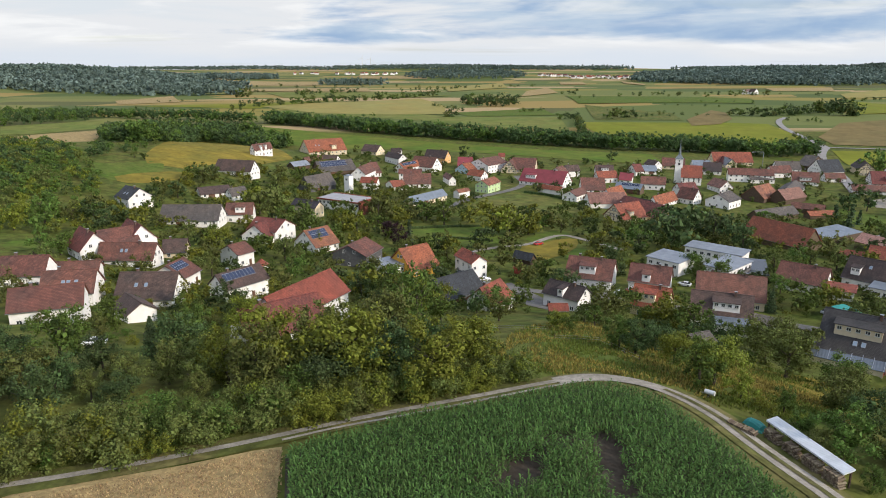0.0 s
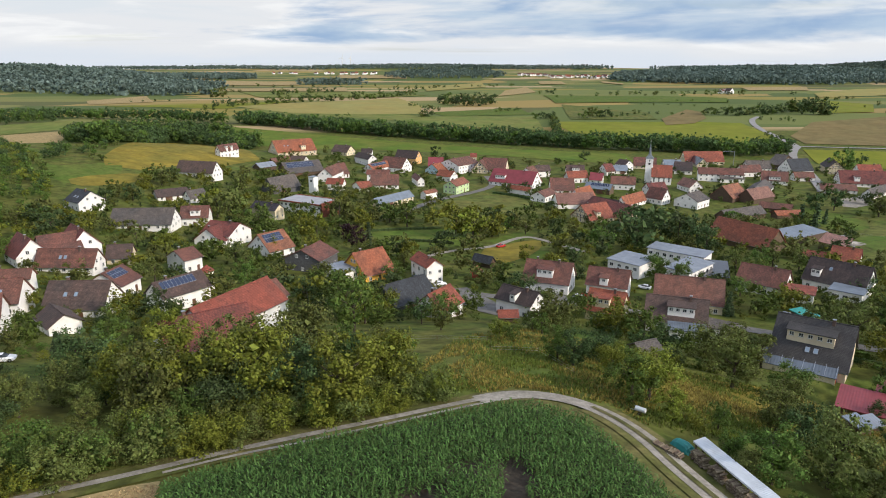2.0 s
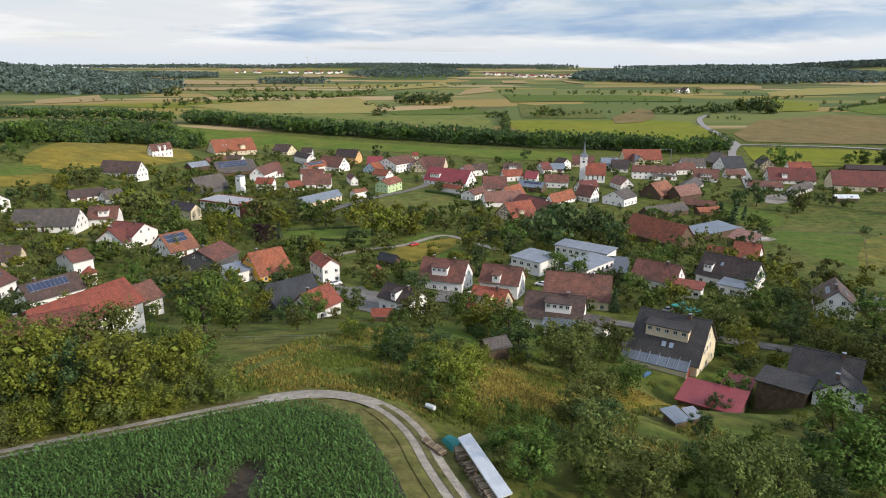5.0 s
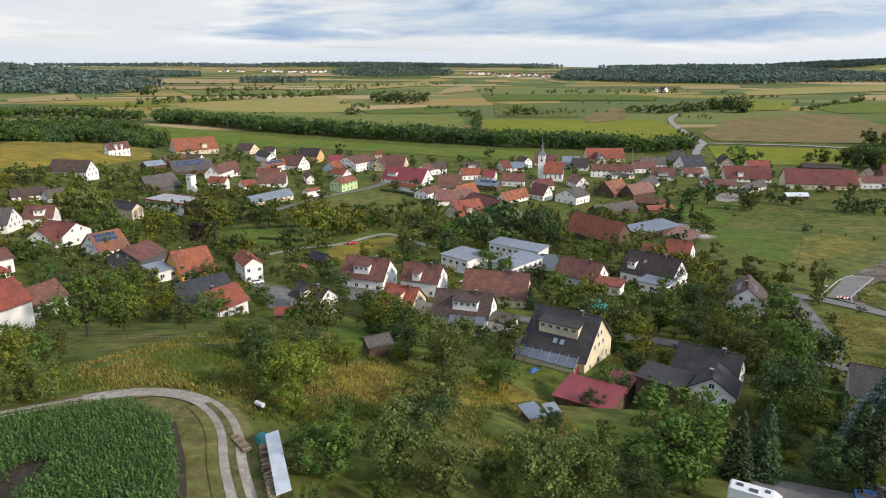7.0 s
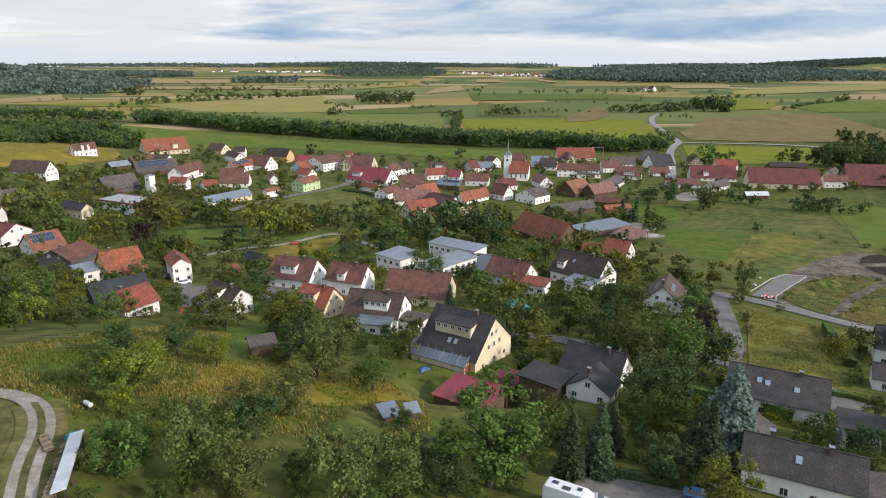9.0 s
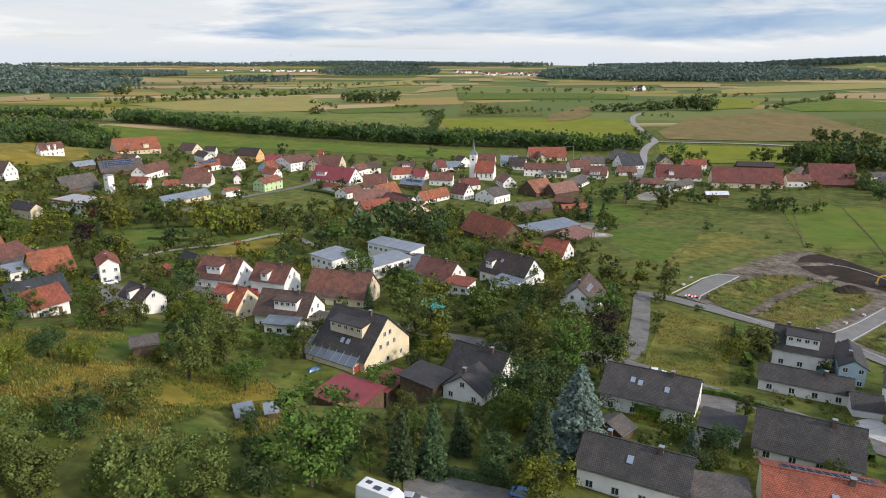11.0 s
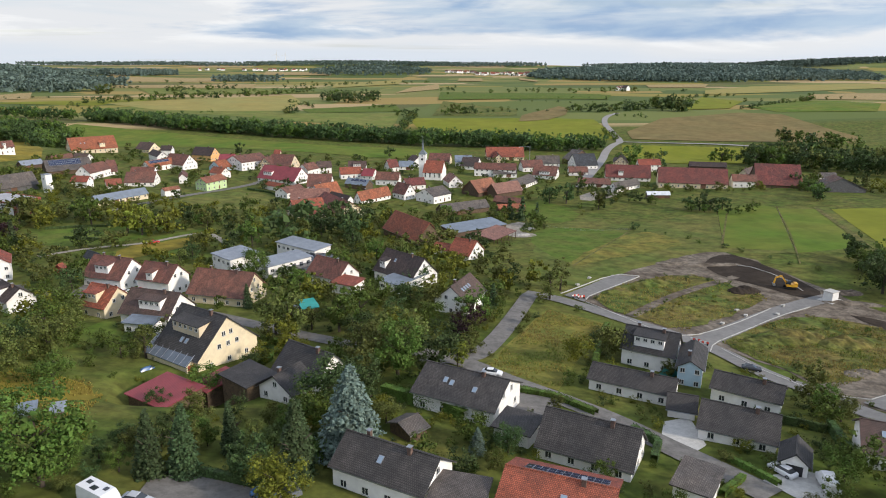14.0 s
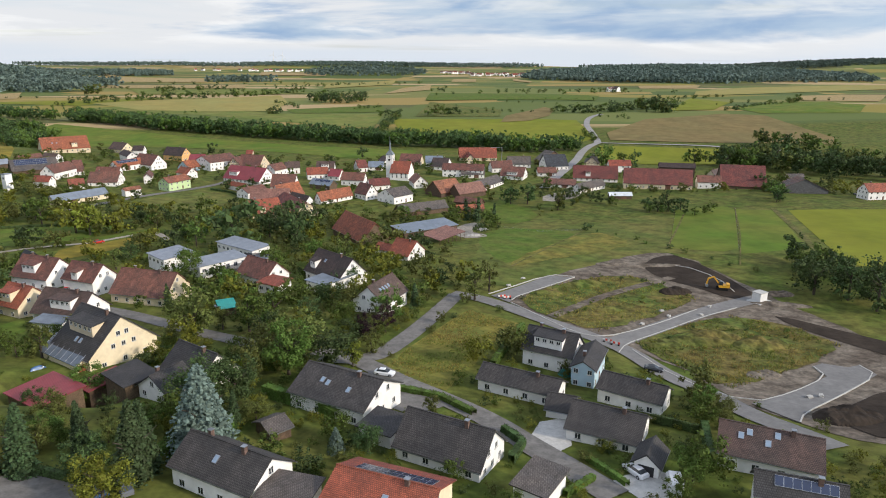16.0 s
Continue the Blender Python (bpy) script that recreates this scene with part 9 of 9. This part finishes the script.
grove(((404, 2900.1), (577.2, 2864.3), (670.6, 2526.3)), 60, 17.6, (5.6, 11.399999999999999), ('dark', 'bush_dark', 'green', 'bush_green', 'olive', 'bush_dark'), "field", stuff="farmland_trees")
grove(((457.3, 3132.8), (781.8, 3124.7)), 60, 20.8, (5.6, 10.45), ('dark', 'bush_dark', 'green', 'bush_green', 'olive', 'bush_dark'), "field", stuff="farmland_trees")
grove(((-330.1, 1014.2), (-240, 1421.6)), 160, 48.0, (5.6, 13.299999999999999), ('dark', 'bush_dark', 'green', 'bush_green', 'olive', 'bush_dark'), "field", stuff="farmland_trees")
grove(((258.9, 1334), (792.6, 1507.8)), 90, 44.0, (4.8999999999999995, 11.399999999999999), ('dark', 'bush_dark', 'green', 'bush_green', 'olive', 'bush_dark'), "field", stuff="farmland_trees")
grove(((-560.2, 2035.2), (265, 2100.9)), 160, 56.0, (5.6, 12.35), ('dark', 'bush_dark', 'green', 'bush_green', 'olive', 'bush_dark'), "field", stuff="farmland_trees")
grove(((608.2, 1026), (1024.8, 1241.1)), 60, 40.0, (4.199999999999999, 10.45), ('dark', 'bush_dark', 'green', 'bush_green', 'olive', 'bush_dark'), "field", stuff="farmland_trees")
grove(((438.6, 520.1), (481.5, 502), (507.8, 471.1), (539.6, 432)), 14, 6, (15, 20), ('dark', 'green', 'dark', 'olive'), "field", stuff="farmland_trees")
grove(((434.1, 535.5), (449.5, 504.5), (468.8, 481.5), (490.9, 447.4), (520.9, 410)), 14, 6, (15, 20), ('dark', 'green', 'dark', 'olive'), "field", stuff="farmland_trees")
grove(((461.9, 565), (499.3, 530.8), (527.3, 498.5), (562.4, 459)), 14, 6, (15, 20), ('dark', 'green', 'dark', 'olive'), "field", stuff="farmland_trees")
grove(((394, 391.8), (389.9, 366.4), (371.6, 338.7)), 6, 7, (8, 13), ('green', 'dark'), "garden")
grove(((295.7, 330.4), (309.8, 320), (325.9, 321.8)), 5, 5, (5, 7), ('dark', 'green'), "field")
grove(((251.8, 297.8), (263, 267.7), (272.1, 241.7), (285.7, 222.5), (297.3, 204.8)), 4, 9, (1.5, 3), ('bush_olive', 'bush_dark', 'bush_green'), "field")
grove(((307.3, 214), (315.4, 200.5), (322.5, 191.1), (329.7, 182.1)), 8, 8, (7, 12), ('dark', 'green'), "field")
grove(((258.3, 421.6), (263.7, 384.3), (278.6, 364.4), (285.3, 354.4)), 8, 6, (5, 8), ('green', 'dark'), "garden")
grove(((221, 146.6), (244.3, 159.7), (265.2, 158.3), (272.1, 146.2)), 7, 2.6, (0.6, 1.7), ('bush_olive', 'bush_green', 'bush_yellow', 'bush_dark'), "field", stuff="site_scrub")
grove(((224.2, 139.7), (244.3, 150.1), (262.9, 149.2), (265.6, 141.2)), 7, 2.6, (0.6, 1.7), ('bush_olive', 'bush_green', 'bush_yellow', 'bush_dark'), "field", stuff="site_scrub")
grove(((227.1, 130.4), (242.9, 136.2), (254.5, 135.8)), 7, 2.6, (0.6, 1.7), ('bush_olive', 'bush_green', 'bush_yellow', 'bush_dark'), "field", stuff="site_scrub")
grove(((197.1, 182.1), (215.9, 198.6), (237.7, 210.6), (249.4, 198.9)), 7, 2.6, (0.6, 1.7), ('bush_olive', 'bush_green', 'bush_yellow', 'bush_dark'), "field", stuff="site_scrub")
grove(((203.1, 170.3), (219.8, 180.4), (236.6, 186.5), (251.5, 186.3)), 7, 2.6, (0.6, 1.7), ('bush_olive', 'bush_green', 'bush_yellow', 'bush_dark'), "field", stuff="site_scrub")
grove(((309.8, 227), (314.9, 212.2), (325.5, 195), (337.1, 181.6)), 12, 4.5, (7, 12), ('dark', 'green', 'dark', 'olive'), "field", stuff="farmland_trees")
GARDENS = ((-150, 262), (-118, 200), (-112, 140), (-60, 108), (-20, 150), (30, 150), (45, 122), (80, 100), (120, 84), (170, 70), (235, 62), (232, 105), (168, 160), (190, 172), (172, 215), (190, 262), (235, 330), (285, 385), (330, 385), (400, 380), (440, 350), (450, 430), (380, 470), (300, 530), (200, 535), (100, 540), (0, 560), (-70, 575), (-110, 520), (-110, 440), (-150, 400))
CORE = ((-40, 398), (0, 378), (60, 352), (110, 340), (150, 330), (200, 330), (240, 345), (290, 395), (330, 395), (430, 395), (400, 470), (300, 530), (200, 535), (100, 540), (0, 560), (-70, 575), (-100, 520), (-60, 470))
wood(CORE, 9.0, (3.0, 7.5), ("green", "dark", "olive", "green"), "garden", 1.0, "garden trees", True, 0.5, stuff="village_greenery")
OPEN.append((CORE, (-100, 430, 330, 575)))
wood(GARDENS, 10.5, (5.0, 11.0), ("green", "dark", "olive", "green", "yellow", "yellow", "olive", "birch"), "garden", 1.2, "garden trees", True, 0.75, far=250)
wood(GARDENS, 4.6, (1.2, 4.2), ("green", "dark", "olive", "green", "yellow"), "garden", 0.6, "garden shrubs", True, 0.62, far=215)
wood(((150, 66), (235, 66), (230, 98), (206, 142), (186, 148), (168, 112), (140, 122), (120, 96)), 3.3, (0.9, 3.0), ("green", "dark", "olive", "green", "yellow"), "garden", 0.5, "garden shrubs", False, 0.55, stuff="village_greenery")
wood(((100, 126), (150, 132), (172, 180), (180, 215), (120, 215), (100, 160)), 4.2, (1.2, 5.5), ("green", "dark", "olive", "green", "yellow"), "garden", 0.5, "garden shrubs", True, 0.55, stuff="village_greenery")

for stuff_name, items in STUFF.items():
    join_stuff(stuff_name, [(shape_of(kind, level, k), m) for kind, level, k, m in items], {"village_greenery": "mixed green garden trees and shrubs between the houses", "river_trees": "dense dark green row of trees along the river",
               "site_scrub": "patchy green and yellow scrub on the building site", "hillside_wood": "dense dark green woodland on the hillside", "farmland_trees": "dark green field trees and copses across farmland"}[stuff_name], "trees")


def forest(spots, name, label, step=20.0):
    """Far woodland: pointed and round crowns crowded over the hills."""
    r = np.random.default_rng(21)
    items = []
    for hx, hy, rx, ry, edge in spots:
        for x in np.arange(hx - 1.4 * rx, hx + 1.4 * rx, step):
            for y in np.arange(hy - 1.4 * ry, hy + 1.2 * ry, step):
                px, py = x + r.uniform(-8, 8), y + r.uniform(-8, 8)
                q = ((px - hx) / rx) ** 2 + ((py - hy) / ry) ** 2
                if q < edge + 0.35 * noise.noise((px * 0.004, py * 0.004, hx)):
                    h = r.uniform(16, 24)
                    items.append((FAR_CROWNS[int(min(3, r.integers(0, 7)))], pose(px, py, ground(px, py) - 1, 0, 0, r.uniform(0, 360)) @ Matrix.Diagonal((h * r.uniform(0.9, 1.25), h * r.uniform(0.9, 1.25), h, 1))))
    return join_stuff(name, items, label, "forest")


# these crowns carry the haze of distance in their leaf colour
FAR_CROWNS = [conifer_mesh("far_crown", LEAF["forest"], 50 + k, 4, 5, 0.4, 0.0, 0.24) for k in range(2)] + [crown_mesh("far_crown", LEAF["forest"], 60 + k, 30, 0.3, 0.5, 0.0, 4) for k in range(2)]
forest(((1280, 2500, 620, 490, 1.0), (1050, 2250, 300, 200, 1.0)), "forest", "dark mixed forest covering a long hill, tinted blue-green for haze")
forest(((2750, 3550, 650, 200, 1.0), (2250, 3400, 300, 90, 1.0)), "forest", "dark mixed forest on the hill behind, tinted blue-green for haze", 22.0)
forest(((-1250, 2050, 430, 420, 1.2), (-830, 1800, 300, 230, 1.0), (-640, 1560, 170, 60, 1.0), (-1000, 3000, 260, 190, 1.0)), "forest", "dark mixed forest covering a hill, tinted blue-green for haze")
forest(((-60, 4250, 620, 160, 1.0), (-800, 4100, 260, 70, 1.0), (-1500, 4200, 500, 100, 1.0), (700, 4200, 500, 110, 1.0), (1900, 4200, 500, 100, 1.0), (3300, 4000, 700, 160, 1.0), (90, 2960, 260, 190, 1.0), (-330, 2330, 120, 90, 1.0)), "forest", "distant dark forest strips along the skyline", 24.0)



# ---- tall grass and weeds on the open slopes ----
def tufts(ring, n, high, mats, seed, name, label):
    r = np.random.default_rng(seed)
    xs, ys = [p[0] for p in ring], [p[1] for p in ring]
    P = np.stack([r.uniform(min(xs), max(xs), n), r.uniform(min(ys), max(ys), n)], 1)
    P = np.array([p for p in P if inside(p[0], p[1], ring) and noise.noise((p[0] * 0.12, p[1] * 0.12, seed)) > -0.25 and not near_line(p[0], p[1], 0)])
    z = grounds(P[:, 0], P[:, 1])
    V, F, I = [], [], []
    for (x, y), g in zip(P, z):
        k = int((noise.noise((x * 0.07, y * 0.07, 1)) + r.normal(0, 0.25) + 0.6) / 1.2 * len(mats))
        k = min(max(k, 0), len(mats) - 1)
        for _ in range(4):
            a, h = r.uniform(0, 6.28), high * r.uniform(0.5, 1.2)
            dx, dy, o = math.cos(a), math.sin(a), r.uniform(0.05, 0.45)
            px, py, n0 = x + r.normal(0, 0.2), y + r.normal(0, 0.2), len(V)
            V += [(px - dy * 0.09, py + dx * 0.09, g), (px + dy * 0.09, py - dx * 0.09, g), (px + dx * o, py + dy * o, g + h)]
            F.append((n0, n0 + 1, n0 + 2)), I.append(k)
    return tagged(new(name, mesh(name, V, F, mats, I)), label, "grass", kind="stuff")


BLADE = [leaves("green grass blades", (0.125, 0.165, 0.030)), leaves("yellow grass blades", (0.27, 0.225, 0.055)), leaves("dry grass blades", (0.23, 0.175, 0.06))]


tufts(((5.6, 96.1), (12.7, 118.4), (28.7, 145.3), (48.1, 130.8), (64.5, 126), (80.7, 109), (81.7, 91.4), (64, 74.3), (53.7, 79.2), (41.5, 88.9), (36.5, 82.1), (32, 87.2), (25.1, 87.6), (13.5, 81.9)), 16000, 0.55, BLADE[:2], 3, "meadow_grass", "tall yellow-green meadow grass on the slope")
tufts(((6.1, 84.4), (16.2, 109.1), (35.4, 118.4), (40.5, 104.6), (56.2, 119.2), (60.3, 98.1), (53.8, 78.6), (41.7, 76.5), (32.4, 78.2), (25.6, 84.1), (15.7, 83.4)), 9000, 0.5, BLADE[:2], 4, "meadow_grass", "tall green grass beside the track")
tufts(((152.5, 124.3), (178.2, 170.5), (190.4, 159), (173.7, 129.2), (166.6, 114.9)), 7000, 0.45, BLADE, 5, "rough_grass", "yellowing rough grass on a vacant plot")
tufts(((218.7, 148.5), (237.5, 163), (256.6, 170.5), (270.7, 161.7), (275.1, 146), (260.3, 135.6), (230.3, 118.2), (223.7, 132.1)), 7000, 0.7, BLADE, 6, "weeds", "rough weeds and dry grass on the building site")
tufts(((194.8, 183.6), (213, 202.3), (238.8, 213.9), (250.8, 197.7), (255.3, 186.2), (233.9, 170.7), (212, 156), (199.1, 167.8)), 5000, 0.7, BLADE, 7, "weeds", "rough weeds and dry grass on the building site")
STRAW = [leaves("straw", (0.50, 0.37, 0.17)), leaves("grey straw", (0.36, 0.28, 0.14))]
tufts(((-60, 46), (-43.2, 51), (-22.5, 60.8), (-19.6, 61.8), (-17.7, 52.7), (-16.5, 44), (-60, 38)), 16000, 0.22, STRAW, 8, "stubble", "cut straw stubble standing in the harvested field")
